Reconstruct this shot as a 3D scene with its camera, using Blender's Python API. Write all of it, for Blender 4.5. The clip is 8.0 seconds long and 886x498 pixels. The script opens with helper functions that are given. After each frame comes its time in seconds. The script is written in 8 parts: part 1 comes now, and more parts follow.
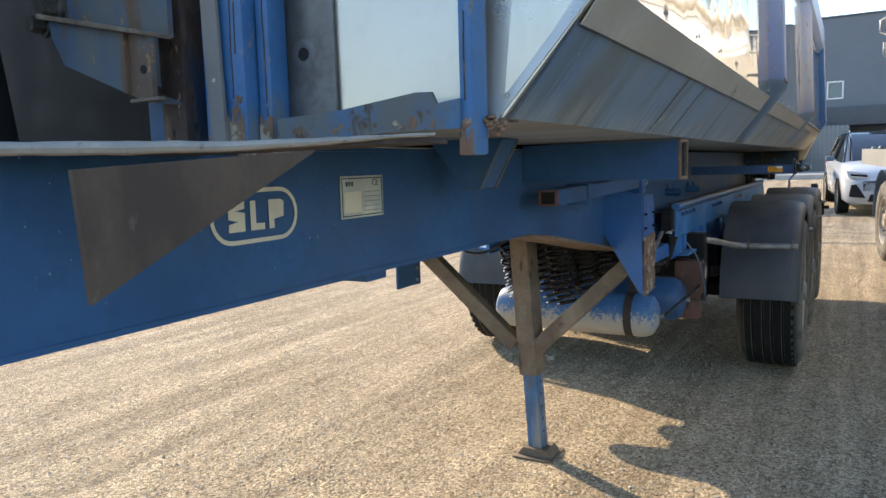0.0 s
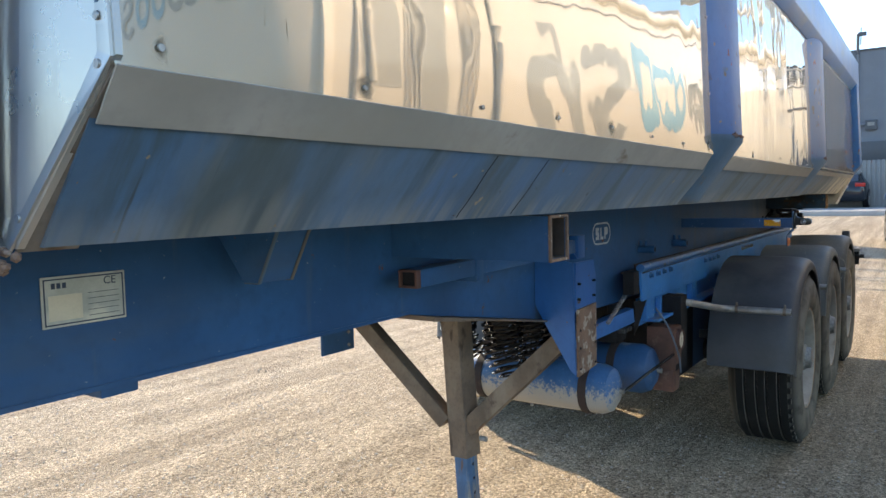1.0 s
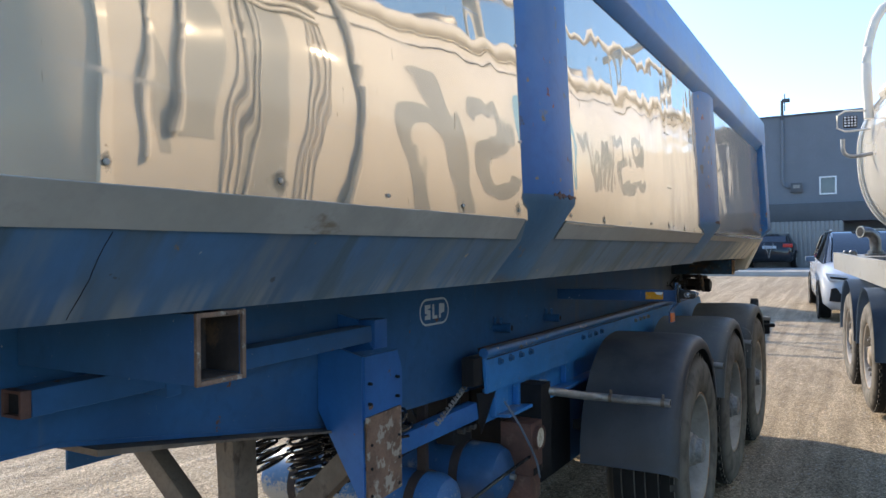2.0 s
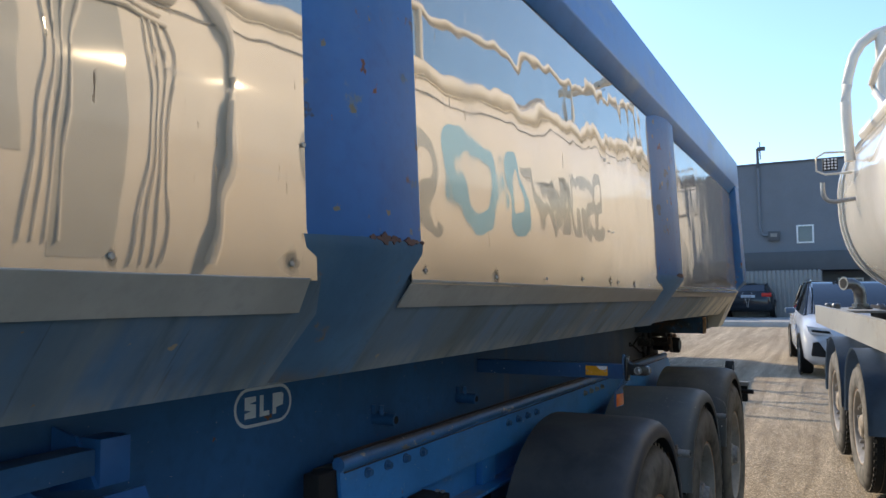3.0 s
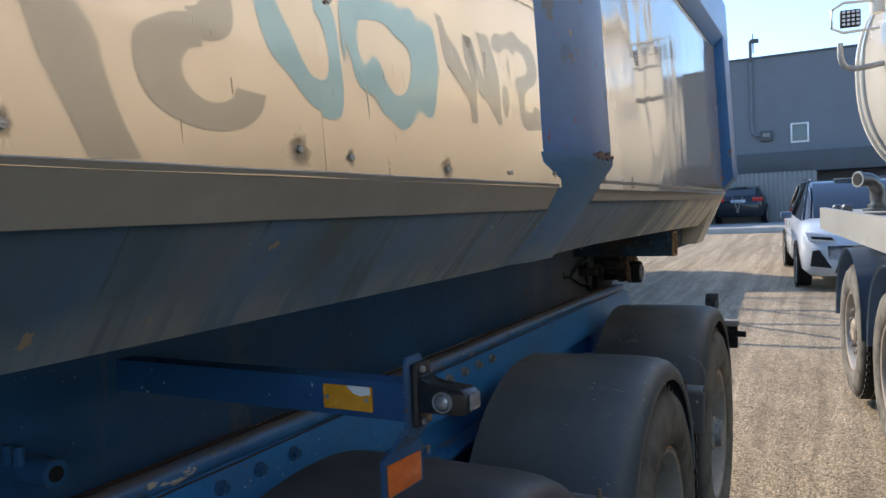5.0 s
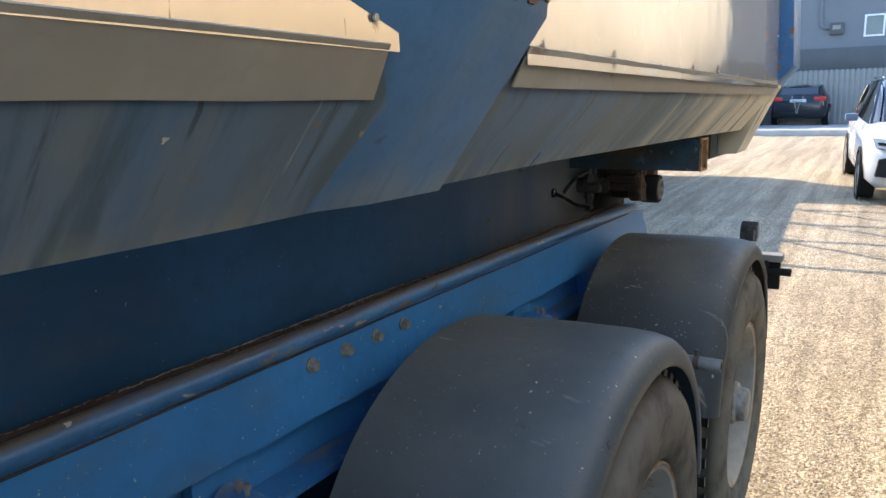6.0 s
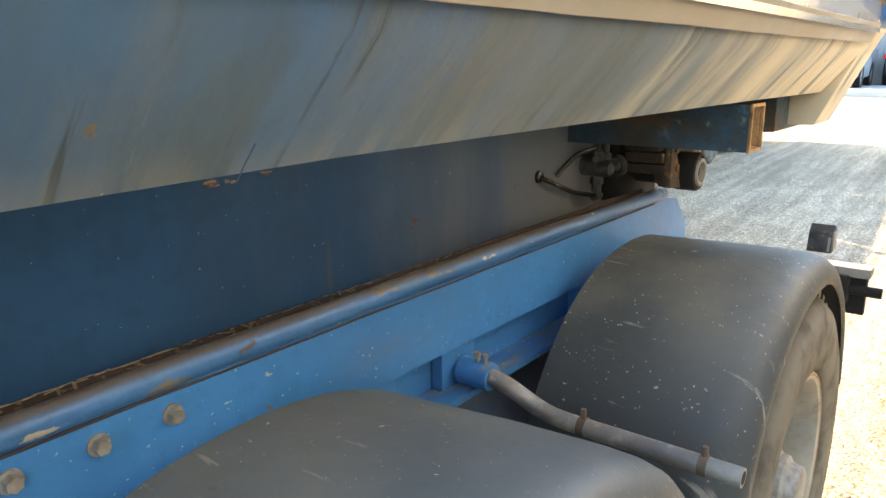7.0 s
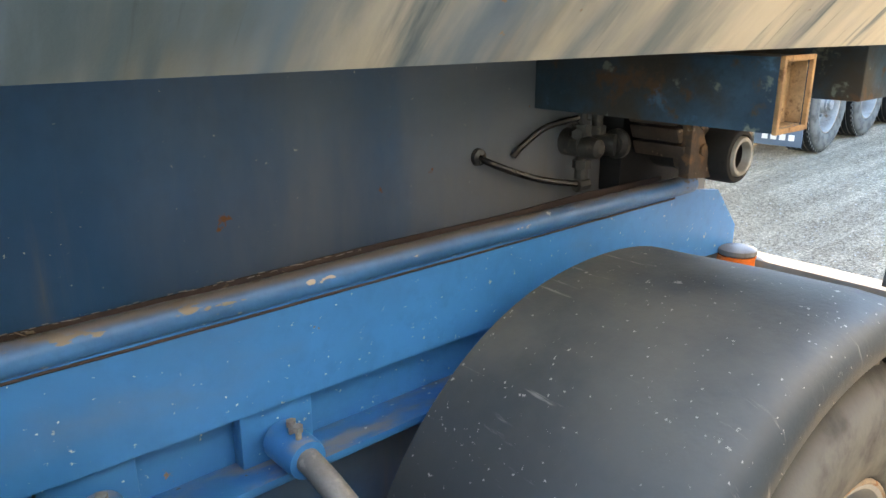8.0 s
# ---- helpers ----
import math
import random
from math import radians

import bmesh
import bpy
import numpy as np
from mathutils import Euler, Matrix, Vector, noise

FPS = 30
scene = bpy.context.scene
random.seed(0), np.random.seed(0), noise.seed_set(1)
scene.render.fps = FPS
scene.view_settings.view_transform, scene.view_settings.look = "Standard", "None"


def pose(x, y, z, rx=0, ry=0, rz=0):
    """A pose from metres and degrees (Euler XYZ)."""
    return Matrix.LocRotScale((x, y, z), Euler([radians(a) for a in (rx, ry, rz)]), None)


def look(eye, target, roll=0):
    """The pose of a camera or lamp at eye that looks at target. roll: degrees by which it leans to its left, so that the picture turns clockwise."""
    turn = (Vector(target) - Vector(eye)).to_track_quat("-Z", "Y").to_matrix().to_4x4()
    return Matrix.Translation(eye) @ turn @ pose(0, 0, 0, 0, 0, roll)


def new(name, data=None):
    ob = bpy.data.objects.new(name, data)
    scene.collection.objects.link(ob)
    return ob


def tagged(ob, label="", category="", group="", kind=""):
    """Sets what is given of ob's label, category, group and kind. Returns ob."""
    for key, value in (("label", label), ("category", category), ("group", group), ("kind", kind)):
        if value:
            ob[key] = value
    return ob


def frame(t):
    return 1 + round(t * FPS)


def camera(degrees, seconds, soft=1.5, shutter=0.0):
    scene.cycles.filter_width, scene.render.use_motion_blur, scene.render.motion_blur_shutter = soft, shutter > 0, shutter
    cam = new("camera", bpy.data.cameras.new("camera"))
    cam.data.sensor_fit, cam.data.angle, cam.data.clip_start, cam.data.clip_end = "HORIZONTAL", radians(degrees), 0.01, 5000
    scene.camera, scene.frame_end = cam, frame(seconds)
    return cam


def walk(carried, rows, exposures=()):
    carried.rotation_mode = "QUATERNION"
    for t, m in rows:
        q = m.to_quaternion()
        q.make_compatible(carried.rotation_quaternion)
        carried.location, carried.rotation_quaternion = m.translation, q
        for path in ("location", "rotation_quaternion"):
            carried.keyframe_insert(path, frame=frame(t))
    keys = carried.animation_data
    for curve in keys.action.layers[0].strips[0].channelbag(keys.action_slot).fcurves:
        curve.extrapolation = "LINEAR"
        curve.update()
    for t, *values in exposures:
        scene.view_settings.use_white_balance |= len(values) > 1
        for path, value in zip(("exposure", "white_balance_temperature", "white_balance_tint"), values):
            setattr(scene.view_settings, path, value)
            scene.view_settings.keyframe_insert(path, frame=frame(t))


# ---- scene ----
cam = camera(62.9, 8.0)
PATH = [
    (0, (0.074, 0.608, 1.409), (-0.903, 2.339, 1.185), -1.7),
    (0.5, (0.247, 0.912, 1.443), (-0.848, 2.573, 1.242), -1.8),
    (1, (0.421, 1.202, 1.52), (-0.699, 2.853, 1.38), -1.3),
    (1.5, (0.466, 1.574, 1.557), (-0.595, 3.268, 1.488), -0.8),
    (2, (0.559, 2.035, 1.567), (-0.441, 3.767, 1.575), -0.6),
    (2.2, (0.586, 2.217, 1.6), (-0.394, 3.96, 1.643), -0.8),
    (3.3, (0.461, 3.243, 1.64), (-0.481, 5.001, 1.79), -0.5),
    (3.5, (0.453, 3.444, 1.669), (-0.478, 5.207, 1.826), -1.1),
    (4, (0.377, 3.881, 1.648), (-0.541, 5.652, 1.801), -2.5),
    (4.5, (0.317, 4.381, 1.649), (-0.594, 6.16, 1.711), -2.6),
    (5, (0.287, 4.881, 1.603), (-0.652, 6.644, 1.507), -2.4),
    (5.2, (0.25, 5.061, 1.571), (-0.702, 6.812, 1.406), -2.1),
    (6.3, (0.193, 6.044, 1.599), (-0.87, 7.681, 1.167), -0.8),
    (6.5, (0.18, 6.211, 1.577), (-0.918, 7.82, 1.123), -0.9),
    (7, (0.133, 6.627, 1.572), (-1.065, 8.15, 1.079), -0.6),
    (7.5, (0.164, 7.007, 1.573), (-1.157, 8.413, 1.047), -0.4),
    (8, (0.138, 7.372, 1.522), (-1.309, 8.617, 0.925), -0.3),
]
walk(cam, [(t, look(eye, target, roll)) for t, eye, target, roll in PATH],
     exposures=[(0.0, 1.08, 8000, 10), (1.0, 1.17, 7500, 10), (1.5, 0.97, 7300, 10), (2.0, 0.8, 6800, 10), (3.5, 0.35, 7000, 10), (4.5, 0.32, 6900, 10),
                (5.0, 0.68, 6800, 10), (5.7, 1.4, 7200, 10), (6.5, 2.25, 7500, 10), (7.0, 2.92, 9200, 10), (7.5, 3.03, 7800, 10), (8.0, 3.15, 8000, 10)])

# ---- light ----
SUN_EL, SUN_AZ = 30.5, -62.0          # degrees; azimuth from +y towards +x
world = bpy.data.worlds.new("world")
scene.world = world
world.use_nodes = True
wn = world.node_tree.nodes
sky = wn.new("ShaderNodeTexSky")
sky.sky_type = "NISHITA"
sky.sun_disc = False
sky.sun_elevation = radians(SUN_EL)
sky.sun_rotation = radians(SUN_AZ)
sky.air_density, sky.dust_density, sky.ozone_density = 1.1, 0.8, 6.5
wn["Background"].inputs["Strength"].default_value = 0.25
world.node_tree.links.new(sky.outputs["Color"], wn["Background"].inputs["Color"])
sun_data = bpy.data.lights.new("sun", "SUN")
sun_data.energy, sun_data.angle, sun_data.color = 4.0, radians(0.55), (1.0, 0.89, 0.74)
sun = new("sun", sun_data)
sd = Vector((math.sin(radians(SUN_AZ)) * math.cos(radians(SUN_EL)),
             math.cos(radians(SUN_AZ)) * math.cos(radians(SUN_EL)), math.sin(radians(SUN_EL))))
sun.matrix_basis = look(sd * 60, (0, 0, 0))


# ---- materials ----
def surface(name, base, rough=0.5, metal=0.0, vary=0.2, vscale=5.0, layers=(), bump=0.0, bscale=90.0,
            gloss_vary=0.12, ior=1.45, spec=0.5, dust_bounce=None, settled=None, per_island=0.0, splash=None,
            flecks=(), runs=None, sidewall=None, sheen=0.0):
    """Procedural surface: base colour with two scales of variation, stain layers (colour, scales, low, high, rough, seed), relief."""
    m = bpy.data.materials.new(name)
    m.use_nodes = True
    nt = m.node_tree
    n, l = nt.nodes, nt.links
    bsdf = n["Principled BSDF"]
    bsdf.inputs["Metallic"].default_value = metal
    bsdf.inputs["IOR"].default_value = ior
    bsdf.inputs["Specular IOR Level"].default_value = spec
    # sheen at flat angles, for fine dust and for sun haze put into the paint
    bsdf.inputs["Sheen Weight"].default_value = sheen
    bsdf.inputs["Sheen Roughness"].default_value = 0.55
    bsdf.inputs["Sheen Tint"].default_value = (0.95, 0.92, 0.86, 1.0)
    tc = n.new("ShaderNodeTexCoord")

    def noise_tex(scales, detail=6.0, rough_=0.6, seed=0.0):
        mp = n.new("ShaderNodeMapping")
        mp.inputs["Scale"].default_value = scales
        mp.inputs["Location"].default_value = (seed, seed * 1.7, seed * 0.6)
        l.new(tc.outputs["Object"], mp.inputs["Vector"])
        t = n.new("ShaderNodeTexNoise")
        t.inputs["Scale"].default_value = 1.0
        t.inputs["Detail"].default_value = detail
        t.inputs["Roughness"].default_value = rough_
        l.new(mp.outputs["Vector"], t.inputs["Vector"])
        return t

    def mapped(value, lo, hi, a=0.0, b=1.0):
        r = n.new("ShaderNodeMapRange")
        r.interpolation_type = "SMOOTHSTEP"
        for key, v in (("From Min", lo), ("From Max", hi), ("To Min", a), ("To Max", b)):
            r.inputs[key].default_value = v
        l.new(value, r.inputs["Value"])
        return r.outputs["Result"]

    def mix(fac, a, b):
        x = n.new("ShaderNodeMix")
        x.data_type = "RGBA"
        l.new(fac, x.inputs["Factor"])
        for sock, v in (("A", a), ("B", b)):
            s = [i for i in x.inputs if i.name == sock and i.type == "RGBA"][0]
            if isinstance(v, tuple):
                s.default_value = (*v, 1.0)
            else:
                l.new(v, s)
        return [o for o in x.outputs if o.type == "RGBA"][0]

    big = noise_tex((vscale,) * 3)
    fine = noise_tex((vscale * 11,) * 3, seed=3.1)
    lo = tuple(c * (1 - vary) for c in base)
    hi = tuple(min(1.0, c * (1 + vary)) for c in base)
    col = mix(mapped(big.outputs["Fac"], 0.3, 0.7), lo, hi)
    col = mix(mapped(fine.outputs["Fac"], 0.45, 0.75, 0.0, 0.5), col, tuple(c * (1 - vary * 1.2) for c in base))
    rgh = mapped(big.outputs["Fac"], 0.3, 0.7, max(0.02, rough - gloss_vary * rough), min(1.0, rough + gloss_vary * rough))
    if per_island:
        geo = n.new("ShaderNodeNewGeometry")
        col = mix(mapped(geo.outputs["Random Per Island"], 0.0, 1.0, 0.0, per_island), col, tuple(c * 0.3 for c in base))
    def with_dust_bounce(col):
        # rear road dust with bounced light and haze painted in: colour, where it begins and is full along y, streak
        # scales, amount
        colour, ya, yb, scales, amount = dust_bounce
        geo = n.new("ShaderNodeNewGeometry")
        xyz = n.new("ShaderNodeSeparateXYZ")
        l.new(geo.outputs["Position"], xyz.inputs["Vector"])
        t = noise_tex(scales, seed=12.0)
        wob = n.new("ShaderNodeMath")
        wob.operation = "MULTIPLY_ADD"
        l.new(t.outputs["Fac"], wob.inputs[0])
        wob.inputs[1].default_value = 3.0
        l.new(xyz.outputs["Y"], wob.inputs[2])
        return mix(mapped(wob.outputs["Value"], ya + 1.5, yb + 1.5, 0.0, amount), col, colour)
    late = max(0, len(layers) - 5)
    for k, (colour, scales, a, b, r2, seed) in enumerate(layers):
        if dust_bounce and k == late:
            col = with_dust_bounce(col)
        t = noise_tex(scales, seed=seed)
        f = mapped(t.outputs["Fac"], a, b)
        col = mix(f, col, colour)
        mr = n.new("ShaderNodeMix")
        l.new(f, mr.inputs["Factor"])
        l.new(rgh, mr.inputs["A"])
        mr.inputs["B"].default_value = r2
        rgh = mr.outputs["Result"]
    if settled:
        # dirt lying on faces that look upwards: colour, amount, noise scales, low, high
        colour, amount, scales, a, b = settled
        geo = n.new("ShaderNodeNewGeometry")
        xyz = n.new("ShaderNodeSeparateXYZ")
        l.new(geo.outputs["Normal"], xyz.inputs["Vector"])
        t = noise_tex(scales, seed=15.0)
        both = n.new("ShaderNodeMath")
        both.operation = "MULTIPLY"
        l.new(mapped(xyz.outputs["Z"], 0.45, 0.95), both.inputs[0])
        l.new(mapped(t.outputs["Fac"], a, b, 0.0, amount), both.inputs[1])
        col = mix(both.outputs["Value"], col, colour)
    if splash:
        # road dirt thrown up on to the undersides
        geo = n.new("ShaderNodeNewGeometry")
        xyz = n.new("ShaderNodeSeparateXYZ")
        l.new(geo.outputs["Normal"], xyz.inputs["Vector"])
        t = noise_tex((55, 55, 55), detail=8.0, rough_=0.8, seed=18.0)
        both = n.new("ShaderNodeMath")
        both.operation = "MULTIPLY_ADD"
        l.new(xyz.outputs["Z"], both.inputs[0])
        both.inputs[1].default_value = -0.3
        l.new(t.outputs["Fac"], both.inputs[2])
        col = mix(mapped(both.outputs["Value"], 0.44, 0.54, 0.0, 0.9), col, splash)
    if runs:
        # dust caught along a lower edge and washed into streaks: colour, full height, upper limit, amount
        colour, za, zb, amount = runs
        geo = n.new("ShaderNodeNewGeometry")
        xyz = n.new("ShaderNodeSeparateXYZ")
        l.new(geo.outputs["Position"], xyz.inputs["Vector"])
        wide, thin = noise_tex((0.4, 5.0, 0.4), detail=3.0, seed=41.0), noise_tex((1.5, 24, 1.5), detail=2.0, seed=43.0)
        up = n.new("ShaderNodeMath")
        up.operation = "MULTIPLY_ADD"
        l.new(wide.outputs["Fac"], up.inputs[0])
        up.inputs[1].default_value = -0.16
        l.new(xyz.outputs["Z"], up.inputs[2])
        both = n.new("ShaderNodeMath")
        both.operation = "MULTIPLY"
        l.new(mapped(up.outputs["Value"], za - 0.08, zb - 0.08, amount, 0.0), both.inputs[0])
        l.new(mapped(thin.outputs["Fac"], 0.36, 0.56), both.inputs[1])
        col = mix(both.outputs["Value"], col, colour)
    if sidewall:
        # dust on faces that look sideways: colour, amount
        geo = n.new("ShaderNodeNewGeometry")
        xyz = n.new("ShaderNodeSeparateXYZ")
        l.new(geo.outputs["Normal"], xyz.inputs["Vector"])
        ab = n.new("ShaderNodeMath")
        ab.operation = "ABSOLUTE"
        l.new(xyz.outputs["X"], ab.inputs[0])
        both = n.new("ShaderNodeMath")
        both.operation = "MULTIPLY"
        l.new(mapped(ab.outputs["Value"], 0.55, 0.95), both.inputs[0])
        l.new(mapped(noise_tex((4, 9, 9), seed=47.0).outputs["Fac"], 0.28, 0.60, 0.25, sidewall[1]), both.inputs[1])
        col = mix(both.outputs["Value"], col, sidewall[0])
    for colour, scale, share, size, seed in flecks:
        # separate splashes of uneven size: colour, cells per metre, share of cells, size in cells, seed
        warp = noise_tex((scale * 2.4,) * 3, detail=3.0, seed=seed)
        shift = n.new("ShaderNodeVectorMath")
        shift.operation = "MULTIPLY_ADD"
        l.new(warp.outputs["Color"], shift.inputs[0])
        shift.inputs[1].default_value = (0.75 / scale,) * 3
        l.new(tc.outputs["Object"], shift.inputs[2])
        v = n.new("ShaderNodeTexVoronoi")
        v.inputs["Scale"].default_value = scale
        l.new(shift.outputs["Vector"], v.inputs["Vector"])
        rgb = n.new("ShaderNodeSeparateColor")
        l.new(v.outputs["Color"], rgb.inputs["Color"])
        lim = n.new("ShaderNodeMath")
        lim.operation = "MULTIPLY_ADD"
        l.new(mapped(rgb.outputs["Red"], 1 - share, 1.0, 0.0, size), lim.inputs[0])
        lim.inputs[1].default_value = 1.0
        neg = n.new("ShaderNodeMath")
        neg.operation = "MULTIPLY"
        l.new(v.outputs["Distance"], neg.inputs[0])
        neg.inputs[1].default_value = -1.0
        l.new(neg.outputs["Value"], lim.inputs[2])
        f = mapped(lim.outputs["Value"], 0.0, 0.06)
        col = mix(f, col, colour)
    l.new(col, bsdf.inputs["Base Color"])
    l.new(rgh, bsdf.inputs["Roughness"])
    if bump:
        t = noise_tex((bscale,) * 3, seed=9.0)
        bp = n.new("ShaderNodeBump")
        bp.inputs["Strength"].default_value = bump
        bp.inputs["Distance"].default_value = 0.004
        l.new(t.outputs["Fac"], bp.inputs["Height"])
        l.new(bp.outputs["Normal"], bsdf.inputs["Normal"])
    return m


def stain_film():
    """Thin brown rust bloom, dense in the middle, gone at its rim."""
    m = bpy.data.materials.new("brown rust bloom")
    m.use_nodes = True
    n, l = m.node_tree.nodes, m.node_tree.links
    b = n["Principled BSDF"]
    b.inputs["Base Color"].default_value = (0.24, 0.185, 0.125, 1)
    b.inputs["Roughness"].default_value = 0.7
    tc, ln, mp = n.new("ShaderNodeTexCoord"), n.new("ShaderNodeVectorMath"), n.new("ShaderNodeMapRange")
    ln.operation = "LENGTH"
    l.new(tc.outputs["Object"], ln.inputs[0])
    mp.interpolation_type = "SMOOTHSTEP"
    for key, v in (("From Min", 0.002), ("From Max", 0.013), ("To Min", 0.62), ("To Max", 0.0)):
        mp.inputs[key].default_value = v
    l.new(ln.outputs["Value"], mp.inputs["Value"])
    l.new(mp.outputs["Result"], b.inputs["Alpha"])
    return m


RUST = (0.16, 0.065, 0.028)
DUST = (0.26, 0.235, 0.20)
M = {}
M["beam"] = surface("chassis blue paint", (0.018, 0.082, 0.190), 0.55, sheen=0.05, spec=0.28, vary=0.22, vscale=2.2, bump=0.10, bscale=60, dust_bounce=((0.17, 0.17, 0.165), 7.2, 8.8, (2.2, 2.2, 0.5), 0.8),
                    flecks=(((0.28, 0.29, 0.29), 52, 0.03, 0.20, 3.0),),
                    layers=(((0.085, 0.105, 0.125), (0.9, 0.8, 2.6), 0.50, 0.84, 0.75, 1.0), ((0.14, 0.13, 0.11), (1.6, 9, 0.8), 0.60, 0.84, 0.8, 6.0),
                            ((0.30, 0.31, 0.31), (100, 100, 100), 0.70, 0.72, 0.8, 5.0), (RUST, (14, 14, 14), 0.68, 0.71, 0.85, 2.0)))
M["rail"] = surface("bright blue rail paint", (0.026, 0.165, 0.41), 0.38, vary=0.16, vscale=3, bump=0.08, bscale=50, settled=((0.20, 0.20, 0.19), 0.8, (14, 6, 14), 0.44, 0.62),
                    flecks=(((0.50, 0.52, 0.53), 85, 0.09, 0.28, 2.0), ((0.46, 0.47, 0.46), 34, 0.035, 0.18, 6.0), ((0.16, 0.10, 0.06), 24, 0.03, 0.14, 9.0)),
                    layers=(((0.40, 0.43, 0.45), (100, 70, 100), 0.675, 0.70, 0.75, 1.5), ((0.07, 0.15, 0.26), (2, 3, 7), 0.5, 0.85, 0.7, 4.0),
                            ((0.36, 0.37, 0.36), (34, 34, 34), 0.69, 0.71, 0.8, 8.0), ((0.20, 0.13, 0.09), (26, 26, 26), 0.695, 0.72, 0.85, 2.0)))
M["bracket"] = surface("deep blue bracket paint", (0.018, 0.105, 0.29), 0.42, vary=0.2, vscale=3, bump=0.1, layers=(((0.12, 0.15, 0.18), (4, 4, 4), 0.54, 0.74, 0.7, 4.0), ((0.15, 0.085, 0.05), (18, 18, 18), 0.67, 0.71, 0.85, 2.0)))
M["worn"] = surface("worn rounded rail edge", (0.035, 0.135, 0.31), 0.36, vary=0.25, vscale=6, bump=0.3, bscale=45, settled=((0.135, 0.115, 0.095), 0.95, (9, 3.5, 9), 0.30, 0.50),
                    layers=(((0.20, 0.17, 0.135), (16, 6, 16), 0.62, 0.64, 0.75, 1.0), ((0.40, 0.36, 0.30), (30, 12, 30), 0.64, 0.66, 0.6, 6.0), ((0.08, 0.075, 0.07), (20, 9, 20), 0.66, 0.70, 0.7, 3.0)),
                    flecks=(((0.52, 0.52, 0.50), 40, 0.12, 0.26, 5.0),))
M["body"] = surface("dusty blue tipper paint", (0.038, 0.100, 0.175), 0.55, sheen=0.16, vary=0.3, vscale=1.6, bump=0.16, bscale=45, spec=0.3,
                    dust_bounce=((0.54, 0.48, 0.37), 7.6, 8.75, (1.2, 4, 1.2), 0.93), runs=((0.30, 0.28, 0.235), 1.475, 1.530, 0.34),
                    layers=(((0.105, 0.138, 0.155), (0.5, 0.9, 0.5), 0.44, 0.74, 0.7, 7.0), ((0.135, 0.135, 0.127), (1.0, 6.5, 1.0), 0.52, 0.76, 0.7, 22.0), ((0.032, 0.118, 0.255), (0.6, 0.75, 0.6), 0.50, 0.66, 0.5, 4.1), ((0.050, 0.072, 0.075), (1.0, 3.4, 1.0), 0.46, 0.64, 0.65, 2.4),
                            ((0.13, 0.15, 0.155), (1.3, 6, 1.3), 0.50, 0.76, 0.7, 0.3), ((0.040, 0.078, 0.105), (1.6, 11, 1.6), 0.54, 0.66, 0.65, 5.4),
                            ((0.065, 0.10, 0.125), (0.9, 3.6, 0.9), 0.53, 0.72, 0.6, 31.0), ((0.030, 0.052, 0.066), (2.6, 42, 2.6), 0.63, 0.72, 0.65, 15.4), ((0.22, 0.23, 0.22), (2.2, 30, 2.2), 0.67, 0.75, 0.75, 8.8),
                            ((0.17, 0.115, 0.07), (34, 34, 34), 0.69, 0.715, 0.85, 1.4)),
                    flecks=(((0.25, 0.18, 0.11), 22, 0.10, 0.22, 4.0), ((0.035, 0.045, 0.05), 14, 0.15, 0.20, 8.0), ((0.44, 0.40, 0.32), 26, 0.04, 0.14, 1.0)))
M["foot"] = surface("teal grey stanchion foot", (0.034, 0.098, 0.165), 0.55, sheen=0.12, vary=0.25, vscale=3, bump=0.25, bscale=40,
                    layers=(((0.068, 0.108, 0.132), (1.5, 3, 1.5), 0.44, 0.70, 0.7, 3.3), ((0.11, 0.115, 0.10), (3, 7, 3), 0.60, 0.74, 0.8, 6.1),
                            ((0.15, 0.095, 0.05), (13, 13, 13), 0.62, 0.72, 0.85, 1.2), ((0.03, 0.06, 0.09), (40, 40, 40), 0.66, 0.70, 0.6, 8.0)),
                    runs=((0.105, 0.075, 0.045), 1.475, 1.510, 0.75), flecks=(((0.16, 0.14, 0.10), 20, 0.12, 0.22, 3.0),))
M["footblue"] = surface("dusty blue stanchion foot", (0.038, 0.130, 0.26), 0.5, sheen=0.10, vary=0.25, vscale=3, bump=0.2, bscale=40,
                        layers=(((0.10, 0.155, 0.20), (1.5, 3, 1.5), 0.50, 0.78, 0.7, 3.3), ((0.06, 0.13, 0.22), (2, 7, 2), 0.58, 0.74, 0.7, 6.1),
                                ((0.20, 0.14, 0.085), (13, 13, 13), 0.68, 0.74, 0.85, 1.2), ((0.04, 0.09, 0.15), (40, 40, 40), 0.66, 0.70, 0.6, 8.0)),
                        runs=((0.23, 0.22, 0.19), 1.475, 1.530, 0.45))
M["post"] = surface("stanchion blue paint", (0.010, 0.105, 0.285), 0.40, vary=0.2, vscale=3, bump=0.10, bscale=40,
                    flecks=(((0.10, 0.135, 0.16), 26, 0.22, 0.40, 2.0), ((0.15, 0.105, 0.07), 26, 0.15, 0.32, 2.0), ((0.17, 0.14, 0.09), 42, 0.07, 0.34, 13.0), ((0.03, 0.05, 0.08), 11, 0.25, 0.28, 6.0)),
                    layers=(((0.07, 0.16, 0.30), (2, 2, 1.2), 0.5, 0.75, 0.5, 3.3), ((0.13, 0.17, 0.20), (12, 12, 10), 0.63, 0.70, 0.8, 5.2),
                            ((0.17, 0.11, 0.07), (20, 20, 15), 0.635, 0.70, 0.85, 1.2), ((0.19, 0.075, 0.035), (20, 20, 15), 0.67, 0.70, 0.85, 4.2)))
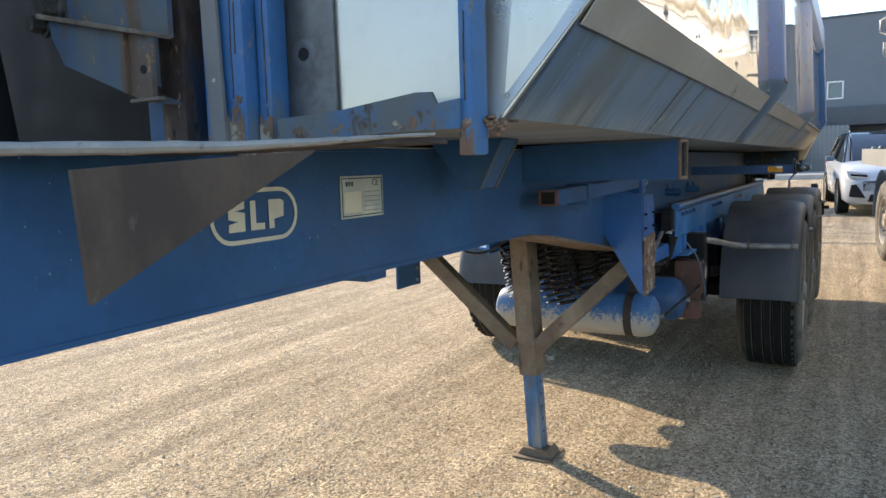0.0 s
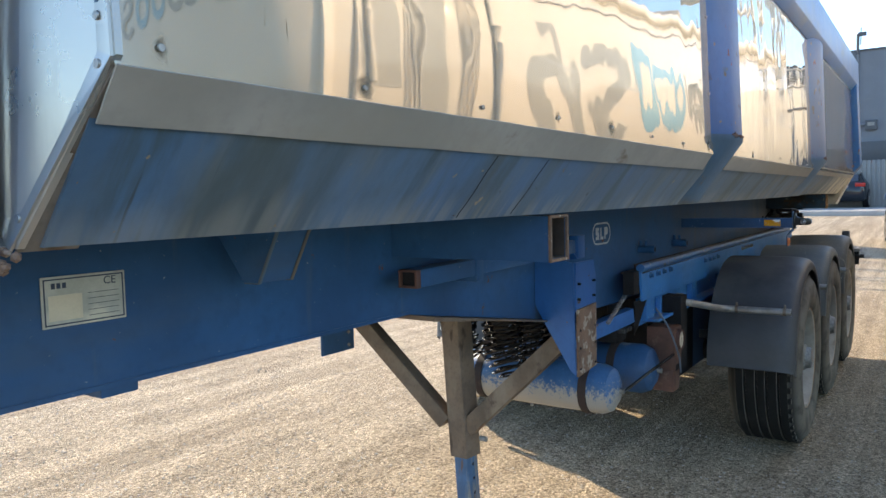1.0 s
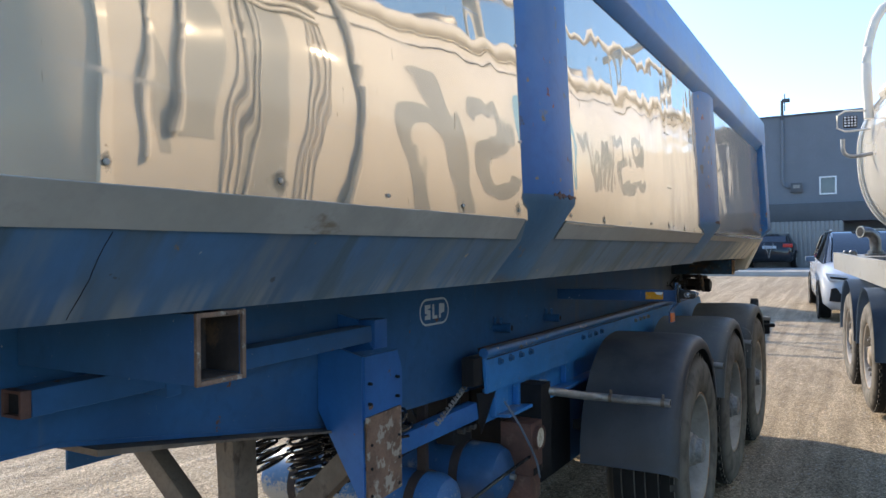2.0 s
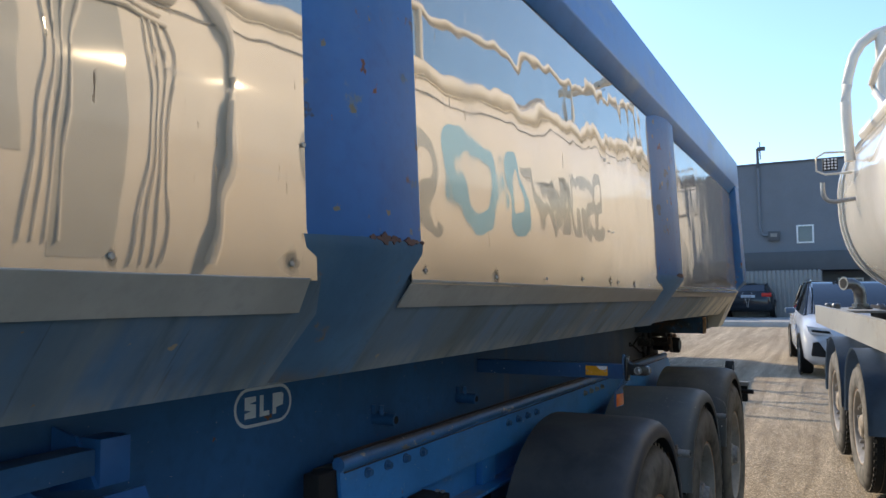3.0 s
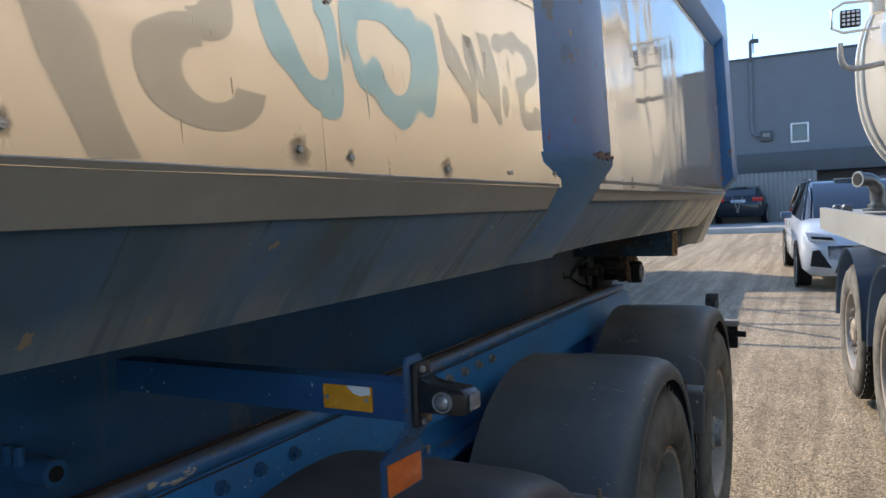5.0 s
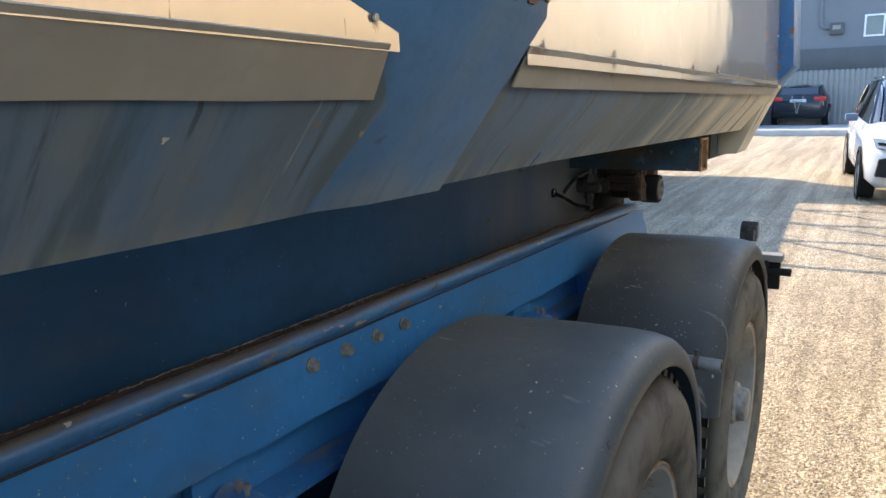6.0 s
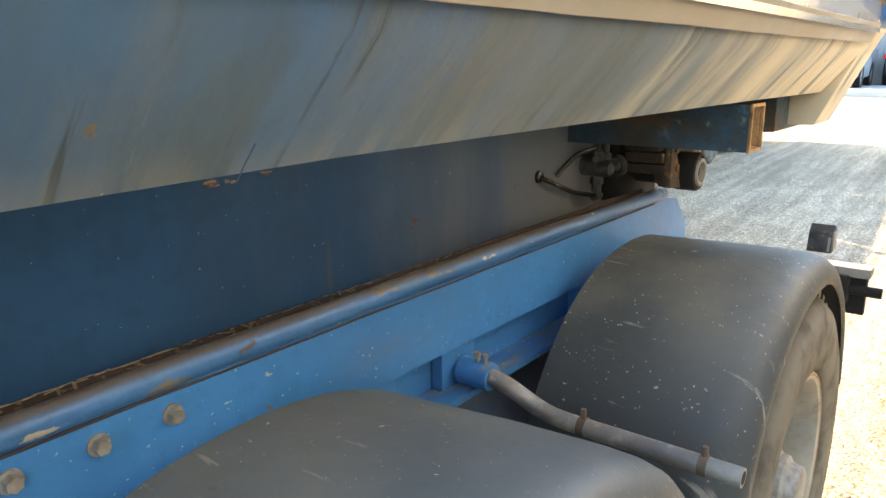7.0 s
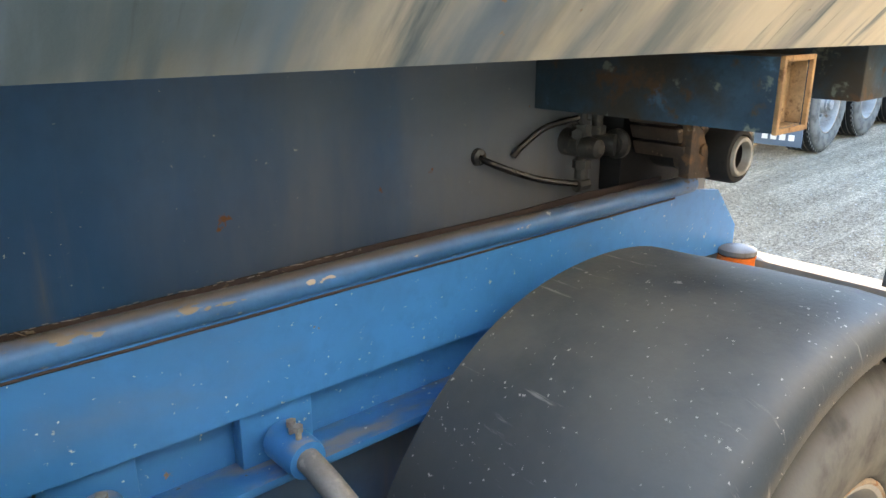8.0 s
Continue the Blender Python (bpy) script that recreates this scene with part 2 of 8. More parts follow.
M["armblue"] = surface("chipped marker arm paint", (0.014, 0.068, 0.175), 0.45, vary=0.2, vscale=4, bump=0.1, flecks=(((0.36, 0.42, 0.48), 70, 0.10, 0.30, 3.0),))
M["rustbracket"] = surface("rusted dull blue bracket", (0.034, 0.072, 0.125), 0.6, vary=0.25, vscale=5, bump=0.45, bscale=38,
                           layers=(((0.085, 0.095, 0.10), (5, 5, 2.2), 0.44, 0.62, 0.8, 3.0), ((0.025, 0.085, 0.19), (7, 7, 4), 0.54, 0.66, 0.6, 11.0), ((0.105, 0.066, 0.045), (11, 11, 4.5), 0.50, 0.62, 0.9, 1.2), ((0.24, 0.13, 0.065), (30, 30, 30), 0.62, 0.68, 0.9, 8.0)))
M["rustcolumn"] = surface("dark rusted column", (0.072, 0.045, 0.036), 0.8, vary=0.35, vscale=8, bump=0.6, bscale=45,
                          layers=(((0.155, 0.095, 0.062), (16, 16, 4.5), 0.48, 0.60, 0.85, 2.0), ((0.018, 0.011, 0.009), (24, 24, 7), 0.58, 0.64, 0.9, 12.0), ((0.02, 0.045, 0.085), (9, 9, 2.5), 0.56, 0.66, 0.6, 5.0), ((0.30, 0.25, 0.19), (30, 30, 10), 0.66, 0.70, 0.85, 8.0)))
M["frontblue"] = surface("bright blue front post paint", (0.026, 0.120, 0.275), 0.45, vary=0.2, vscale=5, bump=0.3, bscale=38,
                         layers=(((0.10, 0.14, 0.18), (9, 9, 4), 0.52, 0.66, 0.8, 3.0), ((0.025, 0.035, 0.045), (60, 60, 3), 0.64, 0.68, 0.8, 14.0), ((0.20, 0.18, 0.15), (13, 13, 6), 0.585, 0.63, 0.85, 6.0), ((0.10, 0.05, 0.03), (13, 13, 6), 0.62, 0.65, 0.9, 6.0)))
M["rustpost"] = surface("rusted blue front frame", (0.032, 0.095, 0.185), 0.5, vary=0.25, vscale=5, bump=0.4, bscale=38,
                        layers=(((0.105, 0.115, 0.115), (9, 9, 7), 0.40, 0.56, 0.8, 3.0), ((0.075, 0.050, 0.035), (16, 16, 12), 0.52, 0.60, 0.9, 1.2),
                                ((0.26, 0.14, 0.075), (30, 30, 30), 0.64, 0.7, 0.9, 8.0)))
M["toprail"] = surface("top rail faded blue paint", (0.045, 0.17, 0.42), 0.34, vary=0.14, vscale=2, bump=0.06, bscale=30,
                       layers=(((0.22, 0.29, 0.38), (2, 2, 6), 0.5, 0.75, 0.5, 2.0), (RUST, (20, 9, 20), 0.76, 0.8, 0.85, 1.0)))
M["mirror"] = surface("polished stainless sheet", (0.60, 0.515, 0.405), 0.022, metal=0.78, vary=0.05, vscale=3, gloss_vary=0.4,
                      layers=(((0.52, 0.46, 0.38), (3, 3, 1.3), 0.55, 0.85, 0.08, 6.0), ((0.30, 0.24, 0.17), (100, 100, 9), 0.672, 0.70, 0.35, 1.3), ((0.22, 0.165, 0.11), (150, 150, 7), 0.70, 0.72, 0.5, 21.0), ((0.55, 0.475, 0.37), (1.6, 1.6, 1.1), 0.48, 0.72, 0.03, 33.0),
                              ((0.56, 0.50, 0.42), (2, 2, 40), 0.60, 0.75, 0.10, 8.3)),
                      flecks=(((0.30, 0.235, 0.16), 12, 0.16, 0.05, 4.0), ((0.20, 0.15, 0.10), 24, 0.04, 0.10, 9.0)))
M["mirrordust"] = surface("dusty polished sheet", (0.56, 0.49, 0.40), 0.05, metal=0.55, vary=0.06, vscale=3, gloss_vary=0.3,
                          layers=(((0.46, 0.41, 0.335), (1.2, 1.6, 0.9), 0.42, 0.70, 0.12, 6.0), ((0.30, 0.24, 0.17), (100, 100, 9), 0.67, 0.70, 0.35, 1.3)),
                          flecks=(((0.26, 0.20, 0.14), 14, 0.14, 0.06, 4.0),))
M["dullmetal"] = surface("dull aluminium strip", (0.335, 0.312, 0.275), 0.52, sheen=0.08, metal=0.15, spec=0.35, vary=0.15, vscale=4, bump=0.06, bscale=60,
                         layers=(((0.33, 0.29, 0.235), (1.5, 2.2, 4), 0.46, 0.72, 0.6, 2.0), ((0.19, 0.135, 0.085), (4, 5, 12), 0.62, 0.74, 0.7, 9.0), ((0.22, 0.10, 0.05), (10, 6, 10), 0.72, 0.8, 0.8, 4.0)))
# dark tone stands for what the polished front sheet reflects
M["reflectsteel"] = surface("dark reflection steel", (0.13, 0.138, 0.15), 0.42, metal=0.75, vary=0.3, vscale=5, bump=0.1, layers=(((0.10, 0.10, 0.10), (6, 6, 4), 0.52, 0.66, 0.6, 3.0),))
M["jointgrey"] = surface("dull grey joint strip", (0.165, 0.155, 0.15), 0.6, metal=0.1, vary=0.12, vscale=5, bump=0.12, layers=(((0.11, 0.10, 0.095), (20, 20, 3), 0.54, 0.70, 0.7, 2.0), ((0.16, 0.09, 0.055), (26, 26, 14), 0.66, 0.72, 0.85, 6.0)))
M["satin"] = surface("satin stainless sheet", (0.52, 0.49, 0.445), 0.33, metal=0.8, vary=0.06, vscale=3, gloss_vary=0.25, layers=(((0.33, 0.315, 0.29), (7, 7, 1.2), 0.50, 0.75, 0.42, 4.3), ((0.38, 0.365, 0.335), (9, 9, 3), 0.66, 0.74, 0.4, 1.3)))
M["zinc"] = surface("galvanised steel", (0.28, 0.275, 0.265), 0.5, metal=0.6, vary=0.2, vscale=18, bump=0.1,
                    layers=(((0.42, 0.40, 0.36), (26, 26, 26), 0.54, 0.62, 0.7, 5.0), ((0.22, 0.15, 0.10), (16, 16, 16), 0.66, 0.74, 0.8, 2.0)))
M["steelpipe"] = surface("dull steel pipe", (0.145, 0.145, 0.145), 0.32, metal=0.8, vary=0.25, vscale=14, bump=0.1, layers=(((0.12, 0.09, 0.06), (14, 14, 14), 0.58, 0.70, 0.7, 2.0),))
M["rivetsteel"] = surface("stainless rivet", (0.40, 0.39, 0.37), 0.4, metal=0.8, vary=0.2, vscale=40, bump=0.1, layers=(((0.22, 0.12, 0.06), (40, 40, 40), 0.58, 0.7, 0.8, 2.0),))
M["rivetstain"] = stain_film()
M["trimdull"] = surface("dirty brown grey trim steel", (0.175, 0.145, 0.118), 0.55, metal=0.3, vary=0.3, vscale=8, bump=0.2, bscale=60, layers=(((0.13, 0.085, 0.055), (14, 14, 9), 0.55, 0.68, 0.8, 2.0), ((0.26, 0.24, 0.215), (9, 9, 9), 0.60, 0.72, 0.6, 5.0)))
M["bolt"] = surface("dirty bolt steel", (0.25, 0.245, 0.235), 0.55, metal=0.35, vary=0.3, vscale=40, bump=0.2)
M["fender"] = surface("black plastic mudguard", (0.066, 0.084, 0.095), 0.52, vary=0.10, vscale=3, bump=0.22, bscale=70,
                      flecks=(((0.46, 0.45, 0.42), 36, 0.022, 0.18, 2.0), ((0.44, 0.43, 0.40), 80, 0.03, 0.26, 5.0), ((0.035, 0.035, 0.037), 18, 0.04, 0.13, 7.0)), settled=((0.19, 0.195, 0.185), 0.45, (2.2, 2.2, 2.2), 0.30, 0.66),
                      layers=(((0.145, 0.147, 0.147), (1.2, 1.2, 1.2), 0.50, 0.95, 0.55, 2.0), ((0.40, 0.385, 0.36), (60, 46, 60), 0.70, 0.72, 0.85, 7.0), ((0.36, 0.355, 0.33), (150, 110, 150), 0.675, 0.70, 0.85, 17.0),
                              ((0.30, 0.295, 0.28), (26, 26, 26), 0.72, 0.735, 0.85, 3.0), ((0.24, 0.235, 0.22), (6, 40, 6), 0.66, 0.74, 0.7, 23.0), ((0.045, 0.045, 0.047), (8, 8, 8), 0.64, 0.70, 0.5, 11.0)))
M["fenderspeck"] = surface("scratched speckled mudguard", (0.038, 0.048, 0.053), 0.55, vary=0.10, vscale=3, bump=0.22, bscale=70,
                      flecks=(((0.33, 0.325, 0.30), 44, 0.05, 0.19, 2.0), ((0.30, 0.295, 0.275), 130, 0.09, 0.30, 5.0), ((0.28, 0.275, 0.26), 13, 0.03, 0.08, 7.0)), settled=((0.22, 0.205, 0.17), 0.42, (2.2, 2.2, 2.2), 0.30, 0.66),
                      layers=(((0.145, 0.147, 0.147), (1.2, 1.2, 1.2), 0.50, 0.95, 0.55, 2.0), ((0.36, 0.35, 0.33), (46, 34, 46), 0.68, 0.705, 0.85, 7.0), ((0.33, 0.325, 0.30), (110, 80, 110), 0.675, 0.705, 0.85, 17.0),
                              ((0.28, 0.275, 0.26), (22, 22, 22), 0.71, 0.725, 0.85, 3.0), ((0.24, 0.235, 0.22), (5, 46, 5), 0.62, 0.72, 0.7, 23.0), ((0.045, 0.045, 0.047), (8, 8, 8), 0.64, 0.70, 0.5, 11.0)))
M["fenderclean"] = surface("dark plastic mudguard", (0.042, 0.047, 0.055), 0.5, vary=0.15, vscale=5, bump=0.2, bscale=70,
                           layers=(((0.085, 0.085, 0.085), (2.2, 2.2, 2.2), 0.45, 0.8, 0.65, 2.0),), settled=((0.12, 0.12, 0.115), 0.5, (5, 5, 5), 0.36, 0.66))
M["rustbox"] = surface("dark red brown rusted box", (0.10, 0.048, 0.036), 0.7, vary=0.3, vscale=9, bump=0.3, layers=(((0.16, 0.10, 0.07), (12, 12, 12), 0.56, 0.68, 0.85, 2.0),))
M["darkrust"] = surface("greasy dark rusted casting", (0.050, 0.034, 0.026), 0.7, vary=0.4, vscale=14, bump=0.5, bscale=50,
                        layers=(((0.15, 0.085, 0.045), (14, 14, 14), 0.54, 0.66, 0.85, 2.0), ((0.24, 0.19, 0.14), (30, 30, 30), 0.64, 0.70, 0.85, 5.0)))
M["tankplain"] = surface("plain blue air tank paint", (0.018, 0.072, 0.17), 0.42, vary=0.2, vscale=6, bump=0.12, layers=(((0.20, 0.22, 0.24), (9, 9, 9), 0.58, 0.70, 0.8, 1.0),))
M["tyre"] = surface("tyre rubber", (0.012, 0.0118, 0.0115), 0.85, spec=0.25, vary=0.25, vscale=7, bump=0.3, bscale=60,
                    layers=(((0.028, 0.026, 0.023), (5, 5, 5), 0.48, 0.76, 0.9, 2.0),), sidewall=((0.215, 0.195, 0.165), 0.70))
M["rim"] = surface("dusty silver wheel paint", (0.29, 0.275, 0.25), 0.5, metal=0.2, vary=0.2, vscale=9, bump=0.1,
                   layers=(((0.17, 0.115, 0.07), (10, 10, 10), 0.55, 0.72, 0.8, 2.0),))
M["brown"] = surface("brown rusted steel", (0.145, 0.105, 0.075), 0.72, vary=0.35, vscale=6, bump=0.3, bscale=55,
                     layers=(((0.23, 0.185, 0.14), (7, 7, 3), 0.52, 0.72, 0.8, 2.0), ((0.06, 0.04, 0.03), (18, 18, 8), 0.6, 0.72, 0.85, 5.0)))
M["strip"] = surface("dark brown rubbing strip", (0.034, 0.023, 0.021), 0.8, vary=0.35, vscale=9, bump=0.3, bscale=60, layers=(((0.10, 0.075, 0.055), (12, 6, 12), 0.60, 0.72, 0.85, 2.0),))
M["rustrim"] = surface("dusty tan wheel disc", (0.25, 0.205, 0.155), 0.7, vary=0.35, vscale=12, bump=0.3, layers=(((0.26, 0.21, 0.16), (12, 12, 12), 0.55, 0.7, 0.85, 2.0), ((0.05, 0.04, 0.03), (16, 16, 16), 0.62, 0.7, 0.85, 6.0)))
M["rustedge"] = surface("rust stained rim edge", (0.30, 0.22, 0.15), 0.75, vary=0.3, vscale=14, bump=0.3, layers=(((0.30, 0.13, 0.05), (22, 22, 22), 0.50, 0.62, 0.85, 2.0),))
M["flake"] = surface("flaking rusted plate", (0.17, 0.10, 0.065), 0.8, vary=0.4, vscale=14, bump=0.6, bscale=50,
                     layers=(((0.34, 0.29, 0.23), (24, 24, 24), 0.54, 0.62, 0.8, 1.0), ((0.05, 0.03, 0.02), (30, 30, 30), 0.62, 0.7, 0.9, 3.0)))
M["rustend"] = surface("orange rusted steel rim", (0.33, 0.19, 0.09), 0.85, vary=0.35, vscale=20, bump=0.5, bscale=80,
                       layers=(((0.12, 0.06, 0.03), (26, 26, 26), 0.56, 0.68, 0.9, 1.0),))
M["inrust"] = surface("rust inside a tube", (0.27, 0.175, 0.095), 0.9, vary=0.4, vscale=20, bump=0.5, bscale=80,
                      layers=(((0.13, 0.075, 0.04), (60, 60, 60), 0.55, 0.66, 0.9, 1.0),))
M["grimy"] = surface("grimy blue black tube paint", (0.018, 0.052, 0.088), 0.6, vary=0.4, vscale=7, bump=0.8, bscale=36,
                     layers=(((0.040, 0.036, 0.030), (3, 3, 3), 0.40, 0.56, 0.75, 1.0), ((0.085, 0.050, 0.030), (13, 13, 13), 0.57, 0.68, 0.85, 3.0),
                             ((0.14, 0.17, 0.15), (17, 17, 17), 0.60, 0.66, 0.8, 6.0), ((0.05, 0.13, 0.22), (9, 9, 9), 0.60, 0.68, 0.6, 9.0)))
# also colours the plates that stand in for shade under the chassis
M["black"] = surface("black grime and shade", (0.015, 0.015, 0.016), 0.7, spec=0.2, vary=0.3, vscale=12, bump=0.2)
M["valve"] = surface("dusty cast valve metal", (0.045, 0.045, 0.045), 0.6, metal=0.3, vary=0.4, vscale=30, bump=0.4, layers=(((0.115, 0.105, 0.092), (30, 30, 30), 0.56, 0.68, 0.8, 2.0),))
M["hose"] = surface("black hose rubber", (0.02, 0.02, 0.021), 0.24, vary=0.2, vscale=20, bump=0.05)
M["cream"] = surface("cream sign film", (0.62, 0.54, 0.40), 0.5, vary=0.08, vscale=20)
M["badge"] = surface("grey badge film", (0.50, 0.52, 0.54), 0.5, vary=0.1, vscale=20)
M["plateface"] = surface("type plate face", (0.44, 0.43, 0.37), 0.5, vary=0.14, vscale=22, layers=(((0.62, 0.58, 0.46), (6, 6, 6), 0.5, 0.6, 0.6, 1.0),))
M["platedark"] = surface("type plate print", (0.035, 0.05, 0.085), 0.5, vary=0.1, vscale=20)
M["tank"] = surface("blue air tank paint", (0.035, 0.12, 0.27), 0.42, vary=0.2, vscale=6, bump=0.12, splash=(0.36, 0.33, 0.28),
                    layers=(((0.36, 0.37, 0.37), (34, 34, 34), 0.66, 0.70, 0.8, 1.0),))
M["legblue"] = surface("worn blue leg paint", (0.045, 0.115, 0.22), 0.55, vary=0.3, vscale=6, bump=0.25, layers=(((0.20, 0.20, 0.19), (22, 22, 2.5), 0.50, 0.62, 0.7, 2.0), ((0.13, 0.085, 0.06), (30, 30, 5), 0.60, 0.68, 0.85, 5.0)))
M["ply"] = surface("brown triangular gusset sheet", (0.088, 0.058, 0.040), 0.75, vary=0.25, vscale=7, bump=0.3, bscale=60,
                   layers=(((0.055, 0.037, 0.028), (3, 9, 4), 0.48, 0.68, 0.8, 2.0), ((0.13, 0.10, 0.075), (14, 40, 14), 0.64, 0.74, 0.85, 5.0)))
M["whiteedge"] = surface("pale chipped plate edge", (0.27, 0.25, 0.225), 0.6, vary=0.15, vscale=20, bump=0.2,
                         layers=(((0.16, 0.12, 0.09), (30, 30, 30), 0.6, 0.7, 0.8, 1.0),))
M["tankwhite"] = surface("cream white tank paint", (0.66, 0.60, 0.51), 0.085, vary=0.05, vscale=1.5, spec=0.4, layers=(((0.5, 0.45, 0.37), (3, 0.6, 3), 0.66, 0.92, 0.5, 1.0),))
M["tankgrey"] = surface("grey tank lettering", (0.35, 0.342, 0.31), 0.12, spec=0.4, vary=0.05, vscale=3)
M["tankblue"] = surface("light blue tank lettering", (0.25, 0.42, 0.51), 0.12, spec=0.4, vary=0.05, vscale=3)
M["frame"] = surface("pale trailer frame paint", (0.245, 0.235, 0.21), 0.5, vary=0.12, vscale=4, bump=0.06, layers=((DUST, (3, 3, 6), 0.55, 0.8, 0.8, 1.0),))
M["bluegrey"] = surface("blue grey mudguard", (0.09, 0.13, 0.18), 0.45, vary=0.15, vscale=4)
M["carwhite"] = surface("white car paint", (0.44, 0.47, 0.51), 0.14, vary=0.03, vscale=2, ior=1.5)
M["carblack"] = surface("black car paint", (0.018, 0.02, 0.024), 0.14, vary=0.05, vscale=2, ior=1.5)
M["carred"] = surface("red car paint", (0.40, 0.035, 0.025), 0.18, vary=0.05, vscale=2)
M["carblue"] = surface("blue car paint", (0.10, 0.30, 0.55), 0.18, vary=0.05, vscale=2)
M["glassdark"] = surface("tinted car glass", (0.015, 0.018, 0.022), 0.04, vary=0.05, vscale=2, ior=1.5, spec=0.8)
M["chrome"] = surface("lamp reflector", (0.75, 0.76, 0.78), 0.10, metal=1.0, vary=0.05, vscale=20)
M["redlens"] = surface("red lamp lens", (0.50, 0.02, 0.015), 0.15, vary=0.05, vscale=20)
M["amber"] = surface("amber reflector", (0.62, 0.27, 0.02), 0.25, vary=0.12, vscale=60, layers=(((0.70, 0.62, 0.48), (9, 9, 9), 0.74, 0.76, 0.6, 2.0),))
M["orange"] = surface("orange reflector", (0.62, 0.14, 0.03), 0.22, vary=0.12, vscale=60)
M["creamlens"] = surface("yellowed lamp lens", (0.50, 0.45, 0.35), 0.3, vary=0.15, vscale=40)
M["clear"] = surface("clear lamp lens", (0.55, 0.56, 0.58), 0.08, vary=0.1, vscale=40, spec=0.8)
M["lampglass"] = surface("ribbed clear lamp glass", (0.22, 0.22, 0.23), 0.06, metal=0.3, vary=0.3, vscale=60, spec=0.9)
M["cladding"] = surface("grey building cladding", (0.145, 0.160, 0.180), 0.55, vary=0.07, vscale=0.6, layers=(((0.16, 0.17, 0.185), (0.6, 0.6, 4), 0.55, 0.8, 0.6, 1.0),))
M["darkband"] = surface("dark eaves cladding", (0.070, 0.076, 0.084), 0.5, vary=0.1, vscale=1)
M["fence"] = surface("corrugated pale steel", (0.20, 0.20, 0.195), 0.5, metal=0.3, vary=0.1, vscale=1.5)
M["framewhite"] = surface("white window frame", (0.72, 0.72, 0.71), 0.4, vary=0.04, vscale=4)
M["pane"] = surface("window pane", (0.07, 0.10, 0.13), 0.04, vary=0.1, vscale=1, spec=0.9)
M["kerb"] = surface("pale concrete kerb", (0.37, 0.35, 0.32), 0.8, vary=0.12, vscale=2, bump=0.2)
M["stone"] = surface("gravel stones", (0.58, 0.51, 0.42), 0.85, vary=0.2, vscale=25, bump=0.2, per_island=0.35)
M["plank"] = surface("scratched pale bumper board", (0.20, 0.19, 0.175), 0.6, vary=0.12, vscale=8, bump=0.2,
                     layers=(((0.10, 0.09, 0.08), (22, 12, 22), 0.66, 0.71, 0.8, 1.0),))


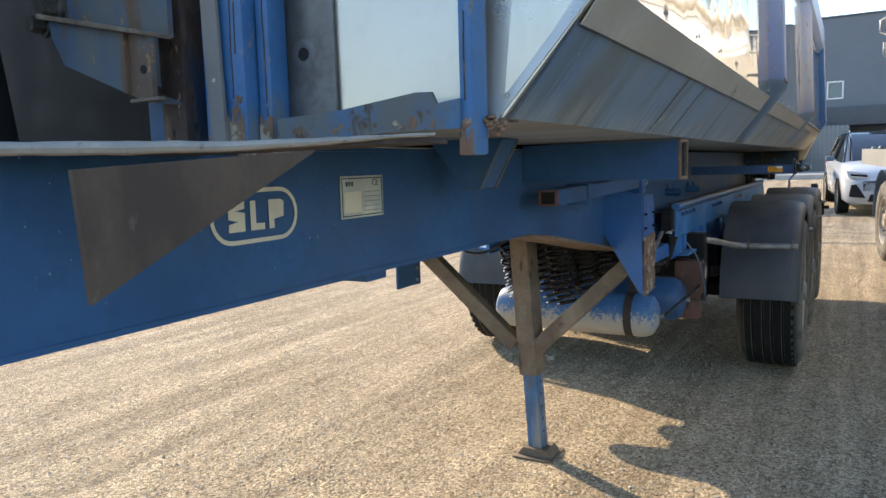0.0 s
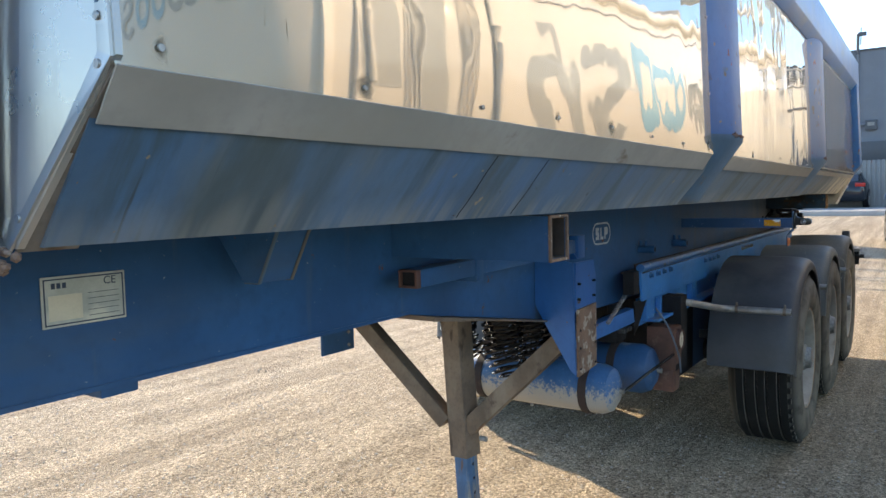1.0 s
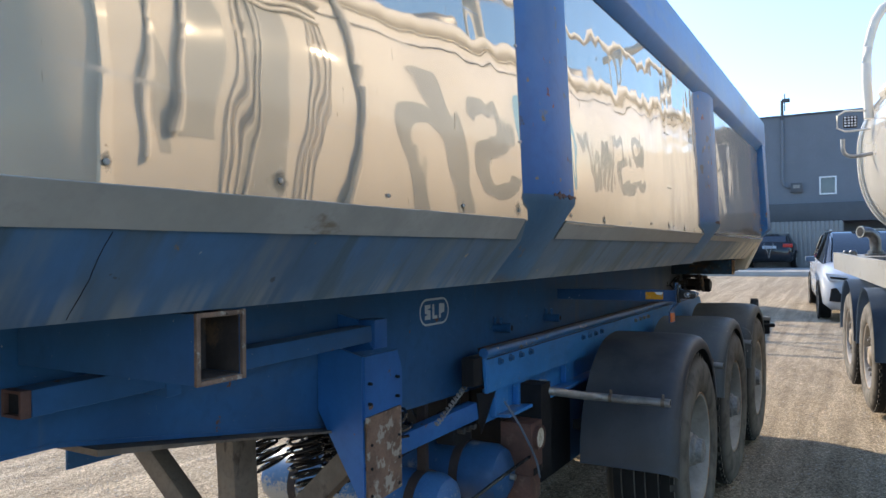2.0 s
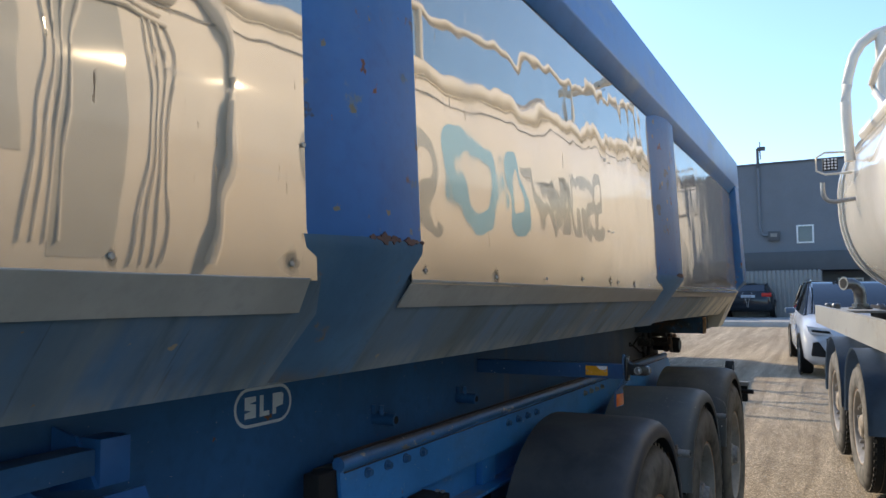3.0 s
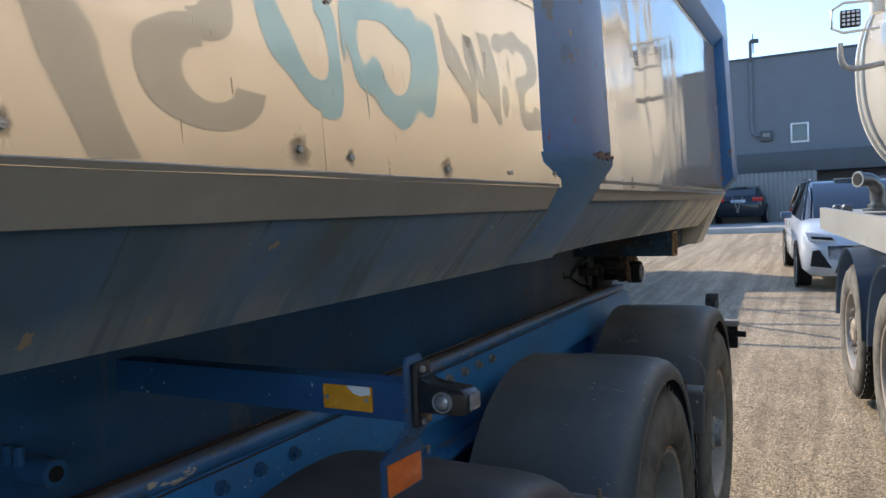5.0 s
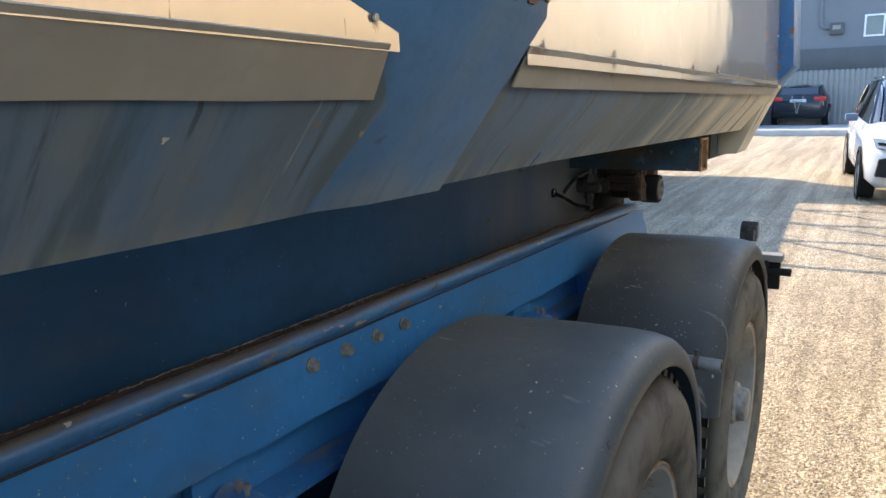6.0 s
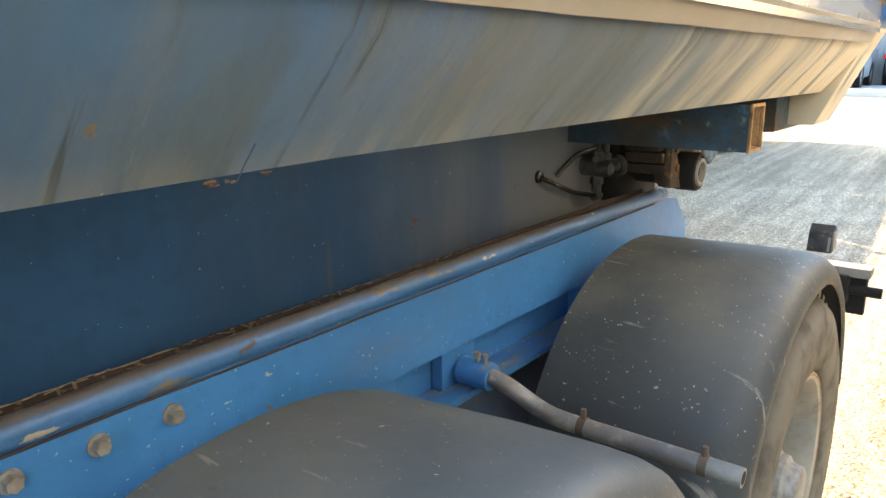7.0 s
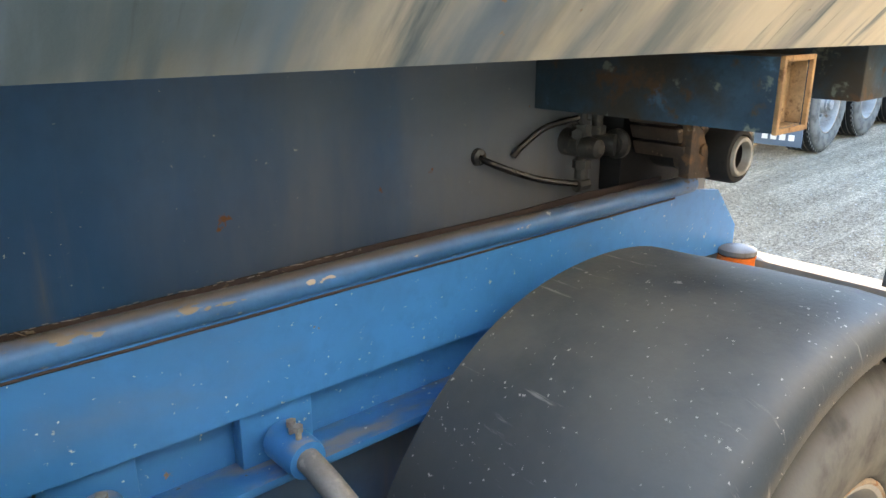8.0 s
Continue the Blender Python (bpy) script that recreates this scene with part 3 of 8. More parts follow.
def gravel():
    m = bpy.data.materials.new("sandy gravel yard")
    m.use_nodes = True
    nt = m.node_tree
    n, l = nt.nodes, nt.links
    bsdf = n["Principled BSDF"]
    bsdf.inputs["Roughness"].default_value = 0.92
    bsdf.inputs["Specular IOR Level"].default_value = 0.25
    tc = n.new("ShaderNodeTexCoord")

    def tex(kind, scales, **values):
        mp = n.new("ShaderNodeMapping")
        mp.inputs["Scale"].default_value = scales
        l.new(tc.outputs["Object"], mp.inputs["Vector"])
        t = n.new(kind)
        t.inputs["Scale"].default_value = 1.0
        for k, v in values.items():
            t.inputs[k].default_value = v
        l.new(mp.outputs["Vector"], t.inputs["Vector"])
        return t

    def ramp(value, stops):
        r = n.new("ShaderNodeValToRGB")
        e = r.color_ramp.elements
        e[0].position, e[0].color = stops[0][0], (*stops[0][1], 1)
        e[1].position, e[1].color = stops[1][0], (*stops[1][1], 1)
        for p, c in stops[2:]:
            e.new(p).color = (*c, 1)
        l.new(value, r.inputs["Fac"])
        return r.outputs["Color"]

    def mul(a, b, kind="MULTIPLY", fac=1.0):
        x = n.new("ShaderNodeMix")
        x.data_type, x.blend_type = "RGBA", kind
        x.inputs["Factor"].default_value = fac
        ins = [i for i in x.inputs if i.type == "RGBA"]
        l.new(a, ins[0])
        l.new(b, ins[1])
        return [o for o in x.outputs if o.type == "RGBA"][0]

    large = tex("ShaderNodeTexNoise", (0.35, 0.35, 0.35), Detail=5.0, Roughness=0.6)
    mid = tex("ShaderNodeTexNoise", (3.0, 2.2, 3.0), Detail=6.0, Roughness=0.65)
    tracks = tex("ShaderNodeTexNoise", (3.2, 0.22, 1.0), Detail=4.0, Roughness=0.55)
    ruts = tex("ShaderNodeTexNoise", (13, 0.5, 1.0), Detail=5.0, Roughness=0.6)
    turn = tex("ShaderNodeTexNoise", (8.0, 0.30, 1.0), Detail=4.0, Roughness=0.6)
    turn.inputs["Vector"].links[0].from_node.inputs["Rotation"].default_value = (0, 0, radians(16))
    grit = tex("ShaderNodeTexNoise", (130, 130, 130), Detail=4.0, Roughness=0.7)
    peb = tex("ShaderNodeTexVoronoi", (72, 72, 72), Randomness=1.0)
    col = ramp(large.outputs["Fac"], [(0.3, (0.44, 0.36, 0.27)), (0.7, (0.52, 0.445, 0.35))])
    col = mul(col, ramp(mid.outputs["Fac"], [(0.32, (0.84, 0.83, 0.82)), (0.66, (1.10, 1.09, 1.07))]))
    col = mul(col, ramp(tracks.outputs["Fac"], [(0.36, (0.84, 0.83, 0.81)), (0.6, (1.06, 1.055, 1.045))]))
    col = mul(col, ramp(peb.outputs["Color"], [(0.1, (0.52, 0.50, 0.47)), (0.85, (1.46, 1.45, 1.43))]), fac=1.0)
    col = mul(col, ramp(grit.outputs["Fac"], [(0.39, (0.46, 0.44, 0.41)), (0.585, (1.36, 1.34, 1.30))]), fac=1.0)
    col = mul(col, ramp(ruts.outputs["Fac"], [(0.36, (0.66, 0.64, 0.61)), (0.60, (1.12, 1.115, 1.10))]), fac=0.25)
    col = mul(col, ramp(turn.outputs["Fac"], [(0.38, (0.70, 0.68, 0.65)), (0.60, (1.12, 1.115, 1.09))]), fac=0.55)
    l.new(col, bsdf.inputs["Base Color"])
    height = n.new("ShaderNodeMath")
    height.operation = "MULTIPLY_ADD"
    l.new(peb.outputs["Distance"], height.inputs[0])
    height.inputs[1].default_value = -0.9
    l.new(grit.outputs["Fac"], height.inputs[2])
    b1 = n.new("ShaderNodeBump")
    b1.inputs["Strength"].default_value, b1.inputs["Distance"].default_value = 1.0, 0.018
    l.new(height.outputs["Value"], b1.inputs["Height"])
    b2 = n.new("ShaderNodeBump")
    b2.inputs["Strength"].default_value, b2.inputs["Distance"].default_value = 0.7, 0.05
    l.new(tracks.outputs["Fac"], b2.inputs["Height"])
    l.new(b1.outputs["Normal"], b2.inputs["Normal"])
    b3 = n.new("ShaderNodeBump")
    b3.inputs["Strength"].default_value, b3.inputs["Distance"].default_value = 0.6, 0.025
    l.new(turn.outputs["Fac"], b3.inputs["Height"])
    l.new(b2.outputs["Normal"], b3.inputs["Normal"])
    l.new(b3.outputs["Normal"], bsdf.inputs["Normal"])
    return m


M["gravel"] = gravel()

# ---- builders ----
PLACE = {}


def world_of(ob):
    return PLACE.get(ob.name, Matrix())


def mesh_of(name, bm, material, smooth=34):
    me = bpy.data.meshes.new(name)
    bmesh.ops.recalc_face_normals(bm, faces=bm.faces)
    bm.to_mesh(me)
    bm.free()
    me.materials.append(material)
    me.shade_smooth()
    me.set_sharp_from_angle(angle=radians(smooth))
    return me


def part(name, bm, material, parent=None, label="", m=None, smooth=34):
    """One mesh object (bm: a bmesh or a ready mesh), at the world pose m, under parent."""
    me = bm if isinstance(bm, bpy.types.Mesh) else mesh_of(name, bm, material, smooth)
    ob = new(name, me)
    m = m or Matrix()
    if parent is not None:
        ob.parent = parent
        ob.matrix_parent_inverse = world_of(parent).inverted()
    ob.matrix_basis = m
    PLACE[ob.name] = m
    if label:
        ob["label"] = label
    return ob


def thing(name, m, label, category, group="", kind=""):
    ob = new(name)
    ob.empty_display_size = 0.2
    ob.matrix_basis = m
    PLACE[ob.name] = m
    return tagged(ob, label, category, group, kind)


def box(bm, a, b, bevel=0.0, m=None):
    c = [(p + q) / 2 for p, q in zip(a, b)]
    s = [abs(q - p) for p, q in zip(a, b)]
    mt = Matrix.Translation(c) @ Matrix.Diagonal((*s, 1))
    r = bmesh.ops.create_cube(bm, size=1.0, matrix=(m @ mt) if m else mt)
    if bevel:
        ed = list({e for v in r["verts"] for e in v.link_edges})
        bmesh.ops.bevel(bm, geom=ed, offset=bevel, segments=2, profile=0.6, affect="EDGES")
    return bm


def rod(bm, p, q, r, n=12, r2=None):
    p, q = Vector(p), Vector(q)
    d = q - p
    mt = Matrix.Translation((p + q) / 2) @ d.to_track_quat("Z", "Y").to_matrix().to_4x4()
    bmesh.ops.create_cone(bm, cap_ends=True, segments=n, radius1=r, radius2=r if r2 is None else r2, depth=d.length, matrix=mt)
    return bm


def bar(bm, p, q, w, h, bevel=0.004):
    """A square-section bar from p to q; w across, h upright."""
    p, q = Vector(p), Vector(q)
    d = q - p
    mt = Matrix.Translation((p + q) / 2) @ d.to_track_quat("Y", "Z").to_matrix().to_4x4()
    return box(bm, (-w / 2, -d.length / 2, -h / 2), (w / 2, d.length / 2, h / 2), bevel, mt)


def tube(bm, pts, r, n=8):
    pts = [Vector(p) for p in pts]
    up = Vector((0.13, 0.07, 1.0))
    rings = []
    for i, p in enumerate(pts):
        d = (pts[min(i + 1, len(pts) - 1)] - pts[max(i - 1, 0)]).normalized()
        a = d.cross(up)
        if a.length < 1e-3:
            a = d.cross(Vector((1, 0, 0)))
        a.normalize()
        b = d.cross(a)
        rings.append([bm.verts.new(p + (a * math.cos(t) + b * math.sin(t)) * r) for t in (2 * math.pi * k / n for k in range(n))])
    for u, v in zip(rings, rings[1:]):
        for k in range(n):
            bm.faces.new((u[k], u[(k + 1) % n], v[(k + 1) % n], v[k]))
    bm.faces.new(rings[0])
    bm.faces.new(rings[-1])
    return bm


def smooth_path(pts, per=6):
    pts = [Vector(p) for p in pts]
    out = []
    ext = [pts[0] * 2 - pts[1], *pts, pts[-1] * 2 - pts[-2]]
    for i in range(1, len(ext) - 2):
        a, b, c, d = ext[i - 1:i + 3]
        for k in range(per):
            t = k / per
            out.append(0.5 * ((2 * b) + (c - a) * t + (2 * a - 5 * b + 4 * c - d) * t * t + (3 * b - a - 3 * c + d) * t ** 3))
    out.append(pts[-1])
    return out


def prism(bm, poly, axis, a, b, bevel=0.0):
    """A polygon in the two other axes (in x, y, z order), extruded along axis from a to b."""
    def at(p, v):
        q = list(p)
        q.insert(axis, v)
        return q
    lo = [bm.verts.new(at(p, a)) for p in poly]
    hi = [bm.verts.new(at(p, b)) for p in poly]
    fs = [bm.faces.new(lo), bm.faces.new(hi)]
    k = len(poly)
    for i in range(k):
        fs.append(bm.faces.new((lo[i], lo[(i + 1) % k], hi[(i + 1) % k], hi[i])))
    if bevel:
        bmesh.ops.recalc_face_normals(bm, faces=fs)
        bmesh.ops.bevel(bm, geom=list({e for f in fs for e in f.edges}), offset=bevel, segments=2, profile=0.6, affect="EDGES")
    return bm


def lathe(bm, profile, centre, axis="X", n=40, hollow=False):
    """Turns (radius, along) pairs about an axis through centre; hollow: joins the last pair to the first."""
    rings = []
    for r, h in profile:
        ring = []
        for k in range(n):
            t = 2 * math.pi * k / n
            c, s = r * math.cos(t), r * math.sin(t)
            v = {"X": (h, c, s), "Y": (c, h, s), "Z": (c, s, h)}[axis]
            ring.append(bm.verts.new(Vector(centre) + Vector(v)))
        rings.append(ring)
    for u, v in zip(rings, rings[1:]):
        for k in range(n):
            bm.faces.new((u[k], u[(k + 1) % n], v[(k + 1) % n], v[k]))
    if hollow:
        for k in range(n):
            bm.faces.new((rings[-1][k], rings[-1][(k + 1) % n], rings[0][(k + 1) % n], rings[0][k]))
    return bm


def sheet(bm, f, nu, nv, thick, normal):
    """A thin curved sheet: f(u, v) gives its face for u, v in 0..1; thick is added against normal."""
    front = [[bm.verts.new(f(i / nu, j / nv)) for j in range(nv + 1)] for i in range(nu + 1)]
    off = Vector(normal) * -thick
    back = [[bm.verts.new(v.co + off) for v in row] for row in front]
    for i in range(nu):
        for j in range(nv):
            bm.faces.new((front[i][j], front[i + 1][j], front[i + 1][j + 1], front[i][j + 1]))
            bm.faces.new((back[i][j], back[i][j + 1], back[i + 1][j + 1], back[i + 1][j]))
    for i in range(nu):
        for j in (0, nv):
            bm.faces.new((front[i][j], back[i][j], back[i + 1][j], front[i + 1][j]))
    for j in range(nv):
        for i in (0, nu):
            bm.faces.new((front[i][j], front[i][j + 1], back[i][j + 1], back[i][j]))
    return bm


def B():
    return bmesh.new()


# ---- ground ----
def rise(y):
    """The yard climbs gently from behind the trailer to the kerb."""
    t = max(0.0, min(21.0, y - 9.0))
    return 0.031 * (t - 1.2 * (1 - math.exp(-t / 1.2)))


def ground():
    bm = B()
    def axis(lo, hi, step, far):
        out = [lo + step * i for i in range(int(round((hi - lo) / step)) + 1)]
        d, a, b = step, lo, hi
        while b < far:
            d *= 1.5
            a, b = a - d, b + d
            out = [a, *out, b]
        return out
    xs, ys = axis(-7.0, 5.0, 0.12, 600), axis(1.0, 30.0, 0.145, 600)
    rows = []
    for x in xs:
        row = []
        for y in ys:
            near = max(0.0, 1 - max(0, abs(x + 1) - 6) / 20) * max(0.0, 1 - max(0, abs(y - 11) - 11) / 25)
            z = (noise.noise((x * 0.5, y * 0.35, 0.3)) * 0.022 + noise.noise((x * 2.1, y * 0.5, 4.3)) * 0.012
                 + noise.noise((x * 4, y * 4, 1.3)) * 0.005) * near - 0.012 + rise(y)
            row.append(bm.verts.new((x, y, z)))
        rows.append(row)
    for u, v in zip(rows, rows[1:]):
        for k in range(len(ys) - 1):
            bm.faces.new((u[k], u[k + 1], v[k + 1], v[k]))
    ob = part("ground", bm, M["gravel"], smooth=60)
    return tagged(ob, "pale sandy gravel yard with faint tyre tracks", "ground", kind="structure")


ground()


def stones():
    rnd = random.Random(4)
    verts, faces = [], []
    ico = bmesh.new()
    bmesh.ops.create_icosphere(ico, subdivisions=1, radius=1.0)
    base_v = [v.co.copy() for v in ico.verts]
    base_f = [[v.index for v in f.verts] for f in ico.faces]
    ico.free()
    for k in range(56000):
        x = rnd.uniform(-5.5, 2.6)
        y = 2.2 + 13.5 * rnd.random() ** 1.5
        r = 0.0022 + 0.0072 * rnd.random() ** 4
        q = Euler((rnd.random() * 6, rnd.random() * 6, rnd.random() * 6)).to_matrix()
        z = noise.noise((x * 0.5, y * 0.35, 0.3)) * 0.022 + noise.noise((x * 2.1, y * 0.5, 4.3)) * 0.012 - 0.011 + rise(y)
        o = len(verts)
        sx, sy, sz = (r * rnd.uniform(0.7, 1.3) for _ in range(3))
        for v in base_v:
            w = q @ Vector((v.x * sx, v.y * sy, v.z * sz * 0.7))
            verts.append((x + w.x, y + w.y, z + w.z * 0.7 + r * 0.05))
        faces += [[i + o for i in f] for f in base_f]
    me = bpy.data.meshes.new("loose_gravel")
    me.from_pydata(verts, [], faces)
    me.materials.append(M["stone"])
    ob = part("loose_gravel", me, None)
    return tagged(ob, "loose pale gravel stones scattered over the yard", "gravel", kind="stuff")


stones()

# ---- the tipper trailer ----
CX = -1.35                      # centre line
WEB = -0.877                    # outer face of the near chassis beam
XP = -0.222                     # outer face of the side panels at their lower edge
LEAN_IN = 0.042                 # metres inwards per metre of height
AXLES = (5.995, 7.233, 8.47)
HUB = 0.512
Y0, Y1 = 1.60, 9.38             # front and back of the tipper body


def side_x(z, out=0.0):
    return XP - LEAN_IN * (z - 1.657) + out


def mirror_x(v):
    return 2 * CX - v


trailer = thing("tipper_semi_trailer", Matrix.Translation((CX, 5.5, 0)),
                "blue tipper semi-trailer with polished side sheets, parked on gravel", "trailer")


def chassis():
    for side in (0, 1):
        def X(v):
            return v if side == 0 else mirror_x(v)
        # the long deep beam: web, lower flange following its step, upper flange
        bm = B()
        profile = [(-0.2, 1.180), (2.92, 1.184), (3.95, 1.012), (4.9, 0.988), (9.2, 0.93), (9.2, 1.455), (-0.2, 1.447)]
        prism(bm, profile, 0, X(WEB), X(WEB - 0.012))
        part("beam_web", bm, M["beam"], trailer)
        bm = B()
        lower = [(-0.2, 1.180), (2.92, 1.184), (3.95, 1.012), (4.9, 0.988), (5.0, 0.987)]
        poly = lower + [(y, z - 0.010) for y, z in reversed(lower)]
        prism(bm, poly, 0, X(WEB + 0.003), X(WEB - 0.09))
        part("beam_lower_flange", bm, M["beam"], trailer)
        bm = B()
        upper = [(-0.2, 1.447), (9.2, 1.455)]
        prism(bm, upper + [(y, z + 0.008) for y, z in reversed(upper)], 0, X(WEB + 0.012), X(WEB - 0.09))
        part("beam_upper_flange", bm, M["beam"], trailer)
        # side rail: a folded plate with a rounded, worn top
        xr = -0.737
        bm = B()
        rail = [(4.62, 1.0), (4.60, 1.15), (8.87, 1.15), (9.015, 1.128), (9.118, 1.022), (9.12, 0.955), (8.6, 0.985)]
        prism(bm, rail, 0, X(xr), X(xr - 0.012))
        side_rail = part("side_rail", bm, M["rail"], trailer, "bright blue folded side rail with a worn round top")
        bm = B()
        tube(bm, [(X(xr - 0.007 + 0.003 * math.sin(3 * y)), y, 1.1615 + 0.0018 * noise.noise((y * 3, 0, side)) + 0.0008 * noise.noise((y * 14, 0, side))) for y in np.arange(4.6, 8.9, 0.03)], 0.0212, 14)
        part("rail_edge", bm, M["worn"], side_rail)
        # dark bead drawn as the shadow line of the groove below the edge
        bm = B()
        tube(bm, [(X(xr + 0.0012), y, 1.1375 + 0.0012 * noise.noise((y * 7, 2, side))) for y in np.arange(4.62, 8.86, 0.05)], 0.0022, 6)
        part("groove_shadow", bm, M["strip"], side_rail)
        bm = B()
        prism(bm, [(X(xr - 0.018), 1.146), (X(WEB + 0.03), 1.128), (X(WEB + 0.03), 1.136), (X(xr - 0.018), 1.156)], 1, 4.62, 8.86)
        part("rail_shelf", bm, M["brown"], side_rail)

        def strip_face(u, v):
            y = 4.64 + 4.2 * u
            bulge = 0.006 * math.exp(-((y - 8.55) / 0.18) ** 2) + 0.004 * noise.noise((y * 2.3, 1, side))
            return Vector((X(xr - 0.040 - 0.008 * v + 0.006 * noise.noise((y * 3, 5, side))), y, 1.142 + (0.0345 + bulge) * v))
        bm = B()
        sheet(bm, strip_face, 90, 1, 0.004, (1 if side == 0 else -1, 0, 0))
        part("rubbing_strip", bm, M["strip"], side_rail, "brown warped rubbing strip")
        # debris on the shelf
        rnd = random.Random(3 + side)
        bm = B()
        for k in range(420):
            y = rnd.gauss(7.0, 0.35) if k % 2 else rnd.uniform(5.2, 8.5)
            p = Vector((X(rnd.uniform(-0.80, -0.765)), y, 1.148))
            bmesh.ops.create_icosphere(bm, subdivisions=1, radius=rnd.uniform(0.003, 0.010), matrix=Matrix.Translation(p) @ Matrix.Diagonal((1, rnd.uniform(1, 2.4), 0.6, 1)))
        for k in range(60):
            y = rnd.gauss(7.05, 0.3)
            p = pose(X(rnd.uniform(-0.775, -0.755)), y, 1.176 + rnd.uniform(-0.004, 0.004), rnd.uniform(-25, 25), rnd.uniform(-35, 35), rnd.uniform(0, 180))
            box(bm, (-0.003 - 0.004 * rnd.random(), -0.002, -0.0006), (0.003 + 0.004 * rnd.random(), 0.002, 0.0006), 0, p)
        tagged(part("rail_debris", bm, M["brown"], side_rail), kind="stuff")
        bm = B()
        for k in range(170):
            y = 6.0 + 2.0 * (k + rnd.random()) / 170
            size = (0.35 + rnd.random()) * (1.0 if 6.4 < y < 7.15 else 0.5)
            p = pose(X(-0.782 + rnd.uniform(-0.003, 0.003)), y, 1.1775 + rnd.uniform(-0.001, 0.001), rnd.uniform(-6, 6), rnd.uniform(-40, 40), rnd.uniform(-8, 8))
            box(bm, (-0.0005, -0.009 * size, -0.0005 * size), (0.0005, 0.010 * size, 0.0006 * size), 0, p)
        tagged(part("flaking_sealant", bm, M["whiteedge"], side_rail, "pale flaking sealant on the strip"), kind="stuff")
        # lower channel and ribs under the rail
        bm = B()
        prism(bm, [(X(-0.79), 0.876), (X(-0.70), 0.881), (X(-0.70), 0.895), (X(-0.79), 0.887)], 1, 4.75, 9.0, 0.002)
        part("lower_channel", bm, M["rail"], side_rail)
        for i, y in enumerate((4.80, 5.03, 5.62, 6.307, 6.574, 7.545, 7.812, 8.42, 8.85)):
            bm = B()
            box(bm, (X(-0.788), y - 0.06, 0.886), (X(-0.758), y + 0.06, 1.02), 0.004)
            part("rib", bm, M["rail"], side_rail)
        bm = B()
        box(bm, (min(X(-0.80), X(-0.79)), 4.70, 0.86), (max(X(-0.80), X(-0.79)), 9.0, 1.0))
        part("inner_web", bm, M["rail"], side_rail)
        # front end of the plate is black to paint in the shade here
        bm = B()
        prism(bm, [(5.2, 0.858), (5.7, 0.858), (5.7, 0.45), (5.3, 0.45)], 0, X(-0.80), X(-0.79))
        part("shade_carrier", bm, M["black"], side_rail, "black plate added for the deep shade before the axles")
        bm = B()
        box(bm, (min(X(-0.80), X(-0.79)), 5.701, 0.45), (max(X(-0.80), X(-0.79)), 9.0, 0.858))
        part("axle_carrier", bm, M["beam"], side_rail, "dark blue plate above the axles")
    # cross members
    for y in (2.0, 3.6, 5.2, 6.6, 7.9, 9.1):
        bm = B()
        box(bm, (mirror_x(WEB) + 0.014, y - 0.04, 1.15), (WEB - 0.014, y + 0.04, 1.33), 0.005)
        part("cross_member", bm, M["beam"], trailer)
    # added black panel, standing in for the darkness under the chassis
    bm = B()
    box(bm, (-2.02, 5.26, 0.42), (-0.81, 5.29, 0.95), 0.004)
    part("shade_panel", bm, M["black"], trailer)
    low = [(2.98, 1.162), (3.35, 1.100), (3.93, 1.004), (4.0, 0.999)]
    bm = B()
    prism(bm, low + [(y, z - 0.010 - 0.004 * math.sin(9 * y)) for y, z in reversed(low)], 0, WEB + 0.055, WEB - 0.16)
    part("flange_rust", bm, M["brown"], trailer, "rusted brown underside of the beam flange")
    # bolts of the near rail, in groups of four
    bm = B()
    bmesh.ops.create_cone(bm, cap_ends=True, segments=6, radius1=0.0115, radius2=0.0105, depth=0.014,
                          matrix=Matrix.Translation((0.010, 0, 0)) @ pose(0, 0, 0, 0, 90, 0))
    bmesh.ops.create_cone(bm, cap_ends=True, segments=18, radius1=0.0155, radius2=0.0155, depth=0.004,
                          matrix=Matrix.Translation((0.002, 0, 0)) @ pose(0, 0, 0, 0, 90, 0))
    me = mesh_of("rail_bolt", bm, M["bolt"])
    painted = me.copy()
    painted.materials[0] = M["beam"]
    rail = [o for o in trailer.children if o.name.startswith("side_rail")][0]
    for y0, z0 in ((4.735, 1.115), (5.76, 1.103), (6.80, 1.104)):
        for k in range(4):
            part("rail_bolt", me if y0 > 6 else painted, None, rail, m=pose(-0.737, y0 + 0.106 * k, z0, 30 * k, 0, 0))


chassis()


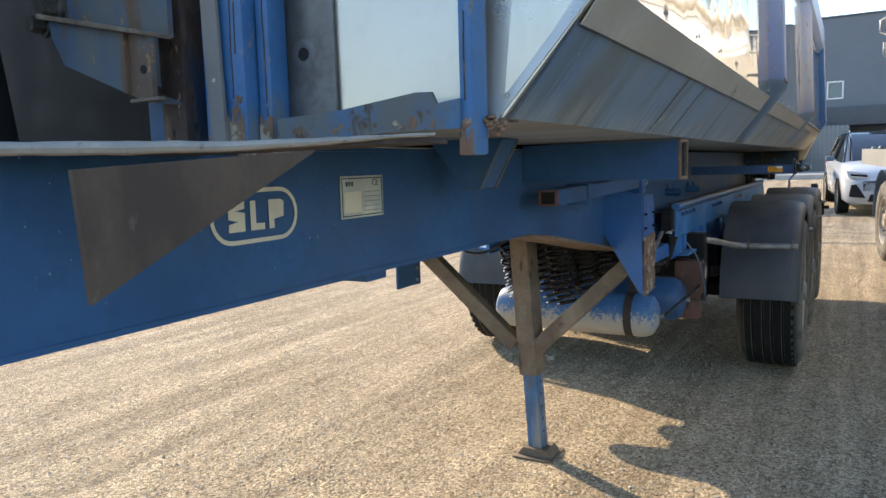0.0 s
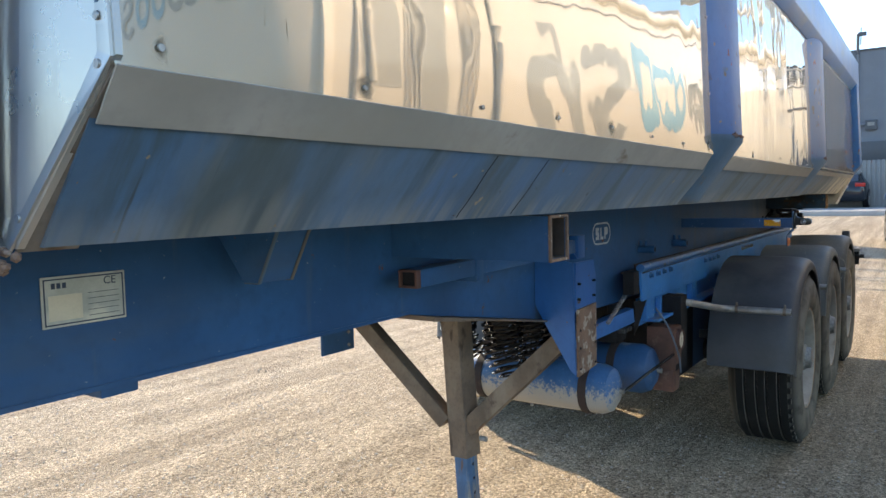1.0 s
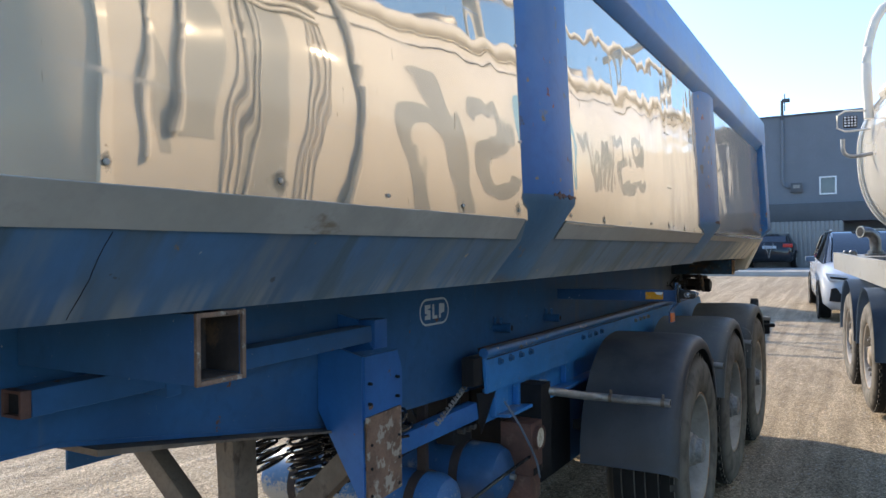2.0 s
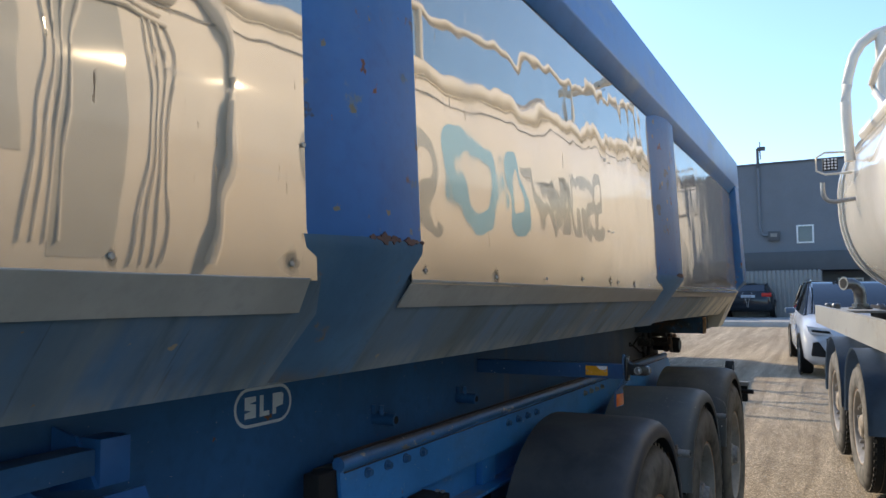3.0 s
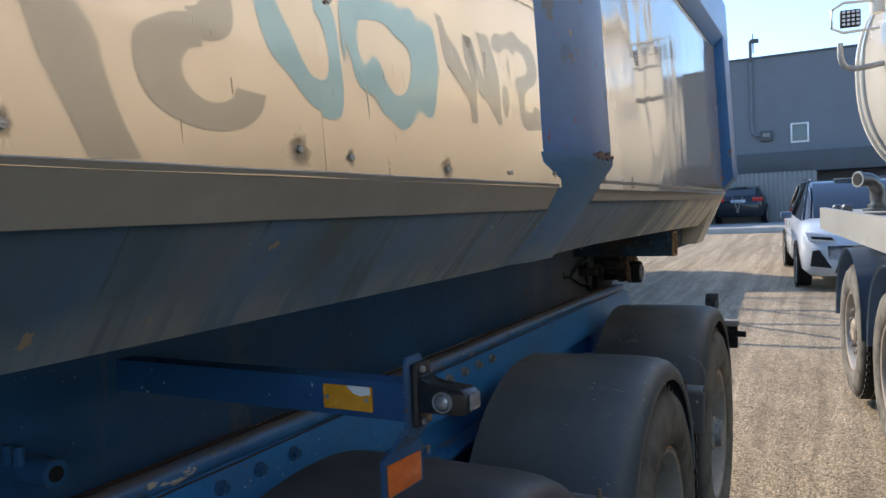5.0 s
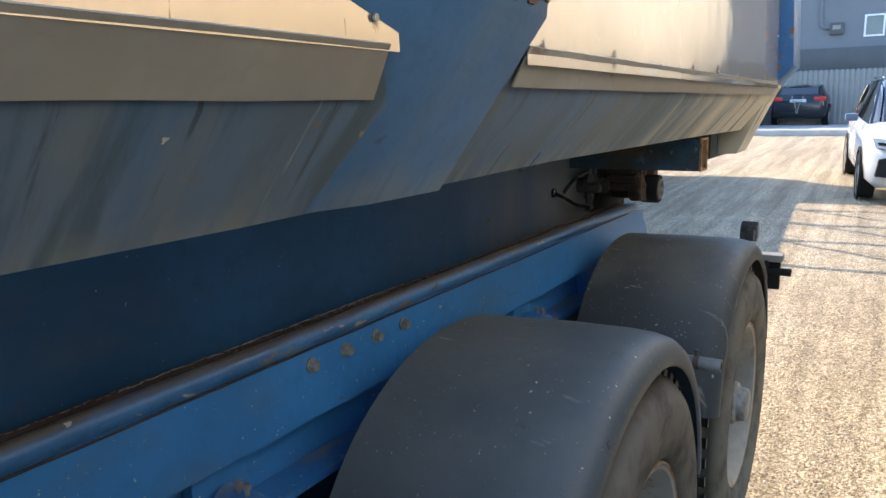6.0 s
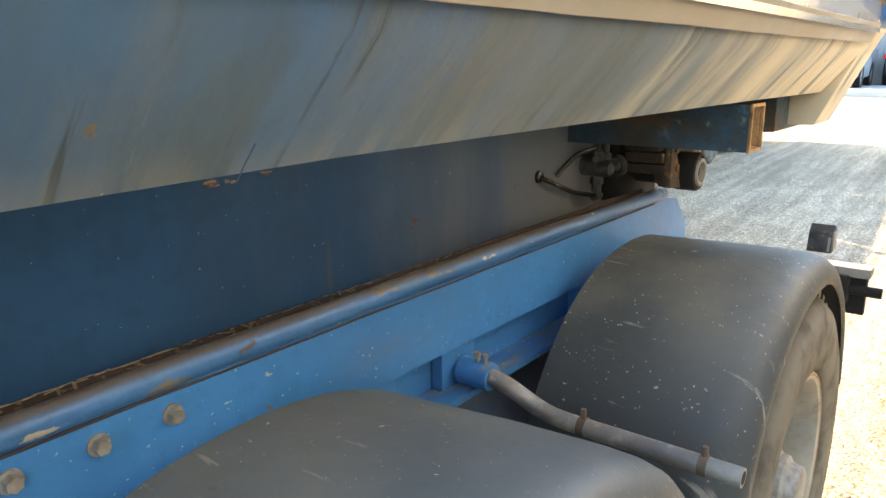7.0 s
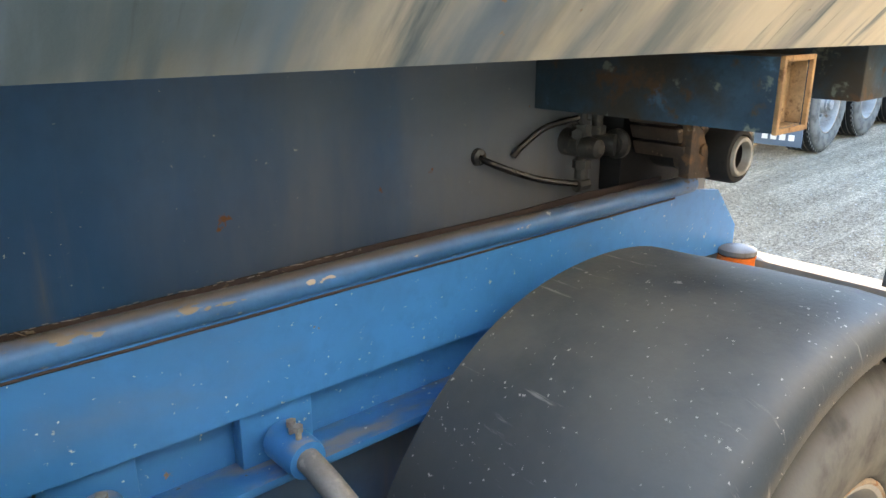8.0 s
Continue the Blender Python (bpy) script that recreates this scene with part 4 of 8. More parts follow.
def tipper():
    def section(zb):
        prof = [(side_x(2.48, -0.012), 2.48), (XP - 0.012, 1.657), (-0.266, 1.597), (-0.362, zb)]
        inner = [(side_x(2.48, -0.024), 2.48), (XP - 0.024, 1.659), (-0.278, 1.602), (-0.372, zb + 0.014)]
        return prof + [(mirror_x(x), z) for x, z in reversed(prof)], inner + [(mirror_x(x), z) for x, z in reversed(inner)]
    stations = [(Y0, 1.477), (4.0, 1.476), (6.3, 1.478), (7.1, 1.489), (8.4, 1.484), (Y1 - 0.02, 1.476)]
    bm = B()
    loops = []
    for y, zb in stations:
        o, i_ = section(zb)
        loops.append(([bm.verts.new((x, y, z)) for x, z in o], [bm.verts.new((x, y, z)) for x, z in i_]))
    for (o, i_), (p, q) in zip(loops, loops[1:]):
        for k in range(7):
            bm.faces.new((o[k], o[k + 1], p[k + 1], p[k]))
            bm.faces.new((i_[k], i_[k + 1], q[k + 1], q[k]))
        for k in (0, 7):
            bm.faces.new((o[k], i_[k], q[k], p[k]))
    bm.faces.new(loops[0][0])
    bm.faces.new(loops[-1][0])
    bm.faces.new(loops[0][1])
    bm.faces.new(loops[-1][1])
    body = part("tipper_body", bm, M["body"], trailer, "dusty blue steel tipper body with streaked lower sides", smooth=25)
    bolt = B()
    bmesh.ops.create_uvsphere(bolt, u_segments=12, v_segments=6, radius=0.0026, matrix=Matrix.Diagonal((0.5, 1, 1, 1)))
    bmesh.ops.create_cone(bolt, cap_ends=True, segments=16, radius1=0.0042, radius2=0.0038, depth=0.002, matrix=pose(0, 0, 0, 0, 90, 0))
    rivet = mesh_of("rivet", bolt, M["rivetsteel"])
    bm = B()
    ring = [(0.017 * (0.75 + 0.35 * math.sin(5.1 * i)) * math.cos(i * math.pi / 9), 0.019 * (0.8 + 0.3 * math.cos(3.3 * i)) * math.sin(i * math.pi / 9)) for i in range(18)]
    bm.faces.new([bm.verts.new((0, p, q)) for p, q in ring])
    stain = mesh_of("rivet_stain", bm, M["rivetstain"])
    spans = ((1.605, 3.848), (4.135, 6.395), (6.695, 9.16))
    for side in (0, 1):
        def X(v):
            return v if side == 0 else mirror_x(v)
        sgn = 1 if side == 0 else -1
        for k, (a, b) in enumerate(spans):
            # polished sheets, slightly buckled; the middle field has a joint
            cuts = (a, 5.56, b) if k == 1 else (a, b)

            def face(u, v, a, b, k):
                y, z = a + (b - a) * u, 1.650 + (2.465 - 1.650) * v
                e = min(1.0, 6 * min(v, 1 - v) + 0.25) * min(1.0, 10 * min(u, 1 - u) + 0.3)
                w = (0.0036 * noise.noise((y * 1.3, z * 1.7, 3.0 + k + 9 * side)) + 0.0010 * noise.noise((y * 4.4, z * 2.4, 1.0 + k))
                     + 0.00024 * (1 + 1.2 * v) * noise.noise((y * 11, z * 5, 2.0 + k)) + 0.00016 * noise.noise((y * 19, z * 14, 5.0 + k)) + (0.0003 if k == 0 else 0.0005) * noise.noise((y * 6, z * 9, 7.0 + k)))
                return Vector((X(side_x(z) + w * e), y, z))
            field_a, field_b = spans[k]
            for piece in range(len(cuts) - 1):
                a, b = cuts[piece], cuts[piece + 1]
                b = b - 0.001 if b == 5.56 else b
                bm = B()
                sheet(bm, lambda u, v, a=a, b=b, q=k + 5 * piece: face(u, v, a, b, q), 190 if b - a > 1.5 else 120, 64, 0.002, (sgn, 0, 0))
                panel = part("side_sheet", bm, M["mirrordust" if k == 2 else "mirror"], body, "polished stainless side sheet, buckled and spotted", smooth=80)
                if side == 0:
                    n = max(4, round((b - a) / 0.27))
                    for i in range(n):
                        y = a + 0.05 + (b - a - 0.1) * i / (n - 1)
                        at_rivet = Matrix.Translation((side_x(1.676, 0.003), y + 0.012 * math.sin(7 * i), 1.676 + 0.005 * math.sin(5 * i)))
                        part("rivet", rivet, None, panel, m=at_rivet)
                        if i % 3 != 2:
                            part("rivet_stain", stain, None, panel, m=at_rivet @ Matrix.Translation((-0.0022, 0.002, 0.004 * math.sin(3 * i))) @ Matrix.Diagonal((1, (0.7, 1.8, 1.0)[i % 3], (1.1, 1.7, 0.8)[i % 3], 1)))
                    for z in (1.86, 2.12, 2.40):
                        for y in (a + 0.028, b - 0.028):
                            part("rivet", rivet, None, panel, m=Matrix.Translation((side_x(z, 0.003), y, z)))
            a, b = field_a, field_b
            # folded strip under the sheet, then the fixing lip
            def strip(u, v, a=a, b=b, k=k):
                y = a + (b - a) * u
                x, z = XP + 0.004 + (-0.268 - XP + (0.006, 0.008, 0.020)[k]) * v, 1.652 + (1.600 - 1.652) * v + (0.0, 0.004, 0.021)[k]
                return Vector((X(x + 0.0016 * noise.noise((y * 5, v, 2.2))), y - 0.02 * (1 - v) * (u > 0.5), z + 0.0012 * noise.noise((y * 7, v * 2, 7.2))))
            bm = B()
            sheet(bm, strip, 50, 4, 0.003, (sgn * 0.8, 0, -0.5))
            part("lower_strip", bm, M["dullmetal"], body, "dull grey folded aluminium strip", smooth=50)
        # stanchions: wide folded posts, tapering into the slanted lower side
        for y in (4.015, 6.57):
            bm = B()
            w, d = 0.118, 0.048
            pts = [(2.48, d), (1.73, d), (1.70, d - 0.004)]
            prof_out = [(side_x(z, o), z) for z, o in pts] + [(-0.342, 1.482)]
            prof_in = [(-0.372, 1.486), (-0.275, 1.60), (XP - 0.014, 1.66), (side_x(2.48, -0.014), 2.48)]
            rows = []
            wing = 0.238 if y < 5 else 0.37
            for x, z in prof_out:
                rows.append([(X(x - 0.07), y - wing, z), (X(x), y - 0.085, z), (X(x), y + 0.08, z), (X(x - 0.07), y + 0.146, z)])
            vs = [[bm.verts.new(p) for p in r] for r in rows]
            for r, s in zip(vs, vs[1:]):
                for i in range(3):
                    bm.faces.new((r[i], r[i + 1], s[i + 1], s[i]))
            bk = [[bm.verts.new((X(x - 0.03), y - wing, z)), bm.verts.new((X(x - 0.03), y + 0.146, z))] for x, z in reversed(prof_in)]
            for i in range(3):
                bm.faces.new((bk[i][0], bk[i][1], bk[i + 1][1], bk[i + 1][0]))
                bm.faces.new((vs[i][0], vs[i + 1][0], bk[i + 1][0], bk[i][0]))
                bm.faces.new((vs[i][3], vs[i + 1][3], bk[i + 1][1], bk[i][1]))
            bm.faces.new((vs[0][0], vs[0][1], vs[0][2], vs[0][3], bk[0][1], bk[0][0]))
            bm.faces.new((vs[3][0], vs[3][1], vs[3][2], vs[3][3], bk[3][1], bk[3][0]))
            bmesh.ops.recalc_face_normals(bm, faces=bm.faces)
            sharp = [e for e in bm.edges if len(e.link_faces) == 2 and e.calc_face_angle(0) > 0.5]
            bmesh.ops.bevel(bm, geom=sharp, offset=0.007, segments=3, profile=0.5, affect="EDGES")
            post = part("stanchion", bm, M["post"], body, "wide blue folded stanchion with rust spots")
            bm = B()
            f = [(side_x(1.725, d + 0.0025), 1.722), (side_x(1.70, d - 0.0005), 1.702), (-0.3395, 1.4805)]
            bk = [(side_x(1.725, d - 0.0675), 1.722), (side_x(1.70, d - 0.0705), 1.70), (-0.4095, 1.4805)]
            rows = [[(X(b[0]), y - wing - 0.0025, b[1]), (X(a[0]), y - 0.086, a[1]), (X(a[0]), y + 0.081, a[1]), (X(b[0]), y + 0.1485, b[1])] for a, b in zip(f, bk)]
            vs = [[bm.verts.new(p) for p in r] for r in rows]
            for r, q in zip(vs, vs[1:]):
                for i in range(3):
                    bm.faces.new((r[i], r[i + 1], q[i + 1], q[i]))
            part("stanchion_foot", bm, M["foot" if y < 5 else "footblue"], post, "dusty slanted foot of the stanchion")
            rnd = random.Random(int(y * 10) + side)
            for k in range(9):
                yk, rk = y - 0.08 + 0.155 * (k + rnd.uniform(-0.3, 0.3)) / 8, rnd.uniform(0.006, 0.012) * (1.1 if k in (2, 3, 6) else 0.5)
                ring = [(yk + rk * (1.0 + 1.1 * rnd.random()) * math.cos(0.42 * i), 1.7225 + rk * (0.35 + 0.7 * rnd.random()) * math.sin(0.42 * i)) for i in range(15)]
                bm = B()
                prism(bm, ring, 0, X(side_x(1.722, d + 0.0005)), X(side_x(1.722, d + 0.0030 + 0.0003 * k)))
                part("rust_blister", bm, M["rustbox"], post)
        # rear post with its slanted foot
        bm = B()
        po = [(side_x(2.52, 0.05), 2.52), (side_x(1.74, 0.058), 1.74), (-0.236, 1.665), (side_x(1.66, -0.03), 1.66), (side_x(2.52, -0.03), 2.52)]
        prism(bm, [(X(x), z) for x, z in po], 1, 9.165, 9.40, 0.006)
        rear = part("rear_post", bm, M["post"], body, "blue rear corner post")
        bm = B()
        po = [(-0.2375, 1.663), (-0.355, 1.41), (-0.372, 1.375), (-0.46, 1.375), (-0.46, 1.46), (side_x(1.66, -0.03), 1.658)]
        prism(bm, [(X(x), z) for x, z in po], 1, 9.168, 9.397, 0.005)
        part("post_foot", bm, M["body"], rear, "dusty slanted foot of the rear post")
        # top rail
        bm = B()
        tr = [(side_x(2.46, 0.004), 2.456), (side_x(2.52, 0.052), 2.516), (side_x(2.75, 0.052), 2.735), (side_x(2.77, 0.03), 2.76), (side_x(2.77, -0.06), 2.76), (side_x(2.46, -0.06), 2.456)]
        prism(bm, [(X(x), z) for x, z in tr], 1, Y0 - 0.02, 9.41, 0.006)
        part("top_rail", bm, M["toprail"], body, "faded blue box-section top rail")
        # weld seams down the slanted side
        for y in (2.40, 2.62, 6.98):
            bm = B()
            tube(bm, [(X(-0.262 - 0.1 * t + 0.002), y + 0.0015 * math.sin(9 * t + y) + 0.0012 * noise.noise((t * 9, y, 0)), 1.600 - 0.121 * t - 0.001) for t in np.linspace(0.02 if y < 6 else 0.7, 0.97, 40)], 0.0006, 6)
            seam = part("weld_seam", bm, M["black" if y < 6 else "beam"], body)
            bm = B()
            rnd = random.Random(int(y * 9))
            for k in range(7):
                yk, t = y + rnd.uniform(-0.03, 0.035), rnd.uniform(0.93, 0.985)
                bmesh.ops.create_icosphere(bm, subdivisions=1, radius=1.0, matrix=Matrix.Translation((X(-0.262 - 0.1 * t), yk, 1.600 - 0.121 * t))
                                           @ Matrix.Diagonal((0.0015, rnd.uniform(0.002, 0.008), rnd.uniform(0.001, 0.003), 1)))
            tagged(part("rust_blister", bm, M["darkrust"], seam), kind="stuff")
    # cross tubes under the body: square, open and rusty at the ends
    for y, xe in ((2.90, -0.372), (8.545, -0.378)):
        w, h, t = 0.052, 0.058, 0.006
        z = 1.412

        def square_tube(a, b):
            bm = B()
            loops = [[bm.verts.new((x, y + k * sy * (w - d), z + sz * (h - d))) for sy, sz in ((-1, -1), (1, -1), (1, 1), (-1, 1)) for k in (1,)]
                     for x, d in ((a, 0), (b, 0), (b, t), (a, t))]
            for p, q in zip(loops, loops[1:] + loops[:1]):
                for k in range(4):
                    bm.faces.new((p[k], p[(k + 1) % 4], q[(k + 1) % 4], q[k]))
            return part("cross_tube", bm, M["grimy" if y > 5 else "beam"], body, "blue square cross tube with a rusty open end")

        square_tube(mirror_x(xe), mirror_x(WEB + 0.002))
        cross = square_tube(xe, WEB + 0.002)
        bm = B()
        xa, xb = xe - 0.004, xe + 0.004
        lip = 0.0065
        box(bm, (xa, y - w - 0.002, z - h - 0.002), (xb, y - w + lip, z + h + 0.002), 0.002)
        box(bm, (xa, y + w - lip, z - h - 0.002), (xb, y + w + 0.002, z + h + 0.002), 0.002)
        box(bm, (xa, y - w + lip, z - h - 0.002), (xb, y + w - lip, z - h + lip), 0.002)
        box(bm, (xa, y - w + lip, z + h - lip), (xb, y + w - lip, z + h + 0.002), 0.002)
        part("tube_end", bm, M["rustend" if y > 5 else "flake"], cross, "rusted cut edge of the tube")
        bm = B()
        deep = 0.030 if y > 5 else 0.085
        inside = M["inrust" if y > 5 else "darkrust"]
        box(bm, (xe - deep - 0.004, y - w + t + 0.001, z - h + t + 0.001), (xe - deep, y + w - t - 0.001, z + h - t - 0.001))
        part("tube_plug", bm, inside, cross)
        for dy in (-1, 1):
            bm = B()
            ya = y + dy * (w - t - 0.0015)
            box(bm, (xe - deep + 0.0005, ya - 0.001, z - h + t + 0.003), (xe - 0.005, ya + 0.001, z + h - t - 0.003))
            part("tube_lining", bm, inside, cross)
        for dz in (-1, 1):
            bm = B()
            za = z + dz * (h - t - 0.0015)
            box(bm, (xe - deep + 0.0005, y - w + t + 0.003, za - 0.001), (xe - 0.005, y + w - t - 0.003, za + 0.001))
            part("tube_lining", bm, inside, cross)
    # rear floor beam and pivot
    bm = B()
    box(bm, (mirror_x(-0.45), 9.02, 1.36), (-0.45, 9.36, 1.475), 0.006)
    part("rear_floor_beam", bm, M["grimy"], body)
    # subframe runners between body and chassis
    for x in (WEB - 0.05, mirror_x(WEB - 0.05)):
        bm = B()
        box(bm, (x - 0.030, 1.7, 1.464), (x + 0.030, 9.0, 1.4765), 0.002)
        part("runner", bm, M["black"], body)
    # v-shaped guide bracket near the front
    for y in (2.21, 2.30):
        bm = B()
        prism(bm, [(-0.86, 1.474), (-0.66, 1.474), (-0.725, 1.354), (-0.765, 1.354)], 1, y, y + 0.008)
        cheek = part("guide_cheek", bm, M["beam"], body)
        bm = B()
        bar(bm, (-0.658, y + 0.004, 1.472), (-0.723, y + 0.004, 1.352), 0.0085, 0.0022, 0.0006)
        bar(bm, (-0.725, y + 0.004, 1.3525), (-0.766, y + 0.004, 1.3525), 0.0085, 0.0022, 0.0006)
        part("worn_edge", bm, M["foot"], cheek, "worn pale edge of the guide")
    bm = B()
    prism(bm, [(-0.668, 1.474), (-0.66, 1.474), (-0.725, 1.354), (-0.765, 1.354), (-0.765, 1.361), (-0.729, 1.361)], 1, 2.218, 2.30)
    part("guide_plate", bm, M["beam"], body)


tipper()


def front_wall():
    body = [o for o in trailer.children if o.name.startswith("tipper_body")][0]
    def face(u, v):
        x, z = -0.70 + 0.300 * u, 1.49 + 1.1 * v
        return Vector((x, 1.568 + 0.004 * noise.noise((x * 5, z * 4, 2)), z))
    def lean(bm):
        for v in bm.verts:
            v.co.y += 0.16 * (min(v.co.z, 1.66) - 1.56)
    bm = B()
    sheet(bm, face, 40, 60, 0.002, (0, -1, 0))
    part("front_sheet", bm, M["satin"], body, "polished front sheet", smooth=80)
    # corner cover: polished plate round the corner with a slanted lower edge
    bm = B()
    prism(bm, [(-0.46, 1.485), (-0.366, 1.477), (-0.218, 1.662), (side_x(2.6, 0.003), 2.60), (-0.46, 2.60)], 1, 1.588, 1.596)
    lean(bm)
    cover = part("corner_cover", bm, M["satin"], body, "polished corner cover plate")
    bm = B()
    prism(bm, [(-0.374, 1.473), (-0.268, 1.598), (-0.221, 1.653), (-0.227, 1.660), (-0.275, 1.604), (-0.382, 1.480)], 1, 1.592, 1.658)
    lean(bm)
    part("corner_trim", bm, M["trimdull"], body, "dull slanted corner trim")
    bm = B()
    bmesh.ops.create_uvsphere(bm, u_segments=14, v_segments=8, radius=0.0029, matrix=Matrix.Diagonal((1, 0.5, 1, 1)))
    bmesh.ops.create_cone(bm, cap_ends=True, segments=18, radius1=0.0047, radius2=0.0043, depth=0.002, matrix=pose(0, 0, 0, 90, 0, 0))
    me = mesh_of("cover_bolt", bm, M["rivetsteel"])
    border = B()
    prism(border, [(-0.374, 1.474), (-0.220, 1.660), (-0.222, 1.712), (-0.254, 1.712), (-0.253, 1.672), (-0.398, 1.497)], 1, 1.5838, 1.5875)
    lean(border)
    cover_edge = part("cover_border", border, M["satin"], cover, "folded bright border of the corner cover")
    for x, z in ((-0.360, 1.509), (-0.240, 1.655), (-0.238, 1.70), (-0.237, 1.80)):
        part("cover_bolt", me, None, cover_edge, m=Matrix.Translation((x, (1.5825 if z < 1.71 else 1.587) + 0.16 * (min(z, 1.66) - 1.56), z)))
    # posts of the front frame
    def post(x0, x1, y0, y1, z0, z1, mat="rustpost", seed=0):
        bm = B()
        box(bm, (x0, y0, z0), (x1, y1, z1), 0.006)
        part("front_post", bm, M[mat], body, "blue front post, rusted through at its foot")
    post(-0.404, -0.384, 1.512, 1.566, 1.425, 2.62, "frontblue")
    post(-0.776, -0.748, 1.515, 1.560, 1.455, 2.62, "frontblue")
    post(-0.872, -0.780, 1.490, 1.560, 1.460, 2.62, "frontblue")
    post(-0.985, -0.925, 1.495, 1.560, 1.44, 2.62, "rustcolumn")
    for x0, x1, y0, zt in ((-0.826, -0.786, 1.4888, 1.500), (-0.776, -0.748, 1.5138, 1.488), (-0.404, -0.384, 1.5108, 1.452)):
        rnd = random.Random(int(-900 * x0))
        zb = 1.461 if x0 < -0.5 else 1.426
        steps = 9
        crest = [(x1 + (x0 - x1) * k / steps, zt + rnd.uniform(-0.014, 0.014)) for k in range(steps + 1)]
        bm = B()
        prism(bm, [(x0, zb), (x1, zb)] + crest, 1, y0, y0 + 0.003)
        part("rusted_foot", bm, M["flake"], body, "speckled rust eating the foot of a post")
    for x, y0, za, zb in ((-0.806, 1.4895, 1.53, 1.70), (-0.757, 1.5145, 1.50, 1.72), (-0.796, 1.4895, 1.60, 2.4), (-0.395, 1.5115, 1.50, 1.62)):
        bm = B()
        tube(bm, [(x + 0.0035 * noise.noise((z * 14, x * 30, 1)), y0, z) for z in np.linspace(za, zb, 18)], 0.0013, 6)
        part("paint_crack", bm, M["darkrust"], body)
    bm = B()
    box(bm, (-1.10, 1.5605, 1.44), (-0.85, 1.5655, 2.62), 0.002)
    part("front_panel", bm, M["beam"], body)
    for x0, x1, y0, z0, z1 in ((-0.812, -0.726, 1.496, 1.407, 1.462), (-0.757, -0.690, 1.490, 1.421, 1.458)):
        bm = B()
        prism(bm, [(x0, z1), (x0 + 0.004, z0 + 0.003), (x0 + 0.02, z0), (x1 - 0.015, z0 + 0.002), (x1, z0 + 0.006), (x1, z1)], 1, y0, y0 + 0.005)
        part("post_foot", bm, M["flake"], body, "rusted foot of a front post below the deck plate")
    bm = B()
    for k in range(9):
        bmesh.ops.create_icosphere(bm, subdivisions=1, radius=1.0, matrix=Matrix.Translation((-0.372 + 0.012 * math.sin(5 * k), 1.548 + 0.003 * k, 1.478 - 0.0045 * (k % 6)))
                                   @ Matrix.Diagonal((0.009 - 0.0008 * (k % 5), 0.006, 0.004 + 0.0012 * (k % 3), 1)))
    tagged(part("rust_scale", bm, M["flake"], body, "crumbling rust at the body corner"), kind="stuff")
    rnd = random.Random(21)
    for x0, x1, y0, z0, z1, count in ((-0.866, -0.786, 1.488, 1.46, 1.53, 26), (-0.774, -0.75, 1.513, 1.455, 1.51, 10), (-0.403, -0.386, 1.510, 1.425, 1.47, 10), (-0.72, -0.44, 1.503, 1.465, 1.475, 12)):
        bm = B()
        for k in range(count):
            cx, cz, r = rnd.uniform(x0, x1), z0 + (z1 - z0) * rnd.random() ** 1.8, rnd.uniform(0.002, 0.008)
            pts = [(cx + r * rnd.uniform(0.5, 1.5) * math.cos(0.7 * i), cz + r * rnd.uniform(0.5, 1.6) * math.sin(0.7 * i)) for i in range(9)]
            prism(bm, [(min(max(px, x0), x1), max(pz, z0)) for px, pz in pts], 1, y0 + rnd.uniform(0.0004, 0.0012), y0 + 0.004)
        tagged(part("rust_scale", bm, M["flake"], body, "flaking rust at the foot of a post"), kind="stuff")
    # dark plate drawn in place of a dark reflection in the polished sheet
    bm = B()
    box(bm, (-0.757, 1.5605, 1.47), (-0.652, 1.5655, 2.62), 0.002)
    part("reflection_plate", bm, M["reflectsteel"], body, "dark plate painted for a reflection beside the polished sheet")
    bm = B()
    lathe(bm, [(0.024, 1.5604), (0.018, 1.5596), (0.014, 1.5601), (0.009, 1.5604), (0.0, 1.5604)], (-0.715, 0, 1.60), "Y", 24)
    part("dent_rim", bm, M["reflectsteel"], body, "dented rim in the dark reflection plate", smooth=80)
    # black disc drawn for the dark middle of the dent
    bm = B()
    rod(bm, (-0.715, 1.5597, 1.60), (-0.715, 1.5603, 1.60), 0.011, 20)
    part("dent_dark", bm, M["black"], body)
    bm = B()
    prism(bm, [(-0.848, 1.462), (-0.815, 1.458), (-0.848, 2.62), (-0.882, 2.62)], 1, 1.476, 1.482)
    cover = part("joint_strip", bm, M["jointgrey"], body, "thin grey metal joint strip")
    for z in (1.56, 1.70):
        part("strip_screw", me, None, cover, m=Matrix.Translation((-0.832 - 0.03 * (z - 1.56), 1.474, z)) @ Matrix.Diagonal((0.8, 0.8, 0.8, 1)))
    # bent lower ledge plate
    bm = B()
    prism(bm, [(-0.73, 1.452), (-0.73, 1.493), (-0.60, 1.500), (-0.47, 1.516), (-0.445, 1.515), (-0.437, 1.498), (-0.40, 1.503), (-0.40, 1.462), (-0.52, 1.462)], 1, 1.505, 1.513)
    part("ledge_plate", bm, M["rustpost"], body, "bent blue ledge plate with torn upper edge")
    # ram mounting in the middle of the front wall
    bm = B()
    prism(bm, [(-1.165, 1.690), (-1.158, 1.655), (-1.128, 1.605), (-0.935, 1.532), (-0.908, 1.535), (-0.908, 1.632)], 1, 1.415, 1.425)
    prism(bm, [(-1.165, 1.692), (-0.908, 1.634), (-0.908, 2.3), (-1.165, 2.3)], 1, 1.455, 1.465)
    prism(bm, [(-1.128, 1.605), (-1.121, 1.600), (-0.935, 1.529), (-0.935, 1.534)], 1, 1.425, 1.54)
